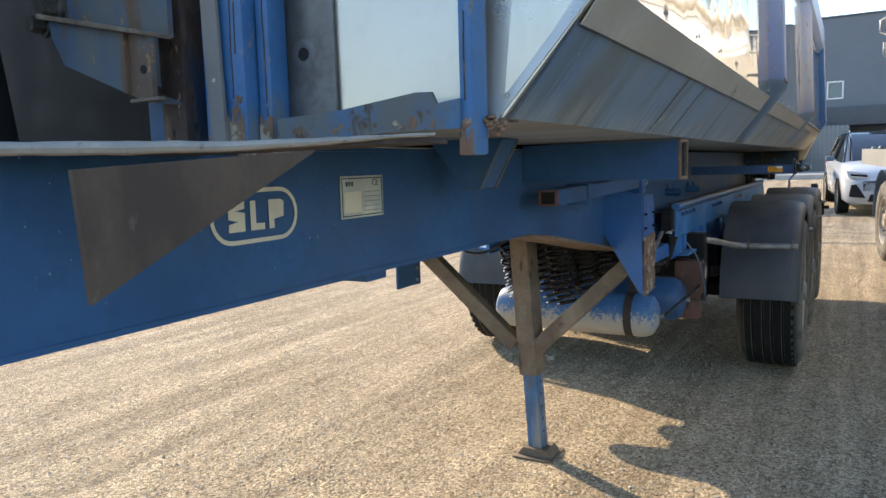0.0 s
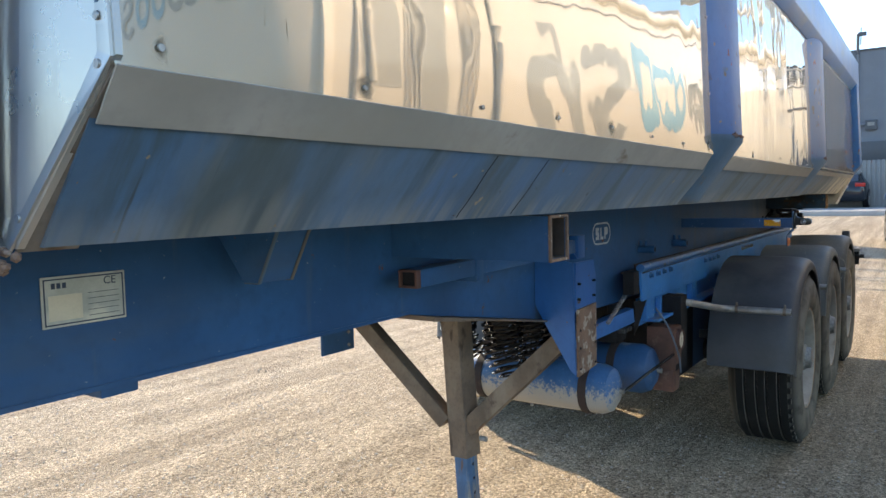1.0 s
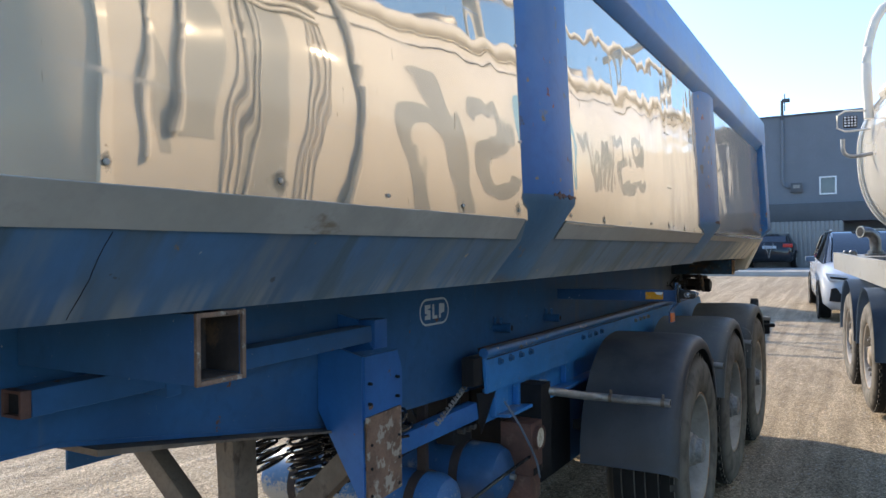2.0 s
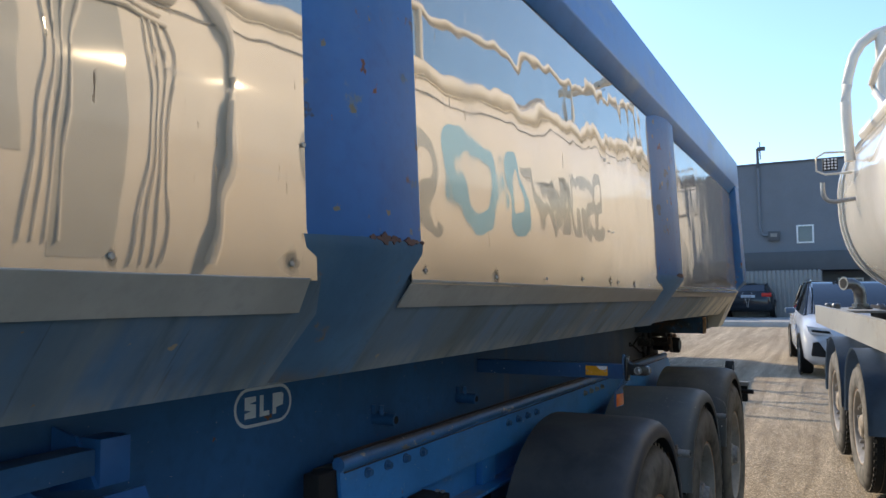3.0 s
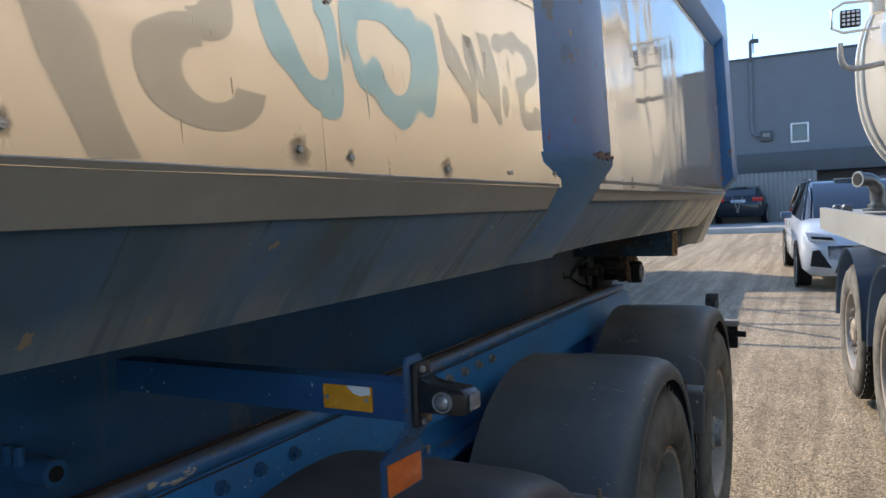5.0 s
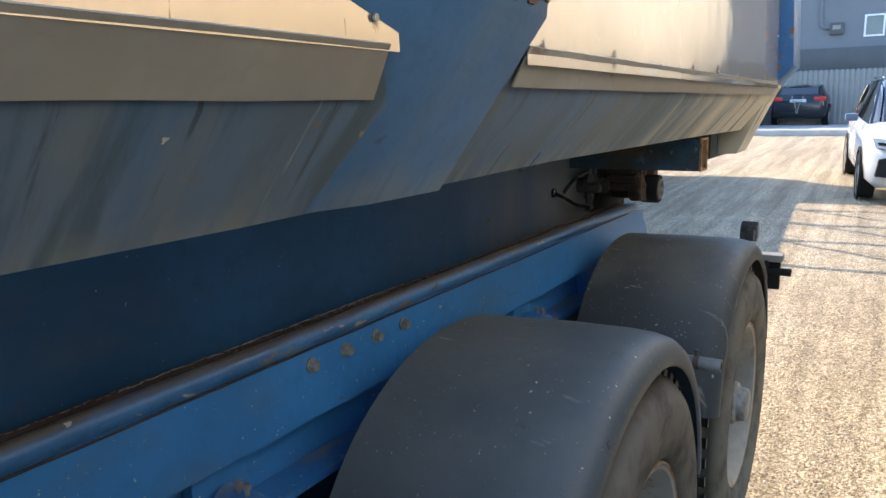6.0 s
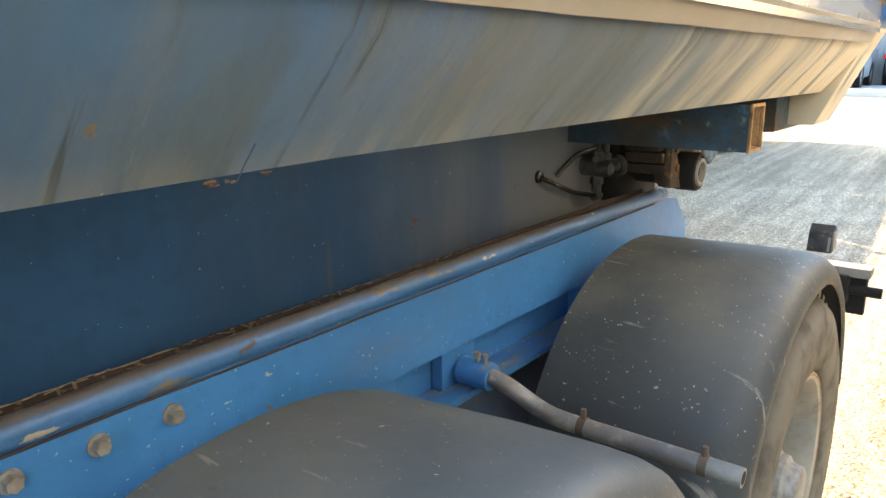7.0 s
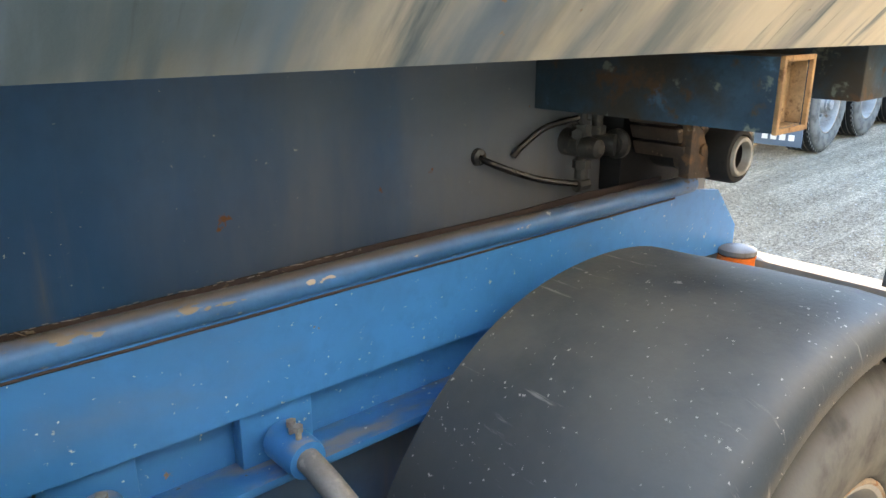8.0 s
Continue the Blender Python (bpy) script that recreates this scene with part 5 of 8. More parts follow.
    bar(bm, (-0.962, 1.412, 1.545), (-0.962, 1.412, 1.64), 0.008, 0.012, 0.001)
    bracket = part("ram_bracket", bm, M["rustbracket"], body, "blue rusted ram mounting bracket")
    bm = B()
    prism(bm, [(-1.168, 1.686), (-0.905, 1.630), (-0.905, 1.637), (-1.168, 1.695)], 1, 1.395, 1.458, 0.0015)
    part("bracket_lip", bm, M["brown"], body, "brown edge lip of the ram bracket")
    for x, z, r in ((-1.205, 1.716, 0.020), (-1.235, 1.690, 0.014)):
        bm = B()
        rod(bm, (x, 1.452, z), (x, 1.425, z), r, 6)
        rod(bm, (x, 1.458, z), (x, 1.450, z), r * 1.5, 20)
        part("bracket_nut", bm, M["valve"], bracket, "large dirty nut")
    bm = B()
    box(bm, (-0.945, 1.40, 1.527), (-0.876, 1.414, 1.533), 0.002)
    part("bracket_tab", bm, M["brown"], body)
    bm = B()
    rod(bm, (-0.925, 1.4135, 1.580), (-0.925, 1.4155, 1.580), 0.007, 14)
    part("bracket_hole", bm, M["black"], body)
    bm = B()
    rod(bm, (-1.6, 1.30, 1.83), (-1.05, 1.30, 1.83), 0.045, 20)
    part("ram_pin", bm, M["brown"], body)
    bm = B()
    rod(bm, (CX, 1.30, 1.80), (CX, 1.18, 2.75), 0.085, 24)
    rod(bm, (CX, 1.36, 1.30), (CX, 1.30, 1.80), 0.10, 24)
    part("lifting_ram", bm, M["black"], trailer)
    bm = B()
    box(bm, (mirror_x(-0.36), 1.592, 1.44), (-1.10, 1.598, 2.6))
    part("front_plate", bm, M["black"], body)


front_wall()


def deck_plate():
    """Thin plate on the beams in front of the body, with its sloping gusset."""
    edge = smooth_path([(-0.372, 1.388, 1.4502), (-0.60, 1.262, 1.4430), (-0.86, 0.982, 1.4462), (-1.2, 0.205, 1.445)], 14)
    bm = B()
    prism(bm, [(-1.75, 0.2), (-1.55, 1.47), (-0.40, 1.47)] + [(p.x - 0.006, p.y) for p in edge], 2, 1.4400, 1.4460)
    plate = part("deck_plate", bm, M["strip"], trailer)
    bm = B()
    rings = []
    fine = smooth_path([tuple(p) for p in edge], 3)
    for i, p in enumerate(fine):
        f = i / (len(fine) - 1)
        d = (fine[min(i + 1, len(fine) - 1)] - fine[max(i - 1, 0)]).normalized()
        side = d.cross(Vector((0, 0, 1))).normalized()
        r = 0.0022 + 0.006 * min(1.0, 2.2 * f) + 0.0012 * noise.noise((p.x * 40, p.y * 40, 4))
        c = p + Vector((0, 0, 0.0012 * noise.noise((p.x * 25, p.y * 25, 9))))
        rings.append([bm.verts.new(c + side * (1.3 * r * math.cos(a)) + Vector((0, 0, r * math.sin(a)))) for a in (k * math.pi / 4 for k in range(8))])
    for r, q in zip(rings, rings[1:]):
        for k in range(8):
            bm.faces.new((r[k], r[(k + 1) % 8], q[(k + 1) % 8], q[k]))
    bm.faces.new(rings[0])
    bm.faces.new(rings[-1])
    part("plate_edge", bm, M["whiteedge"], plate, "pale chipped edge of the deck plate")
    bm = B()
    prism(bm, [(1.318, 1.435), (0.992, 1.416), (1.0, 1.298)], 0, -0.50, -0.506)
    part("gusset", bm, M["ply"], plate, "brown triangular gusset under the deck plate")


deck_plate()


def badge(y, z, w, h, mat, label):
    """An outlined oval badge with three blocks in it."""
    x = WEB + 0.001
    bm = B()
    n = 12
    def outline(k):
        r = h / 2 * k
        hw = w / 2 - h / 2
        pts = []
        for s, a0 in ((1, -90), (-1, 90)):
            for i in range(n + 1):
                a = radians(a0 + 180 * i / n)
                pts.append((y + s * hw + r * math.cos(a), z + r * math.sin(a)))
        return pts
    o, i = outline(1.0), outline(0.84)
    vo = [bm.verts.new((x + 0.002, *p)) for p in o]
    vi = [bm.verts.new((x + 0.002, *p)) for p in i]
    k = len(o)
    for j in range(k):
        bm.faces.new((vo[j], vo[(j + 1) % k], vi[(j + 1) % k], vi[j]))
    u = h * 0.27
    c = y - h * 0.50
    # three plain blocks: a stepped one, an angle, a flag
    for poly in ([(c - 0.2 * h, -u), (c + 0.2 * h, -u), (c + 0.2 * h, 0.06 * h), (c - 0.03 * h, 0.1 * h), (c + 0.2 * h, 0.14 * h), (c + 0.2 * h, u), (c - 0.2 * h, u), (c - 0.2 * h, -0.04 * h), (c + 0.03 * h, -0.09 * h), (c - 0.2 * h, -0.13 * h)],
                 [(y - 0.16 * h, -u), (y + 0.2 * h, -u), (y + 0.2 * h, -u + 0.12 * h), (y - 0.02 * h, -u + 0.12 * h), (y - 0.02 * h, u), (y - 0.16 * h, u)],
                 [(y + 0.32 * h, -u), (y + 0.46 * h, -u), (y + 0.46 * h, -0.1 * h), (y + 0.72 * h, -0.06 * h), (y + 0.74 * h, u - 0.05 * h), (y + 0.66 * h, u), (y + 0.32 * h, u)]):
        bm.faces.new([bm.verts.new((x + 0.002, py, z + pz)) for py, pz in poly])
    part("badge", bm, mat, trailer, label)


badge(1.597, 1.332, 0.225, 0.100, M["cream"], "cream outlined oval maker's badge")
badge(4.447, 1.337, 0.222, 0.104, M["badge"], "pale grey outlined oval maker's badge")


def type_plate():
    x, y0, y1, z0, z1 = WEB + 0.001, 1.850, 2.010, 1.304, 1.396
    bm = B()
    box(bm, (x, y0, z0), (x + 0.003, y1, z1), 0.001)
    plate = part("type_plate", bm, M["plateface"], trailer, "weathered metal type plate with faded print")
    bm = B()
    t = 0.0025
    for a, b in (((y0 + 0.004, z0 + 0.004), (y1 - 0.004, z0 + 0.004 + t)), ((y0 + 0.004, z1 - 0.004 - t), (y1 - 0.004, z1 - 0.004)),
                 ((y0 + 0.004, z0 + 0.004), (y0 + 0.004 + t, z1 - 0.004)), ((y1 - 0.004 - t, z0 + 0.004), (y1 - 0.004, z1 - 0.004))):
        box(bm, (x + 0.003, a[0], a[1]), (x + 0.0036, b[0], b[1]))
    for r in range(5):
        z = 1.318 + 0.0105 * r
        box(bm, (x + 0.003, y0 + 0.085, z), (x + 0.0035, y1 - 0.014, z + 0.001))
    for k in range(3):
        box(bm, (x + 0.003, y0 + 0.018 + 0.010 * k, 1.374), (x + 0.0035, y0 + 0.025 + 0.010 * k, 1.384))
    part("print", bm, M["platedark"], plate)
    bm = B()
    box(bm, (x + 0.003, y0 + 0.012, z0 + 0.012), (x + 0.0034, y0 + 0.074, z0 + 0.058))
    part("stamped_field", bm, M["cream"], plate)
    cu = bpy.data.curves.new("mark", "FONT")
    cu.body, cu.size, cu.extrude = "CE", 0.021, 0.0003
    tmp = new("mark", cu)
    dg = bpy.context.evaluated_depsgraph_get()
    me = bpy.data.meshes.new_from_object(tmp.evaluated_get(dg))
    bpy.data.objects.remove(tmp)
    me.materials.clear()
    me.materials.append(M["platedark"])
    part("approval_mark", me, None, plate, m=pose(x + 0.0034, y1 - 0.044, 1.3735, 90, 0, 90))


type_plate()


def support_leg():
    foot, top = Vector((-1.222, 3.80, 0.0)), Vector((-1.300, 3.81, 1.17))
    def at(z):
        return foot.lerp(top, z / 1.17)
    bm = B()
    bar(bm, at(0.40), at(1.16), 0.096, 0.096, 0.008)
    leg = part("support_leg", bm, M["brown"], trailer, "brown rusted sleeve of the support leg")
    bm = B()
    bar(bm, at(0.03), at(0.5), 0.072, 0.072, 0.006)
    inner = part("inner_leg", bm, M["legblue"], leg, "blue sliding inner leg with worn paint")
    for k in range(5):
        p = at(0.12 + 0.062 * k)
        bm = B()
        rod(bm, (p.x + 0.0355, p.y, p.z), (p.x + 0.0368, p.y, p.z), 0.008, 12)
        part("pin_hole", bm, M["black"], inner)
    bm = B()
    box(bm, (-0.10, -0.095, 0.0), (0.10, 0.095, 0.010), 0.003, Matrix.Translation((foot.x, foot.y, 0.0)))
    prism(bm, [(foot.x - 0.085, 0.01), (foot.x + 0.085, 0.01), (foot.x + 0.06, 0.045), (foot.x - 0.06, 0.045)], 1, foot.y - 0.06, foot.y + 0.06)
    part("foot_plate", bm, M["brown"], leg, "dusty steel foot plate on the gravel")
    for a, b, name in (((-1.335, 3.80, 0.54), (-1.86, 3.76, 1.03), "brace"), ((-1.225, 3.80, 0.53), (-0.735, 3.82, 1.0), "brace")):
        bm = B()
        bar(bm, a, b, 0.072, 0.072, 0.006)
        part(name, bm, M["brown"], leg)
    bm = B()
    rod(bm, (-1.17, 3.80, 0.49), (-1.14, 3.80, 0.49), 0.012, 8)
    part("lock_pin", bm, M["bolt"], leg)
    for x in (-1.86, ):
        bm = B()
        box(bm, (x - 0.012, 3.575, 0.815), (x, 3.79, 1.16), 0.002)
        part("brace_plate", bm, M["beam"], leg)
        bm = B()
        for z in (0.84, 0.90):
            rod(bm, (x, 3.75, z), (x + 0.006, 3.75, z), 0.008, 8)
        part("plate_bolts", bm, M["bolt"], leg)
    # outrigger bracket at the near beam: folded blue plate with a flaking rusty one bolted below
    bm = B()
    prism(bm, [(-0.874, 1.09), (-0.874, 1.30), (-0.80, 1.285), (-0.712, 1.262), (-0.704, 0.83), (-0.722, 0.84)], 1, 3.749, 3.757)
    prism(bm, [(3.757, 1.075), (3.955, 1.078), (3.955, 1.20), (3.93, 1.262), (3.757, 1.262)], 0, -0.712, -0.704)
    br = part("leg_bracket", bm, M["bracket"], trailer, "folded blue leg bracket")
    bm = B()
    prism(bm, [(3.757, 0.822), (3.935, 0.836), (3.935, 1.088), (3.757, 1.082)], 0, -0.7035, -0.695)
    part("rust_plate", bm, M["flake"], br, "flaking rusty plate below the bracket")
    bm = B()
    for y in (3.775, 3.92):
        for z in (0.85, 0.93, 1.0, 1.12, 1.18):
            rod(bm, (-0.704, y, z), (-0.692, y, z), 0.005, 8)
    part("bracket_bolts", bm, M["black"], br)
    # slim square tube along the beam, and its clip
    bm = B()
    bar(bm, (-0.762, 2.79, 1.302), (-0.775, 3.85, 1.318), 0.062, 0.05, 0.004)
    arm = part("slim_tube", bm, M["beam"], trailer, "slim square tube with a rusty end")
    bm = B()
    for a, b in (((-0.793, 1.277), (-0.786, 1.327)), ((-0.738, 1.277), (-0.731, 1.327)), ((-0.786, 1.277), (-0.738, 1.283)), ((-0.786, 1.321), (-0.738, 1.327))):
        box(bm, (a[0], 2.770, a[1]), (b[0], 2.7895, b[1]), 0.001)
    part("slim_tube_end", bm, M["rustbox"], arm, "rusty open end of the slim tube")
    bm = B()
    box(bm, (-0.786, 2.780, 1.283), (-0.738, 2.7895, 1.321))
    part("slim_tube_bore", bm, M["black"], arm)
    bm = B()
    prism(bm, [(-0.872, 1.25), (-0.872, 1.375), (-0.80, 1.36), (-0.735, 1.27)], 1, 3.845, 3.853)
    box(bm, (-0.80, 3.853, 1.27), (-0.735, 3.92, 1.36), 0.003)
    part("tube_clip", bm, M["bracket"], arm)
    for y in (3.1,):
        bm = B()
        box(bm, (-0.81, y - 0.02, 1.262), (-0.73, y + 0.02, 1.336), 0.003)
        part("tube_strap", bm, M["beam"], arm)


support_leg()


def studs():
    for y, z in ((4.98, 1.225), (5.58, 1.22)):
        bm = B()
        rod(bm, (WEB, y, z), (WEB + 0.085, y, z), 0.022, 16)
        rod(bm, (WEB + 0.02, y - 0.035, z + 0.02), (WEB + 0.02, y - 0.035, z + 0.05), 0.008, 8)
        rod(bm, (WEB + 0.05, y - 0.035, z + 0.02), (WEB + 0.05, y - 0.035, z + 0.05), 0.008, 8)
        part("stud", bm, M["beam"], trailer)
        bm = B()
        rod(bm, (WEB + 0.0852, y, z), (WEB + 0.0858, y, z), 0.013, 16)
        part("stud_bore", bm, M["black"], trailer)
    bm = B()
    box(bm, (-0.80, 4.52, 1.04), (-0.745, 4.60, 1.15), 0.006)
    part("rail_stop", bm, M["black"], trailer)


studs()


def air_tanks():
    for y, z, r, x1, x0 in ((4.44, 0.595, 0.118, -0.785, -1.72), (4.80, 0.625, 0.125, -0.72, -1.60)):
        bm = B()
        prof = [(0.0, x0), (r * 0.55, x0 + 0.012), (r * 0.86, x0 + 0.035), (r, x0 + 0.075), (r, x1 - 0.075), (r * 0.86, x1 - 0.035), (r * 0.55, x1 - 0.012), (0.0, x1)]
        lathe(bm, prof, (0, y, z), "X", 36)
        tank = part("air_tank", bm, M["tank" if y < 4.6 else "tankplain"], trailer, "blue air tank with dust and chipped paint" if y < 4.6 else "plain blue air tank")
        for xs in (-0.93, -1.50):
            bm = B()
            lathe(bm, [(r + 0.001, xs - 0.02), (r + 0.006, xs - 0.02), (r + 0.006, xs + 0.02), (r + 0.001, xs + 0.02)], (0, y, z), "X", 36, True)
            box(bm, (xs - 0.02, y - 0.012, z + r), (xs + 0.02, y + 0.012, 0.98), 0.002)
            part("tank_strap", bm, M["strip"], tank)
        bm = B()
        rod(bm, (x1 - 0.004, y, z), (x1 + 0.02, y, z), 0.013, 6)
        part("tank_plug", bm, M["bolt"], tank)
        bm = B()
        rod(bm, (-1.25, y, z - r - 0.02), (-1.25, y, z - r + 0.004), 0.01, 8)
        part("drain_plug", bm, M["bolt"], tank)
    # valve linkage and hoses round the tanks
    for k, pts in enumerate((((-0.765, 4.45, 0.595), (-0.70, 4.62, 0.66), (-0.66, 4.86, 0.70)),
                             ((-0.70, 4.70, 0.96), (-0.64, 4.72, 0.86), (-0.63, 4.85, 0.70), (-0.64, 4.92, 0.60)),
                             ((-0.95, 4.30, 0.98), (-0.90, 4.42, 0.86), (-0.86, 4.60, 0.88), (-0.80, 4.75, 0.95)),
                             ((-1.1, 4.55, 0.98), (-1.0, 4.62, 0.80), (-0.88, 4.74, 0.78)))):
        bm = B()
        tube(bm, smooth_path(pts), 0.0045 if k == 1 else 0.007, 8)
        part("air_hose", bm, M["bluegrey" if k == 1 else "hose"], trailer)
    # brown lamp box on its hanger
    bm = B()
    box(bm, (-0.80, 4.865, 0.615), (-0.655, 4.99, 0.835), 0.008)
    lamp_box = part("lamp_box", bm, M["rustbox"], trailer, "dark brown rusted lamp box")
    bm = B()
    box(bm, (-0.79, 4.872, 0.50), (-0.664, 4.985, 0.613), 0.008)
    part("lower_box", bm, M["rustbox"], lamp_box)
    bm = B()
    box(bm, (-0.656, 4.885, 0.612), (-0.653, 4.975, 0.642), 0.001)
    part("box_slot", bm, M["black"], lamp_box)
    bm = B()
    rod(bm, (-0.70, 4.9285, 0.768), (-0.640, 4.9285, 0.768), 0.042, 24)
    part("round_lamp", bm, M["creamlens"], lamp_box, "yellowed round marker lamp")
    bm = B()
    lathe(bm, [(0.043, -0.66), (0.052, -0.66), (0.052, -0.636), (0.043, -0.636)], (0, 4.9285, 0.768), "X", 28, True)
    part("lamp_hood", bm, M["rustbox"], lamp_box)
    # hanger coloured black, so the under-chassis shade is in its paint
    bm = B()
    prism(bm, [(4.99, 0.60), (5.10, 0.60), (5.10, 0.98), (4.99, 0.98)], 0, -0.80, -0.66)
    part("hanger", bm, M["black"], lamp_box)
    def flap(u, v):
        y = 4.60 + 0.34 * u
        low = 0.985 - (0.19 + 0.05 * math.sin(7 * u) - 0.02 * math.sin(19 * u)) * (0.55 + 0.45 * u)
        return Vector((-0.775 + 0.025 * math.sin(5 * u + 2 * v) - 0.03 * v, y + 0.02 * v, 1.0 + (low - 1.0) * v))
    bm = B()
    sheet(bm, flap, 24, 8, 0.004, (1, 0, 0))
    part("torn_flap", bm, M["black"], trailer, "torn black rubber flap hanging below the rail", smooth=60)
    bm = B()
    bar(bm, (-0.93, 4.18, 0.86), (-0.80, 4.62, 0.93), 0.05, 0.07, 0.004)
    part("valve_carrier", bm, M["bracket"], trailer, "blue carrier bar of the valves")
    bm = B()
    box(bm, (-0.92, 4.52, 0.80), (-0.83, 4.66, 0.93), 0.012)
    rod(bm, (-0.875, 4.59, 0.93), (-0.875, 4.59, 0.985), 0.03, 14)
    valve_body = part("relay_valve", bm, M["black"], trailer, "black relay valve")
    for k in range(3):
        bm = B()
        rod(bm, (-0.835, 4.545 + 0.045 * k, 0.86), (-0.80, 4.545 + 0.045 * k, 0.86), 0.013, 6)
        part("valve_union", bm, M["valve"], valve_body)
    bm = B()
    pts = [(-0.80 + 0.009 * math.cos(1.2 * i), 4.32 + 0.004 * i, 0.93 + 0.0018 * i + 0.009 * math.sin(1.2 * i)) for i in range(60)]
    tube(bm, pts, 0.0035, 6)
    part("coil_spring", bm, M["zinc"], trailer, "pale coil spring")


air_tanks()


def coils():
    rnd = random.Random(8)
    runs = (((-1.40, 4.00, 0.99), (-1.42, 4.02, 0.90), (-1.37, 4.03, 0.76)),
            ((-1.18, 4.02, 1.01), (-1.165, 4.05, 0.86), (-1.135, 4.06, 0.70)),
            ((-1.075, 4.06, 1.01), (-1.065, 4.09, 0.90), (-1.04, 4.10, 0.76)),
            ((-0.975, 4.08, 1.01), (-0.96, 4.10, 0.94), (-0.945, 4.10, 0.84)),
            ((-0.885, 4.10, 1.01), (-0.87, 4.12, 0.96), (-0.855, 4.12, 0.91)),
            ((-1.50, 4.16, 0.99), (-1.50, 4.18, 0.88), (-1.44, 4.18, 0.74)),
            ((-1.29, 4.15, 1.00), (-1.28, 4.17, 0.84), (-1.24, 4.18, 0.68)),
            ((-1.13, 4.19, 1.00), (-1.11, 4.21, 0.88), (-1.07, 4.22, 0.74)),
            ((-1.02, 4.20, 1.00), (-1.00, 4.22, 0.92), (-0.98, 4.22, 0.82)),
            ((-1.20, 4.28, 0.98), (-1.06, 4.30, 0.86), (-0.92, 4.30, 0.90)),
            ((-1.40, 4.30, 0.98), (-1.32, 4.32, 0.80), (-1.18, 4.32, 0.82)))
    for run in runs:
        path = smooth_path(run, 10)
        pts = []
        total = sum((b - a).length for a, b in zip(path, path[1:]))
        turns = total / rnd.uniform(0.030, 0.042)
        wide = rnd.uniform(0.060, 0.082)
        steps = int(turns * 12)
        acc = [0.0]
        for a, b in zip(path, path[1:]):
            acc.append(acc[-1] + (b - a).length)
        for i in range(steps):
            d = total * i / steps
            j = max(k for k in range(len(acc)) if acc[k] <= d)
            j = min(j, len(path) - 2)
            f = (d - acc[j]) / max(1e-6, acc[j + 1] - acc[j])
            p = path[j].lerp(path[j + 1], f)
            t = (path[j + 1] - path[j]).normalized()
            a = t.cross(Vector((0, 1, 0.2))).normalized()
            b = t.cross(a)
            w = 2 * math.pi * turns * i / steps
            pts.append(p + (a * math.cos(w) + b * math.sin(w)) * (wide + 0.005 * math.sin(w / 5)) + a * (0.008 * math.sin(w / 9)))
        bm = B()
        tube(bm, pts, 0.0055, 6)
        part("coiled_hose", bm, M["hose"], trailer, "black coiled air hose")
    for k, pts in enumerate((((-1.75, 4.1, 1.15), (-1.70, 3.95, 0.99), (-1.55, 3.9, 0.97), (-1.40, 3.9, 1.05)),
                             ((-1.2, 3.95, 1.1), (-0.98, 3.96, 1.02), (-0.80, 3.97, 1.03), (-0.78, 4.0, 1.1)))):
        bm = B()
        tube(bm, smooth_path(pts), 0.006, 8)
        part("air_hose", bm, M["hose"], trailer)


coils()


def wheel_meshes():
    # tyre and rim about the x axis, outer face at x = 0, towards +x
    bm = B()
    R, w = 0.512, 0.385
    prof = [(0.298, -0.028), (0.315, -0.010), (0.36, -0.001), (0.43, 0.0), (0.468, -0.012), (0.492, -0.036), (0.503, -0.05)]
    full = prof + [(R, -0.058), (R, -0.098), (R - 0.012, -0.101), (R - 0.012, -0.111), (R, -0.114), (R, -0.160), (R - 0.012, -0.163), (R - 0.012, -0.173),
                   (R, -0.176), (R, -0.212), (R - 0.012, -0.215), (R - 0.012, -0.225), (R, -0.228), (R, -0.274), (R - 0.012, -0.277), (R - 0.012, -0.287), (R, -0.290), (R, -0.327)]
    full += [(r, -w - x) for r, x in reversed(prof)]
    lathe(bm, full, (0, 0, 0), "X", 72)
    # shoulder lugs
    for k in range(48):
        a = 2 * math.pi * k / 48
        m = Matrix.Rotation(a, 4, "X")
        box(bm, (-0.066, -0.022, R - 0.022), (-0.040, 0.010, R - 0.001), 0.0, m)
    tyre = mesh_of("tyre", bm, M["tyre"], 40)
    bm = B()
    prof = [(0.290, -0.050), (0.300, -0.026), (0.297, -0.018), (0.284, -0.022), (0.272, -0.045), (0.262, -0.10), (0.255, -0.150), (0.225, -0.168), (0.170, -0.160),
            (0.150, -0.150), (0.128, -0.150), (0.120, -0.118), (0.105, -0.100), (0.088, -0.062), (0.074, -0.048), (0.0, -0.046)]
    lathe(bm, prof, (0, 0, 0), "X", 48)
    rim = mesh_of("rim", bm, M["rim"], 30)
    bm = B()
    rod(bm, (-0.162, 0, 0), (-0.118, 0, 0), 0.0165, 6)
    nut = mesh_of("wheel_nut", bm, M["bolt"])
    bm = B()
    rod(bm, (-0.176, 0, 0), (-0.1605, 0, 0), 0.024, 14)
    hole = mesh_of("hand_hole", bm, M["black"])
    bm = B()
    lathe(bm, [(0.09, -0.08), (0.086, -0.046), (0.072, -0.036), (0.066, -0.002), (0.055, 0.004), (0.0, 0.004)], (0, 0, 0), "X", 24)
    cap = mesh_of("hub_cap", bm, M["bolt"])
    return tyre, rim, nut, cap, hole


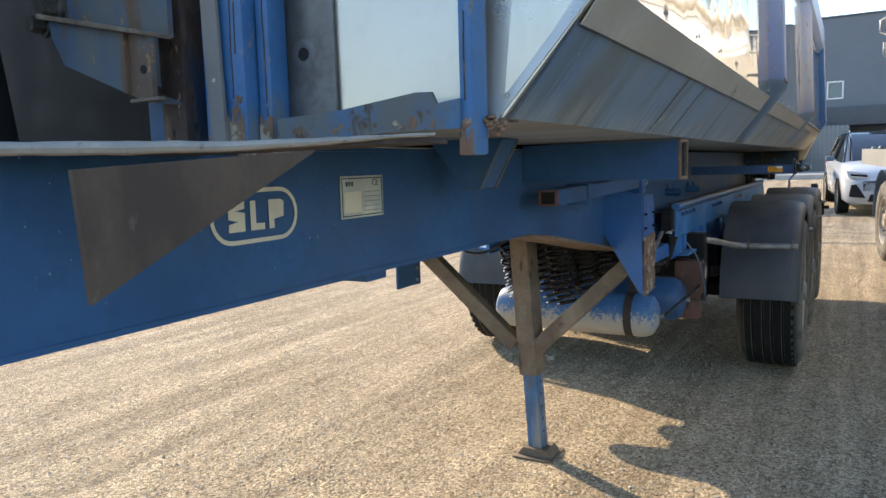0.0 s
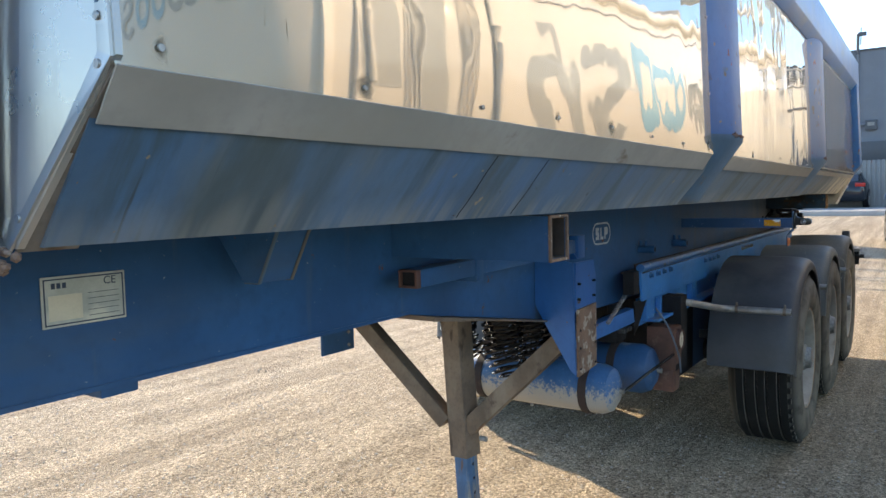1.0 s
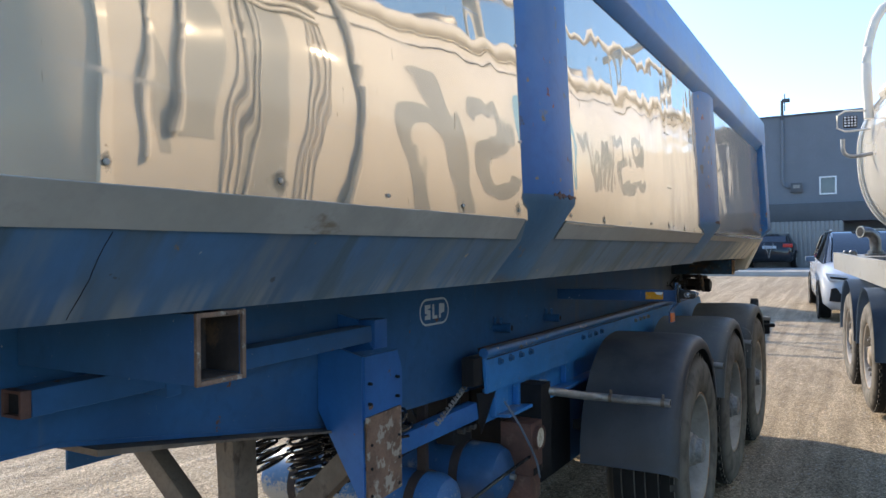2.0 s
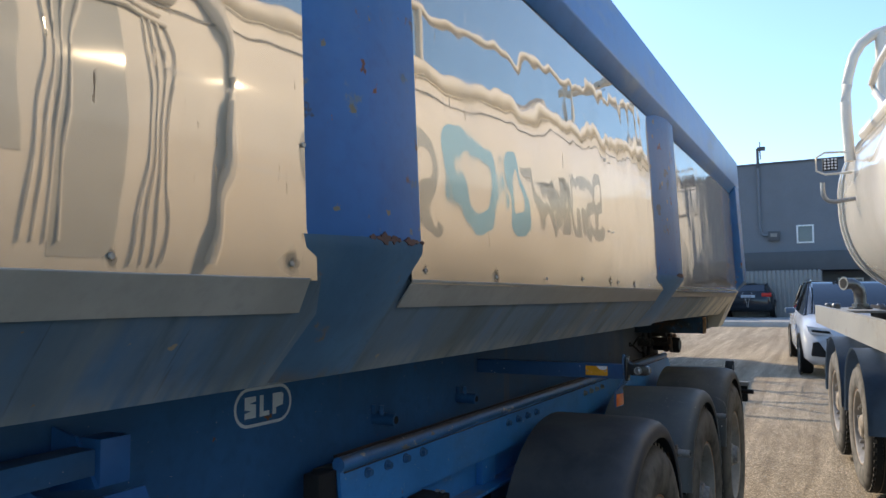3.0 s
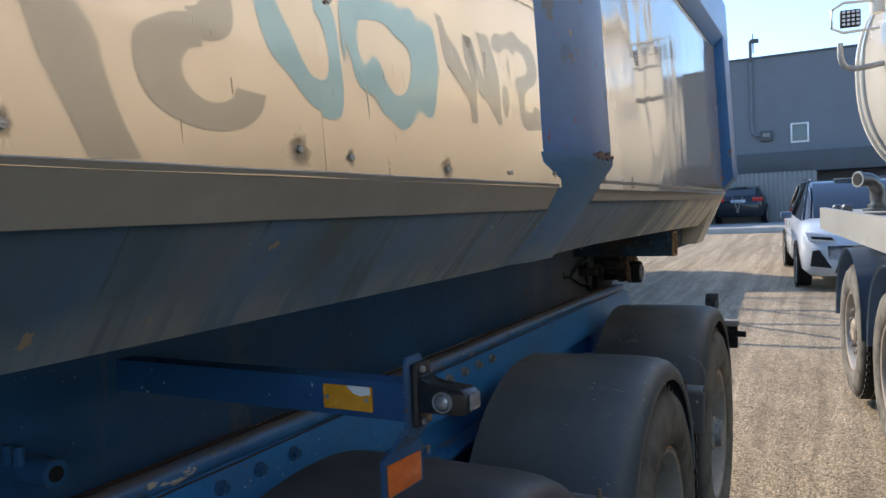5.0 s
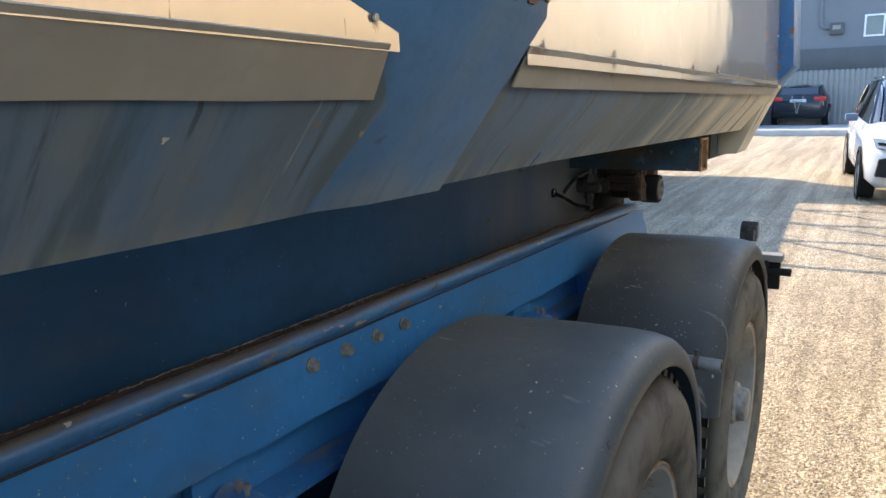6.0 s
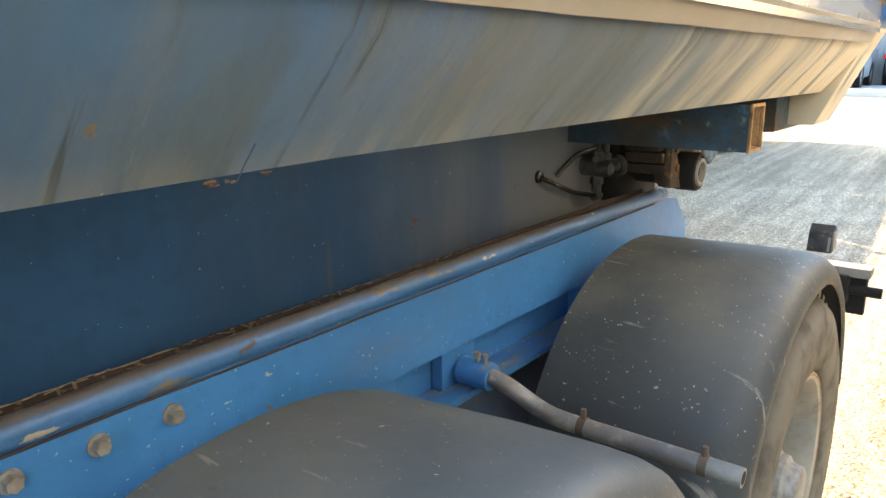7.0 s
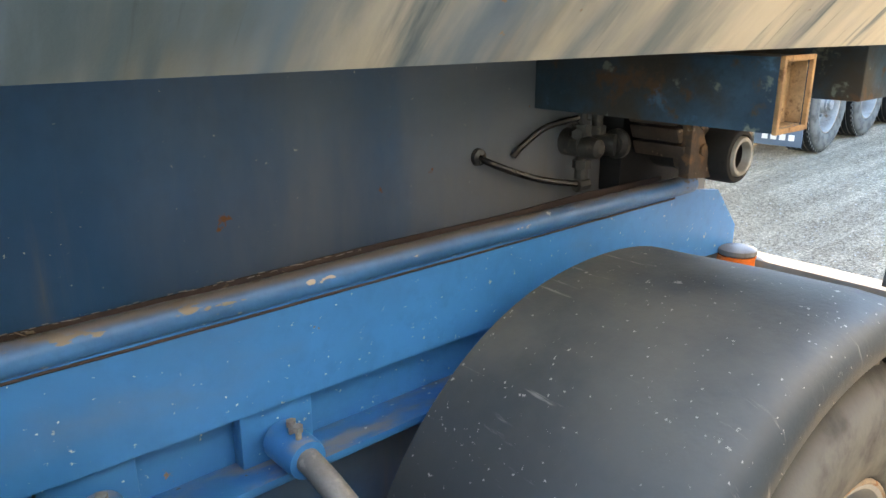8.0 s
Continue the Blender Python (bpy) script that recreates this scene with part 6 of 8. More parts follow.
WHEEL = wheel_meshes()
_bm = B()
lathe(_bm, [(0.264, -0.105), (0.258, -0.085), (0.225, -0.075), (0.150, -0.072), (0.128, -0.068), (0.100, -0.062), (0.092, -0.035), (0.075, -0.022), (0.0, -0.020)], (0, 0, 0), "X", 40)
_fl = B()
lathe(_fl, [(0.286, -0.024), (0.297, -0.0165), (0.3025, -0.020), (0.3025, -0.028), (0.290, -0.030)], (0, 0, 0), "X", 48, True)
FLANGE = mesh_of("rim_flange", _fl, M["rustedge"], 40)
PROUD = mesh_of("disc", _bm, M["rustrim"], 30)


def wheel(parent, m, spin, nuts=10, proud=False):
    tyre, rim, nut, cap, hole = WHEEL
    m = m @ Matrix.Rotation(spin, 4, "X")
    w = part("wheel", rim, None, parent, "dusty silver wheel", m=m)
    part("tyre", tyre, None, w, "worn black truck tyre", m=m)
    part("rim_flange", FLANGE, None, w, "rusty edge of the rim", m=m)
    if proud:
        part("disc", PROUD, None, w, "rusty brown wheel disc", m=m)
    else:
        part("hub_cap", cap, None, w, m=m @ Matrix.Diagonal((0.8, 0.9, 0.9, 1)))
    shift = Matrix.Translation((0.088 if proud else 0.0, 0, 0))
    for k in range(nuts):
        part("wheel_nut", nut, None, w, m=m @ shift @ Matrix.Rotation(2 * math.pi * k / nuts, 4, "X") @ Matrix.Translation((0, 0, 0.1675)))
        part("hand_hole", hole, None, w, m=m @ shift @ Matrix.Rotation(2 * math.pi * (k + 0.5) / nuts, 4, "X") @ Matrix.Translation((0, 0, 0.218)) @ Matrix.Diagonal((1, 1, 0.8, 1)))
    return w


def fender_profile(y, front_low, rear_low):
    af, ar = (0.592 if y < 6.5 else 0.566), 0.562
    zc, b, n = 0.548, (0.558 if 6.5 < y < 8 else 0.567), 2.12
    pts = [(y - af - 0.004, front_low)] if front_low < zc else []
    for i in range(49):
        t = math.pi * (1 - i / 48)
        c, s = math.cos(t), math.sin(t)
        py = y + (af if c < 0 else ar) * math.copysign(abs(c) ** (2 / n), c)
        pz = zc + b * abs(s) ** (2 / n)
        if pz >= (front_low if py < y else rear_low):
            pts.append((py, pz))
    return pts


def mudguard(y, side, front_low, rear_low, skew=0.0):
    def X(v):
        return v if side == 0 else mirror_x(v)
    prof = fender_profile(y, front_low, rear_low)
    # across: inner edge, flat top, rounded outer corner, lip
    across = [(-0.632, 0.0, 1), (-0.60, 0.0, 1), (-0.42, 0.003, 1), (-0.285, 0.002, 1), (-0.235, -0.002, 1), (-0.205, -0.010, 1), (-0.186, -0.026, 1), (-0.178, -0.046, 1), (-0.176, -0.070, 1)]
    bm = B()
    c = Vector((y, 0.5))
    rows, back = [], []
    m = len(prof)
    for i, (py, pz) in enumerate(prof):
        a, b = prof[max(i - 1, 0)], prof[min(i + 1, m - 1)]
        d = Vector((b[0] - a[0], b[1] - a[1])).normalized()
        nrm = Vector((-d.y, d.x))
        if nrm.dot(Vector((py, pz)) - c) < 0:
            nrm = -nrm
        wob = 0.0035 * noise.noise((py * 5, pz * 5, y))
        row, bk = [], []
        for x, off, _ in across:
            p = Vector((py, pz)) + nrm * (off + wob * (1 + 0.5 * math.sin(x * 20)))
            p = p - Vector((skew * (-0.176 - x) / 0.456, 0))
            row.append(bm.verts.new((X(x), p.x, p.y)))
            q = p - nrm * 0.006
            bk.append(bm.verts.new((X(x - (0.006 if x > -0.19 else 0.0)), q.x, q.y)))
        rows.append(row)
        back.append(bk)
    k = len(across)
    for r, s, rb, sb in zip(rows, rows[1:], back, back[1:]):
        for j in range(k - 1):
            bm.faces.new((r[j], r[j + 1], s[j + 1], s[j]))
            bm.faces.new((rb[j], sb[j], sb[j + 1], rb[j + 1]))
        bm.faces.new((r[0], s[0], sb[0], rb[0]))
        bm.faces.new((r[-1], rb[-1], sb[-1], s[-1]))
    for r, rb in ((rows[0], back[0]), (rows[-1], back[-1])):
        for j in range(k - 1):
            bm.faces.new((r[j], rb[j], rb[j + 1], r[j + 1]))
    if y < 6.5:
        return part("mudguard", bm, M["fenderclean"], trailer, "dark plastic mudguard with a flat front", smooth=50)
    return part("mudguard", bm, M["fender" if y < 8 else "fenderspeck"], trailer, "dusty black plastic mudguard with mud specks", smooth=50)


def running_gear():
    for i, y in enumerate(AXLES):
        for side in (0, 1):
            m = Matrix.Translation((-0.168, y, HUB)) if side == 0 else Matrix.Translation((mirror_x(-0.168), y, HUB)) @ Matrix.Rotation(math.pi, 4, "Z")
            wheel(trailer, m, 0.3 + 1.1 * i + side)
            mudguard(y, side, 0.54 if i == 0 else 0.66, (0.70, 0.58, 0.60)[i], (0.0, 0.06, 0.05)[i])
        bm = B()
        rod(bm, (mirror_x(-0.5), y, HUB), (-0.5, y, HUB), 0.065, 20)
        part("axle", bm, M["black"], trailer)
        for s in (0, 1):
            bm = B()
            x = -0.66 if s == 0 else mirror_x(-0.66)
            bar(bm, (x, y - 0.5, 0.70), (x, y + 0.08, 0.60), 0.08, 0.05)
            rod(bm, (x, y + 0.22, 0.55), (x, y + 0.22, 0.85), 0.11, 20)
            part("suspension_arm", bm, M["black"], trailer)
    # mudguard stays: bent galvanised pipes in blue clamps
    for y, yi, zi, zo, xo in ((5.350, 5.10, 0.935, 0.878, -0.188), (6.40, 6.317, 0.92, 0.872, -0.30), (6.60, 6.572, 0.925, 0.872, -0.158), (7.60, 7.550, 0.925, 0.86, -0.30), (7.825, 7.810, 0.926, 0.872, -0.152)):
        bm = B()
        off = y - yi
        tube(bm, smooth_path([(-0.70, yi, zi), (-0.66, yi, zi), (-0.615, yi + off * 0.25, zi - 0.015), (-0.56, yi + off * 0.75, zo + 0.012), (-0.50, y, zo), (-0.35, y, zo), (xo, y, zo)], 5), 0.0185, 14)
        pipe = part("mudguard_stay", bm, M["zinc"], trailer, "bent galvanised pipe stay")
        bm = B()
        rod(bm, (xo, y, zo), (xo + 0.0008, y, zo), 0.0125, 12)
        part("pipe_bore", bm, M["black"], pipe)
        bm = B()
        lathe(bm, [(0.019, -0.745), (0.031, -0.745), (0.031, -0.676), (0.029, -0.668), (0.019, -0.668)], (0, yi, zi), "X", 20, True)
        part("clamp_socket", bm, M["rail"], pipe, "blue clamp socket")
        for dx in (-0.716, -0.696):
            bm = B()
            rod(bm, (dx + 0.012, yi - 0.004, zi + 0.028), (dx + 0.012, yi - 0.004, zi + 0.044), 0.0048, 8)
            rod(bm, (dx + 0.012, yi - 0.004, zi + 0.042), (dx + 0.012, yi - 0.004, zi + 0.051), 0.0078, 6)
            part("clamp_bolt", bm, M["bolt"], pipe)
        for dx in (-0.46, -0.22):
            bm = B()
            lathe(bm, [(0.0168, dx - 0.008), (0.020, dx - 0.008), (0.020, dx + 0.008), (0.0168, dx + 0.008)], (0, y, zo), "X", 16, True)
            rod(bm, (dx, y, zo + 0.015), (dx, y, zo + 0.038), 0.006, 6)
            part("pipe_clip", bm, M["brown"], pipe)


running_gear()


def marker_arm():
    y = 5.815
    m = Matrix.Translation((-0.033, -0.047, 0))
    bm = B()
    prism(bm, [(y - 0.004, 1.305), (y + 0.036, 1.355), (y + 0.036, 1.361), (y - 0.004, 1.361)], 0, WEB + 0.033, -0.218)
    arm = part("marker_arm", bm, M["armblue"], trailer, "blue cross arm with chipped paint", m=m)
    bm = B()
    box(bm, (-0.366, y - 0.009, 1.315), (-0.278, y - 0.0042, 1.352), 0.001)
    part("amber_reflector", bm, M["amber"], arm, "cracked amber reflector", m=m)
    for x in (-0.358, -0.286):
        bm = B()
        rod(bm, (x, y - 0.0105, 1.333), (x, y - 0.0085, 1.333), 0.0035, 10)
        part("reflector_screw", bm, M["bolt"], arm, m=m)
    bm = B()
    prism(bm, [(-0.322, 1.3525), (-0.280, 1.3525), (-0.280, 1.341), (-0.296, 1.338), (-0.309, 1.341)], 1, y - 0.0098, y - 0.0086)
    part("broken_patch", bm, M["framewhite"], arm, "pale patch where the reflector is broken", m=m)
    # upright end plate with its lower tab swept forwards
    bm = B()
    prism(bm, [(5.798, 1.286), (5.800, 1.392), (5.806, 1.400), (5.840, 1.400), (5.848, 1.392), (5.852, 1.286)], 0, -0.2175, -0.2125)
    prism(bm, [(-0.2175, 1.300), (-0.2125, 1.292), (-0.237, 1.262), (-0.242, 1.262)], 1, 5.790, 5.860)
    prism(bm, [(5.852, 1.264), (5.878, 1.258), (5.878, 1.196), (5.768, 1.200), (5.768, 1.258), (5.792, 1.264)], 0, -0.242, -0.237)
    plate = part("arm_end_plate", bm, M["beam"], arm, m=m)
    bm = B()
    prism(bm, [(5.776, 1.204), (5.866, 1.201), (5.867, 1.245), (5.776, 1.250)], 0, -0.2368, -0.2325, 0.0008)
    part("orange_reflector", bm, M["orange"], plate, "orange plastic side reflector", m=m)
    ml = m @ Matrix.Translation((0.0245, 0, 0))
    # rubber side lamp standing out from the plate
    bm = B()
    box(bm, (-0.2365, 5.808, 1.298), (-0.224, 5.852, 1.392), 0.006)
    prism(bm, [(-0.226, 1.320), (-0.156, 1.321), (-0.146, 1.328), (-0.146, 1.352), (-0.156, 1.359), (-0.205, 1.363), (-0.226, 1.374)], 1, 5.810, 5.850, 0.005)
    lamp = part("side_lamp", bm, M["hose"], arm, "black rubber side marker lamp", m=ml)
    bm = B()
    lathe(bm, [(0.0, 5.802), (0.007, 5.8025), (0.0105, 5.8045), (0.0125, 5.811)], (-0.184, 0, 1.340), "Y", 20)
    part("lamp_lens", bm, M["lampglass"], lamp, "clear round lens", m=ml)
    bm = B()
    lathe(bm, [(0.0122, 5.8035), (0.0146, 5.8035), (0.0146, 5.811), (0.0122, 5.811)], (-0.184, 0, 1.340), "Y", 20, True)
    part("lens_ring", bm, M["bolt"], lamp, m=ml)
    bm = B()
    box(bm, (-0.1465, 5.816, 1.329), (-0.142, 5.844, 1.352), 0.002)
    part("side_lens", bm, M["lampglass"], lamp, m=ml)
    for z in (1.382, 1.306):
        bm = B()
        rod(bm, (-0.2245, 5.822, z), (-0.219, 5.822, z), 0.005, 6)
        part("lamp_screw", bm, M["bolt"], lamp, m=ml)


marker_arm()


def rear_end():
    # tipping pivot
    bm = B()
    rod(bm, (mirror_x(-0.66), 8.87, 1.243), (-0.66, 8.87, 1.243), 0.046, 28)
    pivot = part("pivot_tube", bm, M["black"], trailer, "greasy black tipping pivot tube")
    bm = B()
    lathe(bm, [(0.030, -0.69), (0.058, -0.69), (0.060, -0.68), (0.060, -0.625), (0.056, -0.618), (0.047, -0.616), (0.046, -0.628), (0.030, -0.630)], (0, 8.87, 1.243), "X", 32, True)
    part("pivot_bush", bm, M["black"], pivot, "worn rubber pivot bush")
    bm = B()
    lathe(bm, [(0.031, -0.70), (0.044, -0.70), (0.044, -0.616), (0.041, -0.611), (0.034, -0.611), (0.031, -0.616)], (0, 8.87, 1.243), "X", 28, True)
    part("pivot_sleeve", bm, M["zinc"], pivot)
    bm = B()
    prism(bm, [(8.78, 1.29), (8.80, 1.215), (8.84, 1.19), (8.96, 1.22), (8.97, 1.30), (8.90, 1.34), (8.80, 1.34)], 0, -0.70, -0.735, 0.004)
    prism(bm, [(8.74, 1.205), (8.83, 1.195), (8.83, 1.225), (8.76, 1.34), (8.74, 1.34)], 0, -0.66, -0.685, 0.004)
    part("pivot_clamp", bm, M["darkrust"], pivot, "rusty pivot clamp")
    for k in range(3):
        bm = B()
        prism(bm, [(8.70 + 0.015 * k, 1.345 - 0.036 * k), (8.84, 1.340 - 0.036 * k), (8.85, 1.318 - 0.036 * k), (8.715 + 0.015 * k, 1.314 - 0.036 * k)], 0, -0.80, -0.690 + 0.008 * k, 0.004)
        part("clamp_plate", bm, M["darkrust"], pivot)
    for y, z in ((8.775, 1.318), (8.785, 1.262)):
        bm = B()
        rod(bm, (-0.70, y, z), (-0.655, y, z), 0.013, 6)
        part("clamp_nut", bm, M["darkrust"], pivot)
    bm = B()
    prism(bm, [(8.95, 1.215), (9.01, 1.245), (9.01, 1.31), (8.965, 1.33), (8.93, 1.29)], 0, -0.72, -0.665, 0.004)
    part("rear_clamp", bm, M["flake"], pivot, "flaking rusty rear clamp")
    bm = B()
    box(bm, (WEB, 8.72, 1.15), (WEB + 0.06, 9.02, 1.36), 0.006)
    part("pivot_block", bm, M["black"], pivot)
    # levelling valve and its hoses on the web
    bm = B()
    rod(bm, (WEB, 8.60, 1.275), (WEB + 0.05, 8.60, 1.275), 0.030, 14)
    rod(bm, (WEB + 0.045, 8.60, 1.20), (WEB + 0.045, 8.60, 1.325), 0.015, 10)
    rod(bm, (WEB + 0.02, 8.63, 1.27), (WEB + 0.085, 8.66, 1.27), 0.024, 14)
    rod(bm, (WEB + 0.045, 8.585, 1.185), (WEB + 0.045, 8.62, 1.185), 0.014, 8)
    rod(bm, (WEB + 0.04, 8.575, 1.30), (WEB + 0.06, 8.56, 1.30), 0.012, 6)
    valve = part("air_valve", bm, M["valve"], trailer, "grimy air valve")
    for y, x, z0, z1, rr, k in ((8.595, 0.045, 1.300, 1.316, 0.020, 6), (8.595, 0.045, 1.320, 1.350, 0.012, 10), (8.640, 0.050, 1.292, 1.310, 0.019, 6), (8.640, 0.050, 1.310, 1.352, 0.012, 10),
                                (8.600, 0.045, 1.222, 1.240, 0.020, 6), (8.600, 0.045, 1.205, 1.222, 0.013, 10)):
        bm = B()
        rod(bm, (WEB + x, y, z0), (WEB + x, y, z1), rr, k)
        part("union_nut", bm, M["valve"], valve)
    bm = B()
    lathe(bm, [(0.0, 8.672), (0.014, 8.672), (0.017, 8.676), (0.024, 8.676), (0.033, 8.684), (0.033, 8.694), (0.026, 8.70), (0.0, 8.70)], (WEB + 0.068, 0, 1.268), "Y", 22)
    part("valve_cap", bm, M["valve"], valve, "round dusty valve cap")
    bm = B()
    lathe(bm, [(0.0, WEB + 0.095), (0.010, WEB + 0.095), (0.020, WEB + 0.088), (0.024, WEB + 0.06), (0.024, WEB + 0.04)], (0, 8.60, 1.268), "X", 18)
    part("valve_cover", bm, M["valve"], valve)
    for pts, r in ((((WEB, 8.335, 1.272), (WEB + 0.03, 8.36, 1.255), (WEB + 0.035, 8.47, 1.215), (WEB + 0.045, 8.59, 1.188)), 0.007),
                   (((WEB + 0.004, 8.43, 1.262), (WEB + 0.014, 8.45, 1.285), (WEB + 0.03, 8.50, 1.318), (WEB + 0.045, 8.58, 1.33)), 0.007)):
        bm = B()
        tube(bm, smooth_path(pts), r, 8)
        part("valve_hose", bm, M["hose"], valve)
    bm = B()
    lathe(bm, [(0.006, WEB), (0.018, WEB), (0.016, WEB + 0.008), (0.006, WEB + 0.01)], (0, 8.335, 1.272), "X", 16)
    part("grommet", bm, M["hose"], valve)
    # bumper board, beacon and tail lamps
    bm = B()
    box(bm, (mirror_x(-0.15), 9.08, 0.925), (-0.15, 9.15, 0.955), 0.004)
    board = part("bumper_board", bm, M["plank"], trailer, "scratched pale rear bumper board")
    bm = B()
    box(bm, (mirror_x(-0.16), 9.11, 0.80), (-0.16, 9.145, 0.924), 0.004)
    part("bumper_beam", bm, M["black"], board)
    bm = B()
    lathe(bm, [(0.044, 0.958), (0.048, 0.962), (0.046, 0.972), (0.030, 0.977), (0.0, 0.978)], (-0.700, 9.075, 0.002), "Z", 24)
    part("beacon_cap", bm, M["jointgrey"], board, "grey beacon cap")
    bm = B()
    lathe(bm, [(0.047, 0.84), (0.047, 0.957), (0.0, 0.958)], (-0.700, 9.075, 0.002), "Z", 24)
    part("beacon_lens", bm, M["orange"], board, "orange beacon lens")
    bm = B()
    rod(bm, (-0.775, 9.02, 0.955), (-0.795, 9.03, 0.995), 0.012, 8)
    rod(bm, (-0.770, 9.015, 0.930), (-0.770, 9.015, 0.975), 0.016, 6)
    part("beacon_fitting", bm, M["valve"], board)
    bm = B()
    prism(bm, [(8.765, 1.065), (8.80, 1.060), (8.825, 1.128), (8.80, 1.138), (8.775, 1.118)], 0, -0.275, -0.215, 0.003)
    lamp = part("mudguard_lamp", bm, M["valve"], trailer, "tilted marker lamp on the mudguard")
    bm = B()
    prism(bm, [(8.768, 1.068), (8.778, 1.116), (8.775, 1.117), (8.765, 1.069)], 0, -0.225, -0.218)
    box(bm, (-0.215, 8.772, 1.072), (-0.211, 8.81, 1.122), 0.001)
    part("lamp_lens", bm, M["plank"], lamp)
    bm = B()
    rod(bm, (-0.22, 9.10, 0.882), (-0.115, 9.10, 0.882), 0.017, 12)
    box(bm, (-0.235, 9.06, 0.84), (-0.205, 9.12, 0.93), 0.004)
    part("side_marker", bm, M["black"], trailer, "stub marker lamp behind the mudguard")


rear_end()


# ---- the tanker trailer beside it ----
def tanker():
    yaw = 7.0
    m = Matrix.Translation((1.83, 9.95, 0.04)) @ Matrix.Rotation(radians(yaw), 4, "Z") @ Matrix.Rotation(radians(1.0), 4, "X")
    t = thing("tank_trailer", m, "cream white tank trailer with grey and blue lettering", "trailer")
    r, cz, y0, y1 = 0.97, 2.66, -5.95, 2.65
    low, full = 1.10, 2.5       # depth and fullness of the lower half

    def half(z):
        """Half width of the tank at the height z over its middle."""
        return math.sqrt(max(0.0, r * r - z * z)) if z >= 0 else r * max(0.0, 1 - (min(-z, low) / low) ** full) ** (1 / full)

    def ring_at(bm, y, k, grow=0.0, n=144):
        out = []
        for i in range(n):
            a = 2 * math.pi * i / n
            c, q = math.cos(a), math.sin(a)
            if q < 0:
                c, q = math.copysign(abs(c) ** (2 / full), c), -abs(q) ** (2 / full)
            out.append(bm.verts.new(((r * k + grow) * c, y, cz + ((r if q >= 0 else low) * k + grow) * q)))
        return out

    def skin(bm, rings):
        for u, v in zip(rings, rings[1:]):
            for i in range(len(u)):
                bm.faces.new((u[i], u[(i + 1) % len(u)], v[(i + 1) % len(u)], v[i]))

    bm = B()
    cap = [(0.02, 0.36), (0.36, 0.335), (0.64, 0.27), (0.845, 0.16), (0.96, 0.06), (1.0, 0.0)]
    rings = [ring_at(bm, y0 - h, k) for k, h in cap] + [ring_at(bm, y0 + d, 1.0) for d in (2, 4, 6)] + [ring_at(bm, y1 + h, k) for k, h in reversed(cap)]
    skin(bm, rings)
    bm.faces.new(rings[0])
    bm.faces.new(rings[-1])
    tank = part("tank", bm, M["tankwhite"], t, "cream white cylindrical tank", m=m, smooth=40)
    for y in (y0 + 0.02, y1 - 0.25, y1 + 0.02):
        bm = B()
        rings = [ring_at(bm, y + d, 1.0, g, 72) for d, g in ((-0.035, -0.002), (-0.03, 0.022), (0.03, 0.022), (0.035, -0.002), (-0.035, -0.002))]
        skin(bm, rings)
        part("tank_ring", bm, M["tankgrey" if y0 + 1 < y < y1 else "tankwhite"], tank, m=m)

    def patch(bm, f, nu=10, nv=10):
        """f(u, v) gives the length along the tank and the height angle in degrees; painted film on the side."""
        vs = []
        for i in range(nu + 1):
            row = []
            for j in range(nv + 1):
                s, a = f(i / nu, j / nv)
                s += 0.007 * (-13 - a)
                z = r * math.sin(radians(a))
                row.append(bm.verts.new((-half(z) - 0.002, s, cz + z)))
            vs.append(row)
        for u, v in zip(vs, vs[1:]):
            for j in range(nv):
                bm.faces.new((u[j], u[j + 1], v[j + 1], v[j]))

    def arc(bm, s, w, a0, h, t0, t1, thick):
        def f(u, v):
            t = radians(t0 + (t1 - t0) * u)
            k = 1 - thick * v
            return s + w / 2 * k * math.cos(t), a0 + h / 2 * k * math.sin(t)
        patch(bm, f, 40, 5)

    def stroke(bm, p, q, w):
        def f(u, v):
            return p[0] + (q[0] - p[0]) * u + w * (v - 0.5), p[1] + (q[1] - p[1]) * u
        patch(bm, f, 32, 2)

    def mark(mat, label, *shapes):
        bm = B()
        for s in shapes:
            s(bm)
        part("tank_lettering", bm, M[mat], tank, label, m=m)

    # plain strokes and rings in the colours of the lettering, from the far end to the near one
    def bend(s, w, a0, h):
        return (lambda b: arc(b, s, w, a0 + h * 0.215, h * 0.57, 165, -90, 0.60), lambda b: arc(b, s, w, a0 - h * 0.215, h * 0.57, 90, 345, 0.60))
    mark("tankgrey", "grey curved lettering stroke", *bend(-0.50, 0.56, -11, 36))
    mark("tankgrey", "grey zigzag lettering stroke", lambda b: stroke(b, (-0.84, 4), (-0.93, -28), 0.12), lambda b: stroke(b, (-0.93, -28), (-1.09, 0), 0.12),
         lambda b: stroke(b, (-1.09, 0), (-1.20, -28), 0.13), lambda b: stroke(b, (-1.20, -28), (-1.42, 4), 0.13))
    mark("tankblue", "light blue lettering ring", lambda b: arc(b, -1.78, 0.46, -10, 38, 0, 360, 0.46))
    mark("tankblue", "light blue lettering ring", lambda b: arc(b, -2.345, 0.62, -7, 45, 0, 360, 0.45))
    mark("tankgrey", "grey curved lettering stroke", *bend(-3.02, 0.54, -13, 44))
    mark("tankgrey", "grey arched lettering stroke", lambda b: stroke(b, (-3.97, -16), (-3.98, -42), 0.18), lambda b: arc(b, -3.77, 0.58, -16, 34, 0, 180, 0.5), lambda b: stroke(b, (-3.57, 15), (-3.49, -42), 0.19))
    mark("tankgrey", "grey upright lettering stroke", lambda b: stroke(b, (-4.75, 40), (-5.33, -42), 0.26))
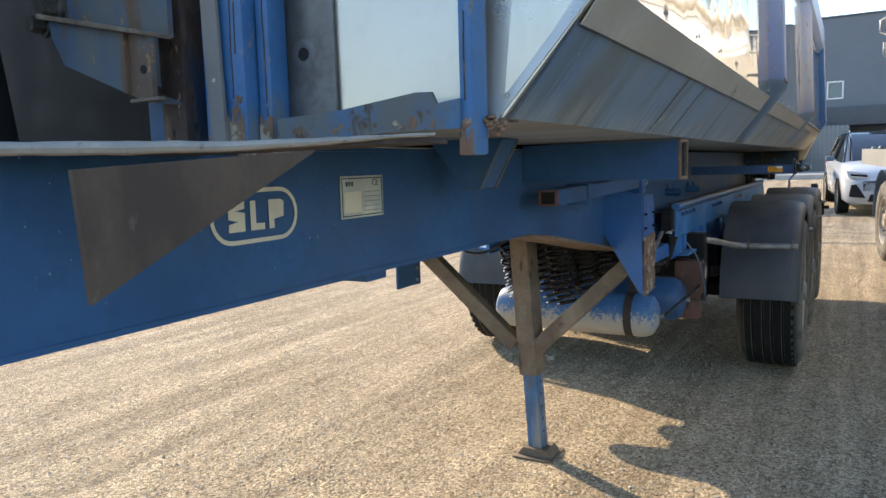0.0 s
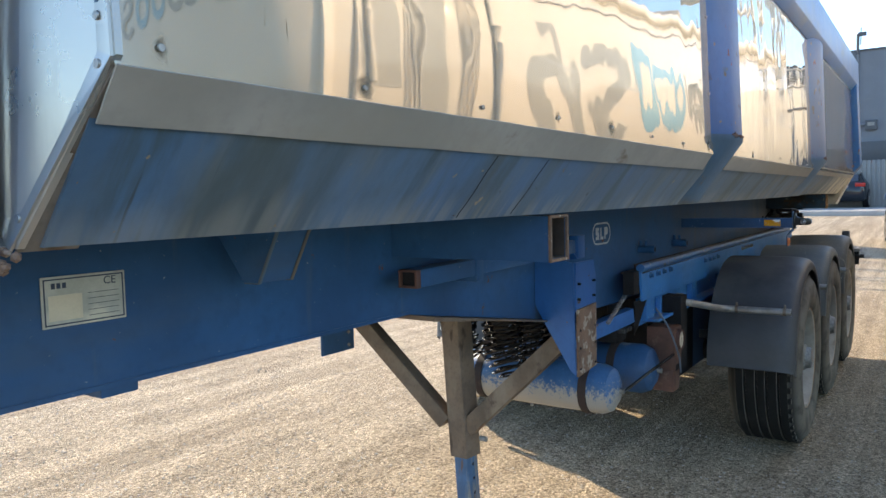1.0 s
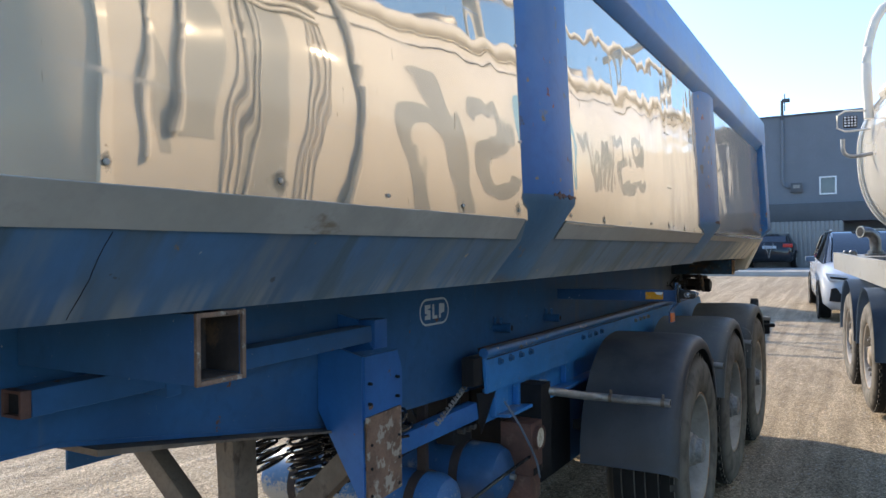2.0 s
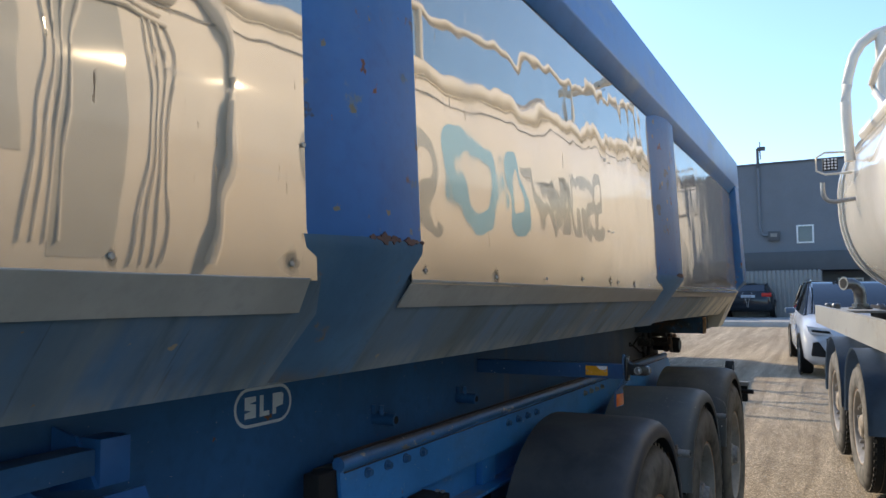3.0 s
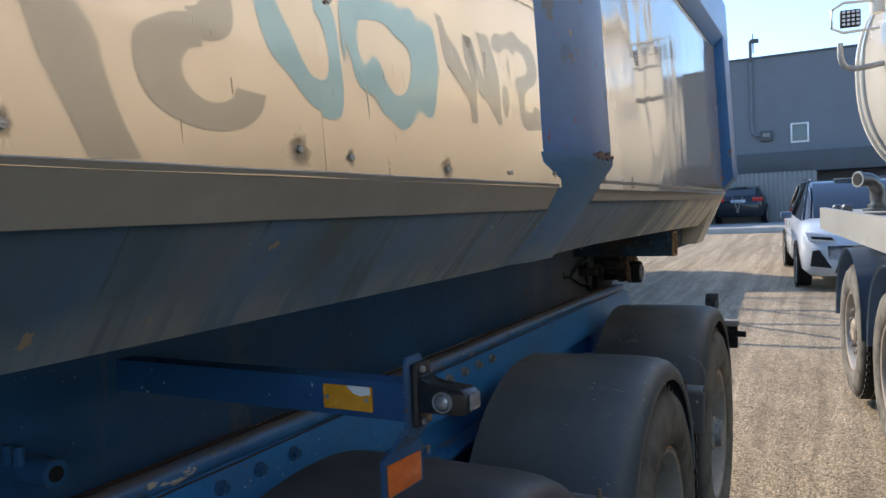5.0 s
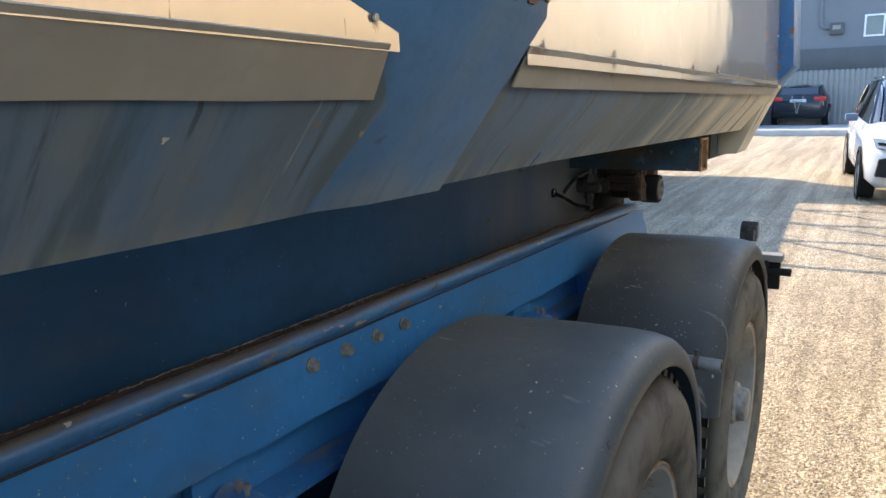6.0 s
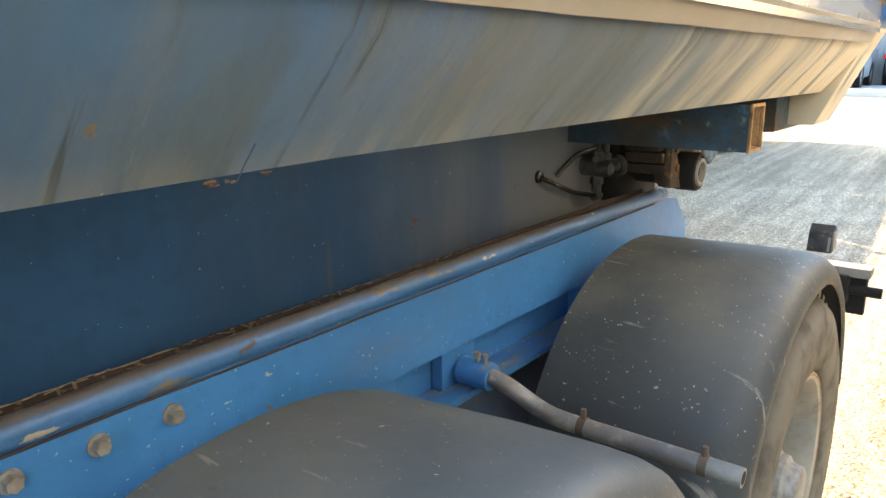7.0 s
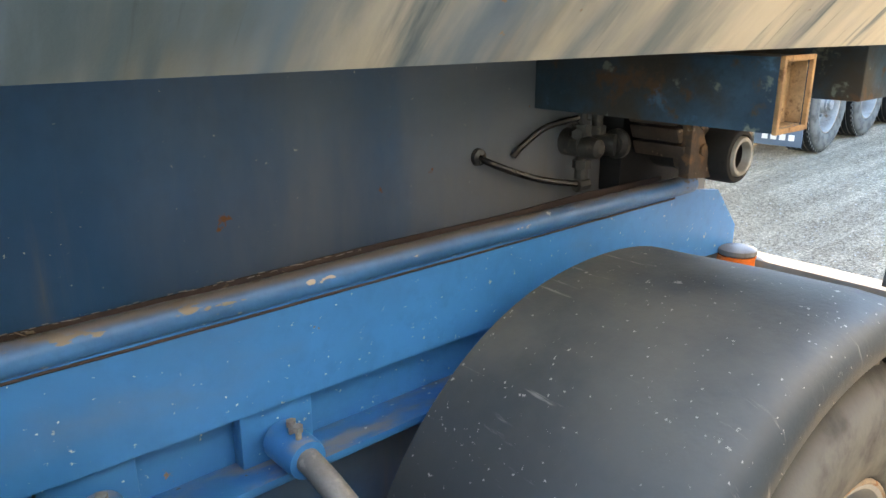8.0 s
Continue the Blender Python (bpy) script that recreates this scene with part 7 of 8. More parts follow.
    mark("tankgrey", "grey block lettering stroke", lambda b: stroke(b, (-5.11, 40), (-5.53, -19), 0.22))
    mark("tankgrey", "thin grey lettering stroke", lambda b: stroke(b, (-5.38, 40), (-5.72, -24), 0.05))

    def end_film(bm, x, z, w, h, t0, t1, thick):
        vs = []
        for i in range(25):
            t = radians(t0 + (t1 - t0) * i / 24)
            row = []
            for k in (1.0, 1 - thick):
                px, pz = x + w / 2 * k * math.cos(t), z + h / 2 * k * math.sin(t)
                d = math.hypot(px / r, pz / r)
                hh = next(b0 + (b1 - b0) * (d - a0) / (a1 - a0) for (a0, b0), (a1, b1) in zip(cap, cap[1:]) if d <= a1)
                row.append(bm.verts.new((px, y0 - hh - 0.004, cz + pz)))
            vs.append(row)
        for u, v in zip(vs, vs[1:]):
            bm.faces.new((u[0], u[1], v[1], v[0]))

    for mat, x, pieces in (("tankgrey", -0.62, ((0.05, 165, -90), (-0.05, 90, 345))), ("tankgrey", -0.44, ((0.0, 180, 360), )), ("tankgrey", -0.32, ((0.0, 180, 360), )), ("tankblue", -0.15, ((0.0, 0, 360), )),
                           ("tankblue", 0.03, ((0.0, 0, 360), )), ("tankgrey", 0.22, ((0.05, 15, 270), (-0.05, 90, -165))), ("tankgrey", 0.42, ((0.0, 0, 180), ))):
        bm = B()
        for dz, t0, t1 in pieces:
            end_film(bm, x, 0.25 + dz, 0.15, 0.13 if len(pieces) > 1 else 0.21, t0, t1, 0.45)
        part("tank_lettering", bm, M[mat], tank, "small lettering stroke on the tank end", m=m)
    # hoses and cable bundles hanging down the side
    for s0, top, foot, k, rr, mat in ((-5.32, 26, -38, 4, 0.006, "tankwhite"), (-4.87, 22, -44, 4, 0.006, "tankwhite"), (-5.60, 40, -18, 1, 0.022, "tankwhite"), (-5.72, 40, -26, 1, 0.016, "tankwhite"), (-4.48, 60, -44, 1, 0.026, "tankwhite")):
        for q in range(k):
            bm = B()
            pts = []
            for i in range(15):
                a = top + (foot - top) * i / 14
                z = r * math.sin(radians(a))
                pts.append((-half(z) - rr - 0.004 * (1 + math.sin(2.2 * i / 3 + q)), s0 + 0.042 * q + 0.010 * math.sin(i * 0.4 + 0.5 * q) + 0.0012 * (a + 10), cz + z))
            tube(bm, pts, rr, 8)
            part("tank_hose", bm, M[mat], tank, "hose hanging down the tank side", m=m)
    for a, sa, sb, rr in ((31, -5.75, -4.62, 0.030), (24, -5.45, -4.70, 0.014), (21, -5.45, -4.70, 0.014)):
        z = r * math.sin(radians(a))
        bm = B()
        tube(bm, [(-half(z) - rr, sa + (sb - sa) * i / 6, cz + z + 0.01 * math.sin(2 * i)) for i in range(7)], rr, 10)
        part("tank_pipe", bm, M["tankwhite"], tank, m=m)
    # walkway hand rails and ladder hoops on the far end
    for pts in (((-0.98, 1.75, 2.95), (-0.98, 1.75, 3.75), (-0.72, 1.75, 4.25), (0.2, 1.75, 4.3)),
                ((-0.66, 1.75, 3.36), (-0.66, 1.75, 4.27)),
                ((-0.70, -5.7, 3.32), (-0.80, -5.6, 3.76), (-0.80, -3.5, 3.76), (-0.80, 1.2, 3.76), (-0.72, 1.3, 3.38))):
        bm = B()
        tube(bm, [Vector(p) for p in pts] if len(pts) < 3 else smooth_path(pts, 4), 0.052 if pts[0][1] > 0 else 0.035, 14)
        part("hand_rail", bm, M["tankwhite"], t, "white tubular hand rail", m=m)
    bm = B()
    tube(bm, [(-0.71, y, 3.345 + 0.006 * math.sin(2.1 * y)) for y in np.arange(-5.7, 2.5, 0.3)], 0.085, 14)
    part("coaming", bm, M["tankwhite"], tank, "cream coaming tube along the tank top", m=m)
    for a in (36, 27):
        bm = B()
        c, h = -(r + 0.01) * math.cos(radians(a)), cz + (r + 0.01) * math.sin(radians(a))
        tube(bm, [(c, -5.5, h), (c, -1.0, h), (c, 2.3, h)], 0.005, 6)
        part("tank_cable", bm, M["frame"], tank, m=m)
    for y in (-5.2, -4.45, -2.75, -0.15):
        bm = B()
        rod(bm, (-0.74, y, 3.28), (-0.80, y, 3.76), 0.035, 10)
        part("rail_post", bm, M["tankwhite"], t, m=m)
    for y in (-5.0, -2.5, 0.2):
        bm = B()
        lathe(bm, [(0.30, cz + r - 0.06), (0.30, cz + r + 0.12), (0.27, cz + r + 0.16), (0.0, cz + r + 0.18)], (0, y, 0), "Z", 28)
        part("manhole", bm, M["zinc"], t, m=m)
    # work lamp in its guard and the hook pipe
    bm = B()
    box(bm, (-1.24, 1.70, 2.86), (-1.10, 1.76, 2.99), 0.01)
    lamp = part("work_lamp", bm, M["black"], t, "square black work lamp in a wire guard", m=m)
    bm = B()
    for i in range(4):
        for j in range(4):
            box(bm, (-1.23 + 0.0325 * i, 1.693, 2.868 + 0.031 * j), (-1.208 + 0.0325 * i, 1.70, 2.888 + 0.031 * j), 0.003)
    part("lamp_cells", bm, M["clear"], lamp, m=m)
    bm = B()
    tube(bm, [(-0.95, 1.72, 3.04), (-1.22, 1.72, 3.05), (-1.30, 1.72, 3.0), (-1.30, 1.72, 2.86), (-1.22, 1.72, 2.82), (-0.97, 1.72, 2.83)], 0.012, 8)
    part("lamp_guard", bm, M["tankwhite"], lamp, m=m)
    bm = B()
    tube(bm, smooth_path([(-1.26, 1.6, 2.72), (-1.25, 1.6, 2.58), (-1.17, 1.6, 2.52), (-0.94, 1.6, 2.545)], 5), 0.022, 10)
    part("hook_pipe", bm, M["zinc"], t, m=m)
    # frame, deck edge, legs of the tank
    for sx in (-1, 1):
        bm = B()
        prism(bm, [(-7.0, 1.18), (4.05, 1.16), (4.10, 1.22), (4.10, 1.39), (-7.0, 1.42)], 0, sx * 1.13, sx * 1.07)
        part("frame_side", bm, M["frame"], t, "pale painted frame side beam", m=m)
        bm = B()
        box(bm, (sx * 0.50, -7.0, 1.10), (sx * 0.40, 4.0, 1.40), 0.006)
        part("main_beam", bm, M["black"], t, m=m)
        for y in (-6.2, -2.6, 1.0):
            bm = B()
            prism(bm, [(sx * 0.7, 1.40), (sx * 0.3, 1.40), (sx * 0.3, cz - r + 0.06), (sx * 0.55, cz - 0.78)], 1, y - 0.04, y + 0.04)
            part("saddle", bm, M["black"], t, m=m)
    bm = B()
    box(bm, (-1.06, 2.9, 1.33), (1.06, 4.06, 1.36), 0.004)
    part("deck", bm, M["frame"], t, m=m)
    bm = B()
    tube(bm, smooth_path([(-0.70, 3.40, 1.36), (-0.70, 3.40, 1.50), (-0.715, 3.38, 1.60), (-0.78, 3.34, 1.665), (-0.88, 3.28, 1.675)], 6), 0.068, 18)
    rod(bm, (-0.872, 3.285, 1.675), (-0.892, 3.273, 1.676), 0.080, 24)
    for r, za, zb in ((0.13, 1.36, 1.385), (0.095, 1.385, 1.425)):
        lathe(bm, [(0.066, za), (r, za), (r, zb), (0.066, zb)], (-0.70, 3.40, 0), "Z", 24, True)
    elbow = part("pipe_elbow", bm, M["steelpipe"], t, "steel pipe elbow on the deck", m=m)
    bm = B()
    rod(bm, (-0.888, 3.2754, 1.6758), (-0.8945, 3.2715, 1.676), 0.060, 20)
    part("pipe_mouth", bm, M["black"], elbow, m=m)
    for k, (x, y, h, rr) in enumerate(((-0.98, 3.95, 0.06, 0.05), (-0.92, 3.72, 0.05, 0.045), (-0.95, 3.52, 0.07, 0.05), (-0.60, 3.75, 0.05, 0.06), (-0.45, 3.60, 0.06, 0.05))):
        bm = B()
        lathe(bm, [(rr, 1.36), (rr, 1.36 + h * 0.7), (rr * 0.7, 1.36 + h), (0.0, 1.36 + h)], (x, y, 0), "Z", 16)
        part("deck_cap", bm, M["steelpipe"], t, m=m)
    bm = B()
    box(bm, (-1.05, -3.6, 0.55), (-0.45, -1.7, 1.08), 0.02)
    part("side_box", bm, M["black"], t, m=m)
    # wheels and blue grey arches
    for y in (0.05, 1.42):
        for sx in (-1, 1):
            w = m @ Matrix.Translation((sx * 1.25, y, HUB + 0.005))
            if sx < 0:
                w = w @ Matrix.Rotation(math.pi, 4, "Z")
            wheel(t, w, 0.4 * y, proud=True)
            bm = B()
            rows = []
            for i in range(25):
                a = math.pi * i / 24
                row = []
                for x, rr in ((1.25, 0.585), (1.26, 0.60), (1.05, 0.605), (0.80, 0.605)):
                    row.append(bm.verts.new((sx * x, y - rr * math.cos(a), HUB + 0.02 + rr * math.sin(a) ** 0.9 + 0.02)))
                rows.append(row)
            for u, v in zip(rows, rows[1:]):
                for j in range(3):
                    bm.faces.new((u[j], u[j + 1], v[j + 1], v[j]))
            bmesh.ops.solidify(bm, geom=bm.faces[:], thickness=0.008)
            part("arch", bm, M["bluegrey"], t, "blue grey wheel arch", m=m, smooth=50)
        bm = B()
        rod(bm, (-0.9, y, HUB), (0.9, y, HUB), 0.065, 16)
        part("axle", bm, M["black"], t, m=m)
    for y in (2.04,):
        for sx in (-1, 1):
            bm = B()
            box(bm, (sx * 0.75, y, 0.35), (sx * 1.16, y + 0.012, 0.80), 0.002)
            part("mud_flap", bm, M["bluegrey"], t, m=m)
    for sx in (-0.6, 0.6):
        bm = B()
        box(bm, (sx - 0.06, -6.3, 0.02), (sx + 0.06, -6.18, 1.15), 0.006)
        box(bm, (sx - 0.13, -6.36, 0.0), (sx + 0.13, -6.12, 0.025), 0.004)
        part("landing_leg", bm, M["black"], t, m=m)


tanker()


# ---- parked vehicles ----
def car_wheel(parent, m, r=0.34, w=0.22):
    bm = B()
    lathe(bm, [(r * 0.66, 0.0), (r * 0.86, 0.012), (r * 0.97, -0.02), (r, -0.05), (r, -w + 0.05), (r * 0.97, -w + 0.02), (r * 0.66, -w)], (0, 0, 0), "X", 36)
    wh = part("wheel", bm, M["tyre"], parent, "black car tyre", m=m)
    bm = B()
    lathe(bm, [(r * 0.67, -0.01), (r * 0.62, -0.03), (r * 0.2, -0.035), (r * 0.14, -0.01), (0.0, -0.008)], (0, 0, 0), "X", 30)
    for k in range(5):
        box(bm, (-0.03, -0.028, 0.05), (-0.006, 0.028, r * 0.63), 0.004, Matrix.Rotation(k * 2 * math.pi / 5, 4, "X"))
    part("rim", bm, M["rim"], wh, m=m)


def car(name, m, paint, label, length=4.5, width=1.86, height=1.60, estate=True, rack=False, top=None):
    """A car about its middle; its nose points to -y."""
    c = thing(name, m, label, "car")
    L, W, H = length / 2, width / 2, height
    # body: cross sections along the length: y, half width, sill, shoulder height
    secs = [(-L, 0.62 * W, 0.38, 0.66), (-L + 0.06, 0.80 * W, 0.26, 0.80), (-L + 0.25, 0.95 * W, 0.22, 0.93), (-L + 0.7, 0.99 * W, 0.22, 1.00), (-L + 1.25, W, 0.22, 1.05),
            (0.0, W, 0.22, 1.05), (L - 1.0, W, 0.22, 1.07), (L - 0.4, 0.98 * W, 0.24, 1.08), (L - 0.1, 0.93 * W, 0.28, 1.04), (L, 0.82 * W, 0.42, 0.98)]
    bm = B()
    rows = []
    for y, w, lo, hi in secs:
        pts = [(-w * 0.86, lo), (-w * 0.98, lo + 0.10), (-w, lo + 0.32), (-w * 0.985, hi - 0.16), (-w * 0.93, hi - 0.04), (-w * 0.80, hi), (0, hi + 0.035)]
        pts += [(-x, z) for x, z in reversed(pts[:-1])]
        rows.append([bm.verts.new((x, y, z)) for x, z in pts])
    for u, v in zip(rows, rows[1:]):
        k = len(u)
        for j in range(k):
            bm.faces.new((u[j], u[(j + 1) % k], v[(j + 1) % k], v[j]))
    bm.faces.new(rows[0])
    bm.faces.new(rows[-1])
    body = part("body", bm, M[paint], c, m=m, smooth=50)
    # cabin
    bm = B()
    back = L - 0.12 if estate else L - 0.7
    secs = [(-L + 1.15, 0.78 * W, 1.02, 1.04), (-L + 1.95, 0.72 * W, 1.02, H - 0.06), (-L + 2.5, 0.70 * W, 1.02, H), (L - 1.1, 0.70 * W, 1.02, H - 0.02), (back - 0.35, 0.69 * W, 1.02, H - 0.10), (back, 0.74 * W, 1.02, 1.06)]
    rows = []
    for y, w, lo, hi in secs:
        wl = 0.90 * W
        pts = [(-wl, lo), (-w, hi - 0.05), (-w * 0.9, hi), (w * 0.9, hi), (w, hi - 0.05), (wl, lo)]
        rows.append([bm.verts.new((x, y, z)) for x, z in pts])
    for u, v in zip(rows, rows[1:]):
        for j in range(5):
            bm.faces.new((u[j], u[j + 1], v[j + 1], v[j]))
    part("glasshouse", bm, M["glassdark"], c, "dark tinted glass", m=m, smooth=30)
    bm = B()
    roof = [(-L + 1.97, H - 0.045), (-L + 2.5, H + 0.012), (L - 1.1, H - 0.008), (back - 0.33, H - 0.085)]
    vs = []
    for y, z in roof:
        vs.append([bm.verts.new((x * W, y, z - 0.03 * (abs(x) > 0.6))) for x in (-0.70, -0.62, 0, 0.62, 0.70)])
    for u, v in zip(vs, vs[1:]):
        for j in range(4):
            bm.faces.new((u[j], u[j + 1], v[j + 1], v[j]))
    bmesh.ops.solidify(bm, geom=bm.faces[:], thickness=0.02)
    part("roof", bm, M[top or paint], c, m=m, smooth=40)
    for sx in (-1, 1):
        for (ya, za, wa), (yb, zb, wb) in (((-L + 1.15, 1.04, 0.86), (-L + 1.98, H - 0.05, 0.715)), ((back, 1.06, 0.86), (back - 0.34, H - 0.10, 0.70)), ((0.35, 1.05, 0.915), (0.30, H - 0.03, 0.715))):
            bm = B()
            bar(bm, (sx * wa * W, ya, za), (sx * wb * W, yb, zb), 0.035, 0.045, 0.01)
            part("pillar", bm, M[top or paint], c, m=m)
        bm = B()
        bar(bm, (sx * 0.66 * W, -L + 2.2, H + 0.02), (sx * 0.66 * W, L - 1.0, H + 0.015), 0.03, 0.03, 0.006)
        part("roof_bar", bm, M["chrome"], c, m=m)
        bm = B()
        box(bm, (sx * (W + 0.02), -L + 1.42, 1.05), (sx * (W + 0.19), -L + 1.52, 1.16), 0.03)
        part("mirror", bm, M["bluegrey"], c, m=m)
        # front lamps
        bm = B()
        prism(bm, [(sx * 0.50 * W, 0.735), (sx * 0.88 * W, 0.775), (sx * 0.93 * W, 0.905), (sx * 0.55 * W, 0.855)], 1, -L + 0.025, -L + 0.24)
        lamp = part("headlight", bm, M["clear"], c, "pale swept headlight with a dark core", m=m)
        bm = B()
        prism(bm, [(sx * 0.53 * W, 0.775), (sx * 0.84 * W, 0.805), (sx * 0.86 * W, 0.845), (sx * 0.56 * W, 0.82)], 1, -L + 0.014, -L + 0.05)
        part("headlight_core", bm, M["glassdark"], lamp, m=m)
        bm = B()
        prism(bm, [(sx * 0.56 * W, 0.37), (sx * 0.86 * W, 0.40), (sx * 0.83 * W, 0.62), (sx * 0.74 * W, 0.64)], 1, -L + 0.0, -L + 0.2)
        part("air_intake", bm, M["black"], c, m=m)
        # rear lamps
        bm = B()
        box(bm, (sx * 0.55 * W, L - 0.14, 0.84), (sx * 0.95 * W, L + 0.005, 0.99), 0.02)
        part("tail_light", bm, M["redlens"], c, "red tail light", m=m)
        for y in (-L + 0.86, L - 0.86):
            w = m @ Matrix.Translation((sx * (W + 0.004), y, 0.34))
            if sx < 0:
                w = w @ Matrix.Rotation(math.pi, 4, "Z")
            car_wheel(c, w)
            bm = B()
            lathe(bm, [(0.345, -0.02), (0.385, -0.02), (0.385, 0.004), (0.345, 0.004)], (sx * W, y, 0.34), "X", 30, True)
            part("arch_trim", bm, M["black"], c, m=m)
    bm = B()
    prism(bm, [(-0.52 * W, 0.30), (0.52 * W, 0.30), (0.48 * W, 0.44), (-0.48 * W, 0.44)], 1, -L - 0.012, -L + 0.1)
    part("lower_grille", bm, M["black"], c, m=m)
    bm = B()
    box(bm, (-0.26, -L - 0.02, 0.46), (0.26, -L - 0.005, 0.56), 0.003)
    part("front_plate", bm, M["framewhite"], c, m=m)
    bm = B()
    box(bm, (-0.26, L + 0.002, 0.80), (0.26, L + 0.012, 0.91), 0.003)
    part("rear_plate", bm, M["badge"], c, m=m)
    if rack:
        bm = B()
        for sx in (-1, 1):
            tube(bm, smooth_path([(sx * 0.02, L + 0.12, 0.42), (sx * 0.035, L + 0.13, 0.60), (sx * 0.09, L + 0.15, 0.78), (sx * 0.17, L + 0.16, 0.95), (sx * 0.16, L + 0.10, 1.00)], 4), 0.013, 8)
        tube(bm, [(-0.12, L + 0.15, 0.84), (0.12, L + 0.15, 0.84)], 0.010, 8)
        part("carrier_rack", bm, M["whiteedge"], c, "white folded carrier rack", m=m)
    return c


car("white_suv", pose(0.62, 19.25, rise(19.25) - 0.01, 1.7, 0, 6.0), "carwhite", "white car facing out, parked behind the tank trailer", 4.58, 1.88, 1.64, top="carblack")
car("black_estate_car", pose(-2.62, 36.6, 0.765, 0, 0, 178), "carblack", "black estate car with a white rear carrier rack", 4.5, 1.82, 1.43, rack=True)
car("white_hatchback", pose(-4.75, 33.6, 0.765, 0, 0, 182), "carwhite", "white hatchback parked by the steel fence", 4.1, 1.75, 1.5)
car("blue_hatchback", pose(-6.9, 34.0, 0.765, 0, 0, 177), "carblue", "blue hatchback parked by the steel fence", 4.1, 1.75, 1.5)
car("red_car", pose(2.75, 29.0, rise(29.0) - 0.01, 1.7, 0, 10), "carred", "red car parked near the building", 4.2, 1.8, 1.55)


def dropside():
    m = Matrix.Translation((-4.25, 15.5, rise(15.5) - 0.006)) @ Matrix.Rotation(radians(3), 4, "Z") @ Matrix.Rotation(radians(1.75), 4, "X")
    t = thing("dropside_trailer", m, "grey dropside trailer with dusty tyres, parked across the yard", "trailer")
    bm = B()
    box(bm, (-1.2, -5.0, 1.08), (1.2, 5.1, 1.20), 0.01)
    part("deck", bm, M["frame"], t, m=m)
    for sx in (-1, 1):
        for k in range(5):
            bm = B()
            box(bm, (sx * 1.2, -4.98 + 2.02 * k, 1.205), (sx * 1.17, -3.0 + 2.02 * k, 1.52), 0.008)
            part("side_board", bm, M["bluegrey"], t, m=m)
    for y in (-5.0, 5.07):
        bm = B()
        box(bm, (-1.17, y, 1.205), (1.17, y + 0.03, 1.52), 0.008)
        part("end_board", bm, M["bluegrey"], t, m=m)
    for x in (-0.5, 0.5):
        bm = B()
        box(bm, (x - 0.06, -4.8, 0.86), (x + 0.06, 5.0, 1.08), 0.006)
        part("beam", bm, M["black"], t, m=m)
    for y in (0.0, 1.27, 2.54):
        bm = B()
        rod(bm, (-0.9, y, HUB), (0.9, y, HUB), 0.065, 16)
        part("axle", bm, M["black"], t, m=m)
        for sx in (-1, 1):
            w = m @ Matrix.Translation((sx * 1.2, y, HUB + 0.004))
            if sx < 0:
                w = w @ Matrix.Rotation(math.pi, 4, "Z")
            wheel(t, w, 0.7 * y)
    for x in (-0.55, 0.55):
        bm = B()
        box(bm, (x - 0.06, -4.2, 0.0), (x + 0.06, -4.08, 0.9), 0.006)
        part("landing_leg", bm, M["black"], t, m=m)
    for y in (0.0, 1.16, 2.12, 3.18):
        bm = B()
        tube(bm, [(-1.17, y, 1.5), (-1.17, y, 2.66), (-1.12, y, 2.71), (1.12, y, 2.71), (1.17, y, 2.66), (1.17, y, 1.5)], 0.032, 10)
        part("tarpaulin_bow", bm, M["zinc"], t, "galvanised tarpaulin bow", m=m)
    bm = B()
    box(bm, (-1.16, 3.95, 1.205), (1.16, 5.06, 2.85), 0.02)
    part("headboard_box", bm, M["bluegrey"], t, "tall grey box at the front of the trailer", m=m)
    bm = B()
    box(bm, (0.72, -0.72, 0.16), (1.20, -0.70, 0.86), 0.003)
    flap = part("mud_flap", bm, M["bluegrey"], t, m=m)
    for k in range(4):
        bm = B()
        box(bm, (0.80 + 0.09 * k, -0.7235, 0.22), (0.86 + 0.09 * k, -0.7205, 0.28))
        part("flap_print", bm, M["framewhite"], flap, m=m)


dropside()


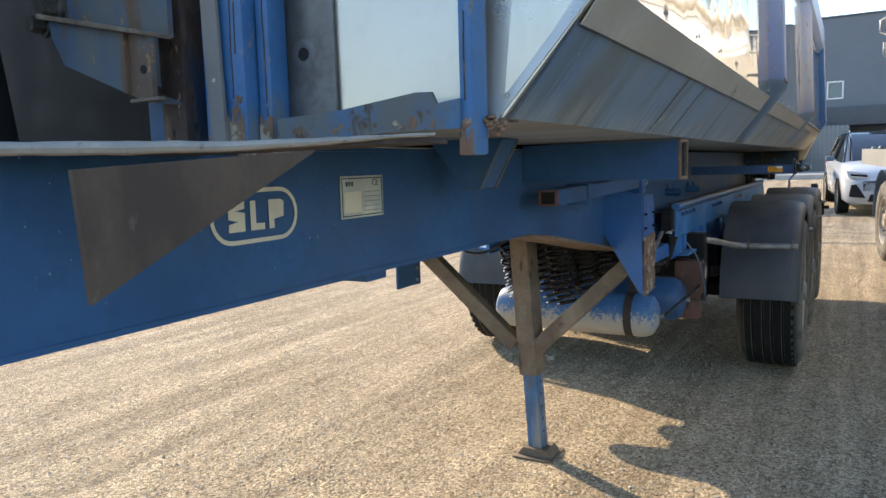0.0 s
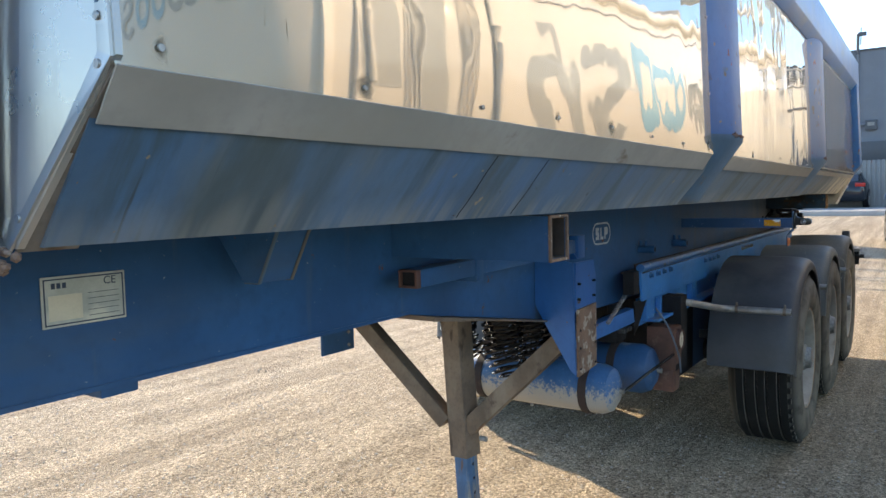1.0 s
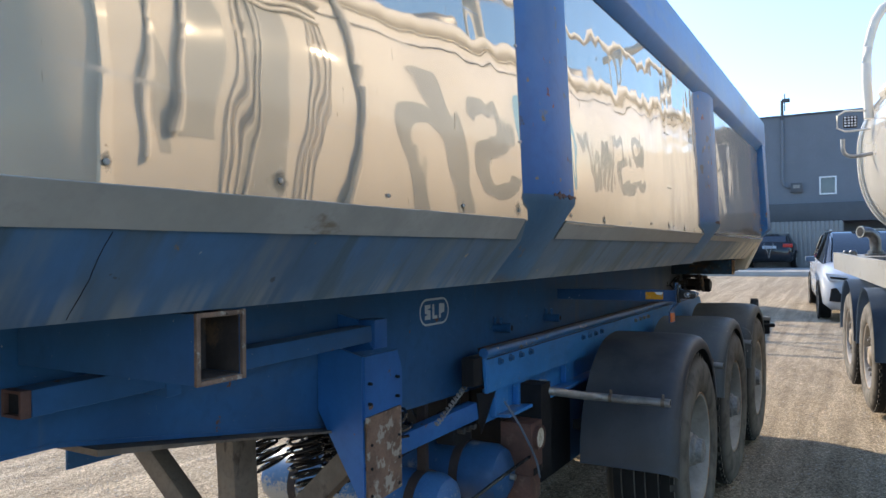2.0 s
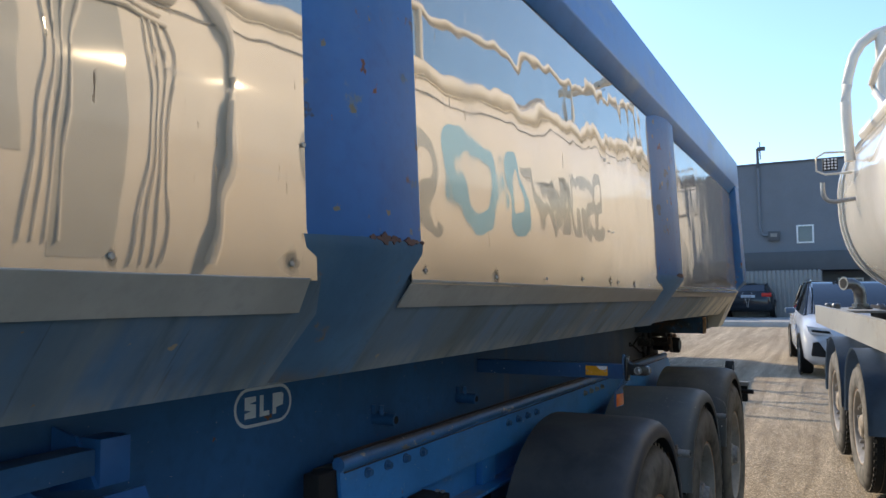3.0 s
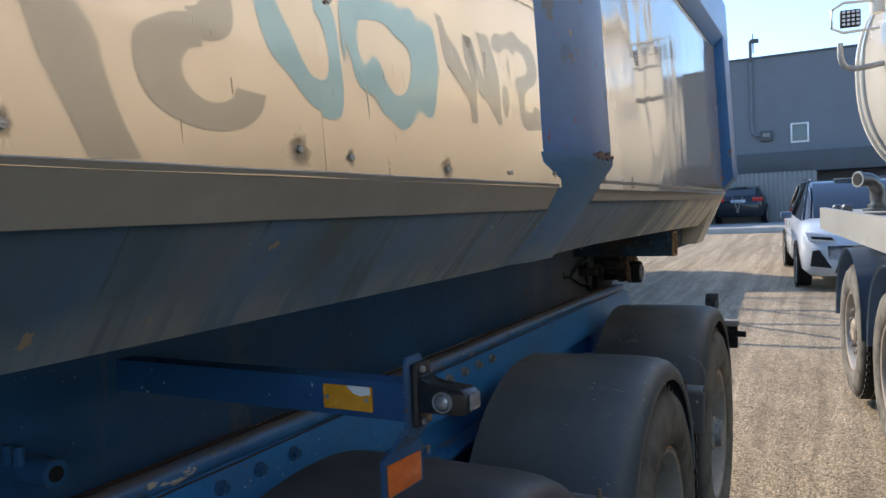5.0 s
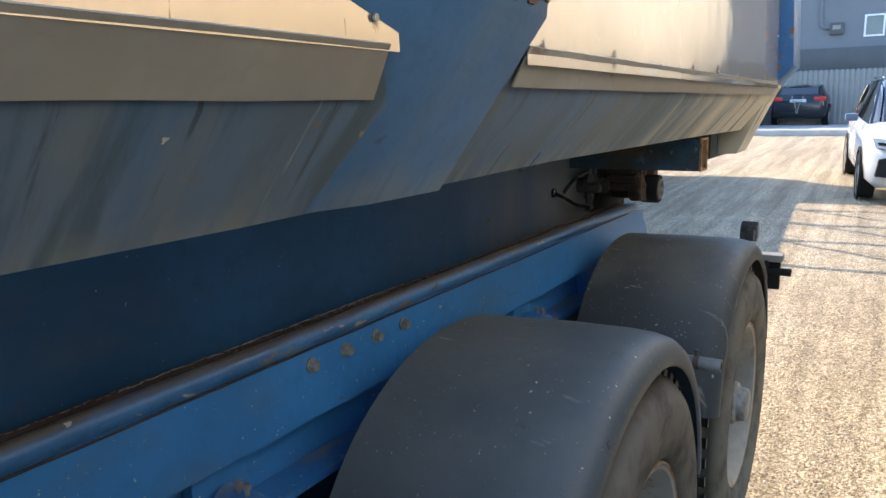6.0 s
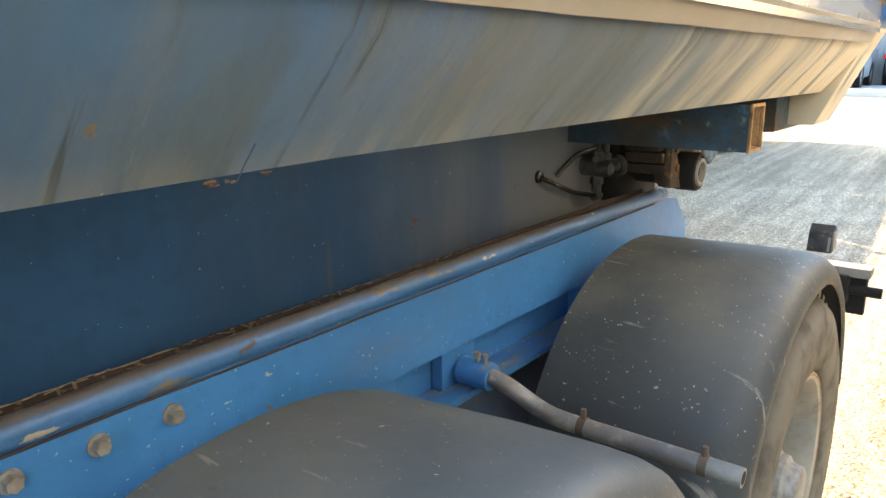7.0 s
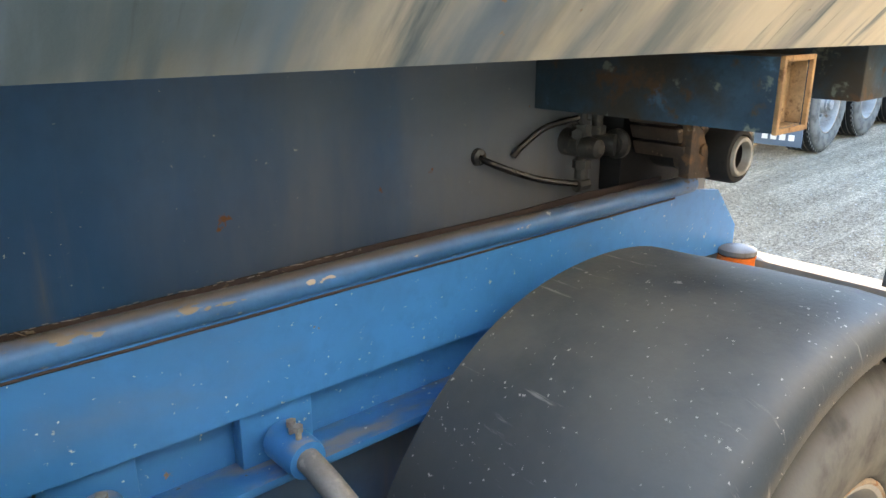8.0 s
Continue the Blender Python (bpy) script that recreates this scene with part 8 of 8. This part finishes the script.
# ---- the building and the edge of the yard ----
def surroundings():
    bm = B()
    box(bm, (-60, 29.8, 0.45), (60, 30.1, 0.76), 0.02)
    tagged(part("kerb", bm, M["kerb"]), "pale concrete kerb at the end of the yard", "kerb", kind="structure")
    bm = B()
    box(bm, (-60, 30.104, 0.45), (60, 70, 0.765))
    tagged(part("pavement", bm, M["kerb"]), "pale concrete parking strip before the building", "pavement", kind="structure")
    m = Matrix.Translation((0.117, 1.612, 0.607)) @ Matrix.Scale(0.632, 4)
    base = thing("warehouse", Matrix.Translation((0, 37, 0.7)), "large grey clad warehouse with a dark recessed ground floor", "building")
    bm = B()
    # upper wall with a hole for the window, made of four slabs
    wx0, wx1, wz0, wz1 = -1.72, -0.68, 5.13, 6.36
    X0, X1, Z0, Z1 = -26.0, 34.0, 4.57, 10.62
    for a, b in (((X0, Z0), (wx0, Z1)), ((wx1, Z0), (X1, Z1)), ((wx0, Z0), (wx1, wz0)), ((wx0, wz1), (wx1, Z1))):
        box(bm, (a[0], 56.0, a[1]), (b[0], 56.3, b[1]))
    part("wall", bm, M["cladding"], base, "grey sheet cladding", m=m)
    bm = B()
    box(bm, (X0, 56.3, 0), (X0 + 0.3, 80, Z1))
    box(bm, (X1 - 0.3, 56.3, 0), (X1, 80, Z1))
    box(bm, (X0, 79.7, 0), (X1, 80, Z1))
    part("wall", bm, M["cladding"], base, m=m)
    bm = B()
    box(bm, (X0 - 0.05, 55.92, Z1), (X1 + 0.05, 80.05, Z1 + 0.12), 0.02)
    part("roof", bm, M["darkband"], base, m=m)
    bm = B()
    for k in range(60):
        x = X0 + k * 1.0
        if not (wx0 - 0.05 < x < wx1 + 0.05):
            box(bm, (x, 55.992, Z0), (x + 0.02, 56.0, Z1))
    tagged(part("cladding_joint", bm, M["cladding"], base, m=m), kind="stuff")
    bm = B()
    box(bm, (X0, 55.2, 3.30), (X1, 56.3, 4.56), 0.02)
    part("eaves_band", bm, M["darkband"], base, "dark overhanging band", m=m)
    bm = B()
    box(bm, (X0, 57.6, 0.0), (X1, 57.8, 3.3))
    part("ground_floor_wall", bm, M["darkband"], base, m=m)
    # window
    bm = B()
    f = 0.10
    box(bm, (wx0, 55.96, wz0), (wx0 + f, 56.1, wz1), 0.01)
    box(bm, (wx1 - f, 55.96, wz0), (wx1, 56.1, wz1), 0.01)
    box(bm, (wx0 + f, 55.96, wz0), (wx1 - f, 56.1, wz0 + f), 0.01)
    box(bm, (wx0 + f, 55.96, wz1 - f), (wx1 - f, 56.1, wz1), 0.01)
    win = part("window", bm, M["framewhite"], base, "small white framed window", m=m)
    bm = B()
    box(bm, (wx0 + f, 56.06, wz0 + f), (wx1 - f, 56.08, wz1 - f))
    part("pane", bm, M["pane"], win, m=m)
    # ground floor window and door beside the fence
    for x in (0.6, 3.0):
        bm = B()
        box(bm, (x, 57.52, 1.4), (x + 1.5, 57.6, 2.8), 0.01)
        w2 = part("window", bm, M["framewhite"], base, m=m)
        bm = B()
        box(bm, (x + 0.1, 57.50, 1.5), (x + 1.4, 57.518, 2.7))
        part("pane", bm, M["pane"], w2, m=m)
    # drain pipe, box and the aerial on the roof edge
    bm = B()
    tube(bm, smooth_path([(-3.95, 55.9, 10.5), (-3.95, 55.9, 7.4), (-3.93, 55.9, 6.1), (-3.72, 55.9, 5.75), (-3.4, 55.9, 5.75)], 5), 0.09, 10)
    part("drain_pipe", bm, M["cladding"], base, m=m)
    bm = B()
    box(bm, (-3.45, 55.72, 5.35), (-2.75, 56.0, 6.0), 0.02)
    part("wall_box", bm, M["darkband"], base, m=m)
    bm = B()
    box(bm, (-3.3, 55.70, 5.62), (-2.9, 55.719, 5.85))
    part("box_lens", bm, M["frame"], base, m=m)
    bm = B()
    rod(bm, (-3.95, 55.9, 10.4), (-3.95, 55.9, 11.75), 0.10, 10)
    rod(bm, (-3.78, 55.9, 11.0), (-3.78, 55.9, 12.2), 0.035, 8)
    box(bm, (-3.95, 55.75, 11.6), (-3.45, 56.0, 11.85), 0.03)
    part("aerial", bm, M["darkband"], base, m=m)
    # corrugated fence, rib by rib
    fence = thing("steel_fence", Matrix.Translation((-3.7, 35.4, 0.7)), "tall pale corrugated steel fence before the building", "fence")
    bm = B()
    box(bm, (0, 0, 0.1), (0.17, 0.03, 3.28), 0.012)
    rib = mesh_of("fence_sheet", bm, M["fence"])
    for k in range(64):
        part("fence_sheet", rib, None, fence, m=m @ Matrix.Translation((-17.0 + 0.262 * k, 53.48, 0)))
    bm = B()
    box(bm, (-17.1, 53.51, 0.1), (-0.25, 53.53, 3.22))
    part("fence_back", bm, M["fence"], fence, m=m)
    for x in (-5.15, -10.2):
        bm = B()
        box(bm, (x - 0.09, 55.1, 0.1), (x + 0.09, 55.28, 3.3), 0.01)
        part("column", bm, M["darkband"], base, m=m)


surroundings()
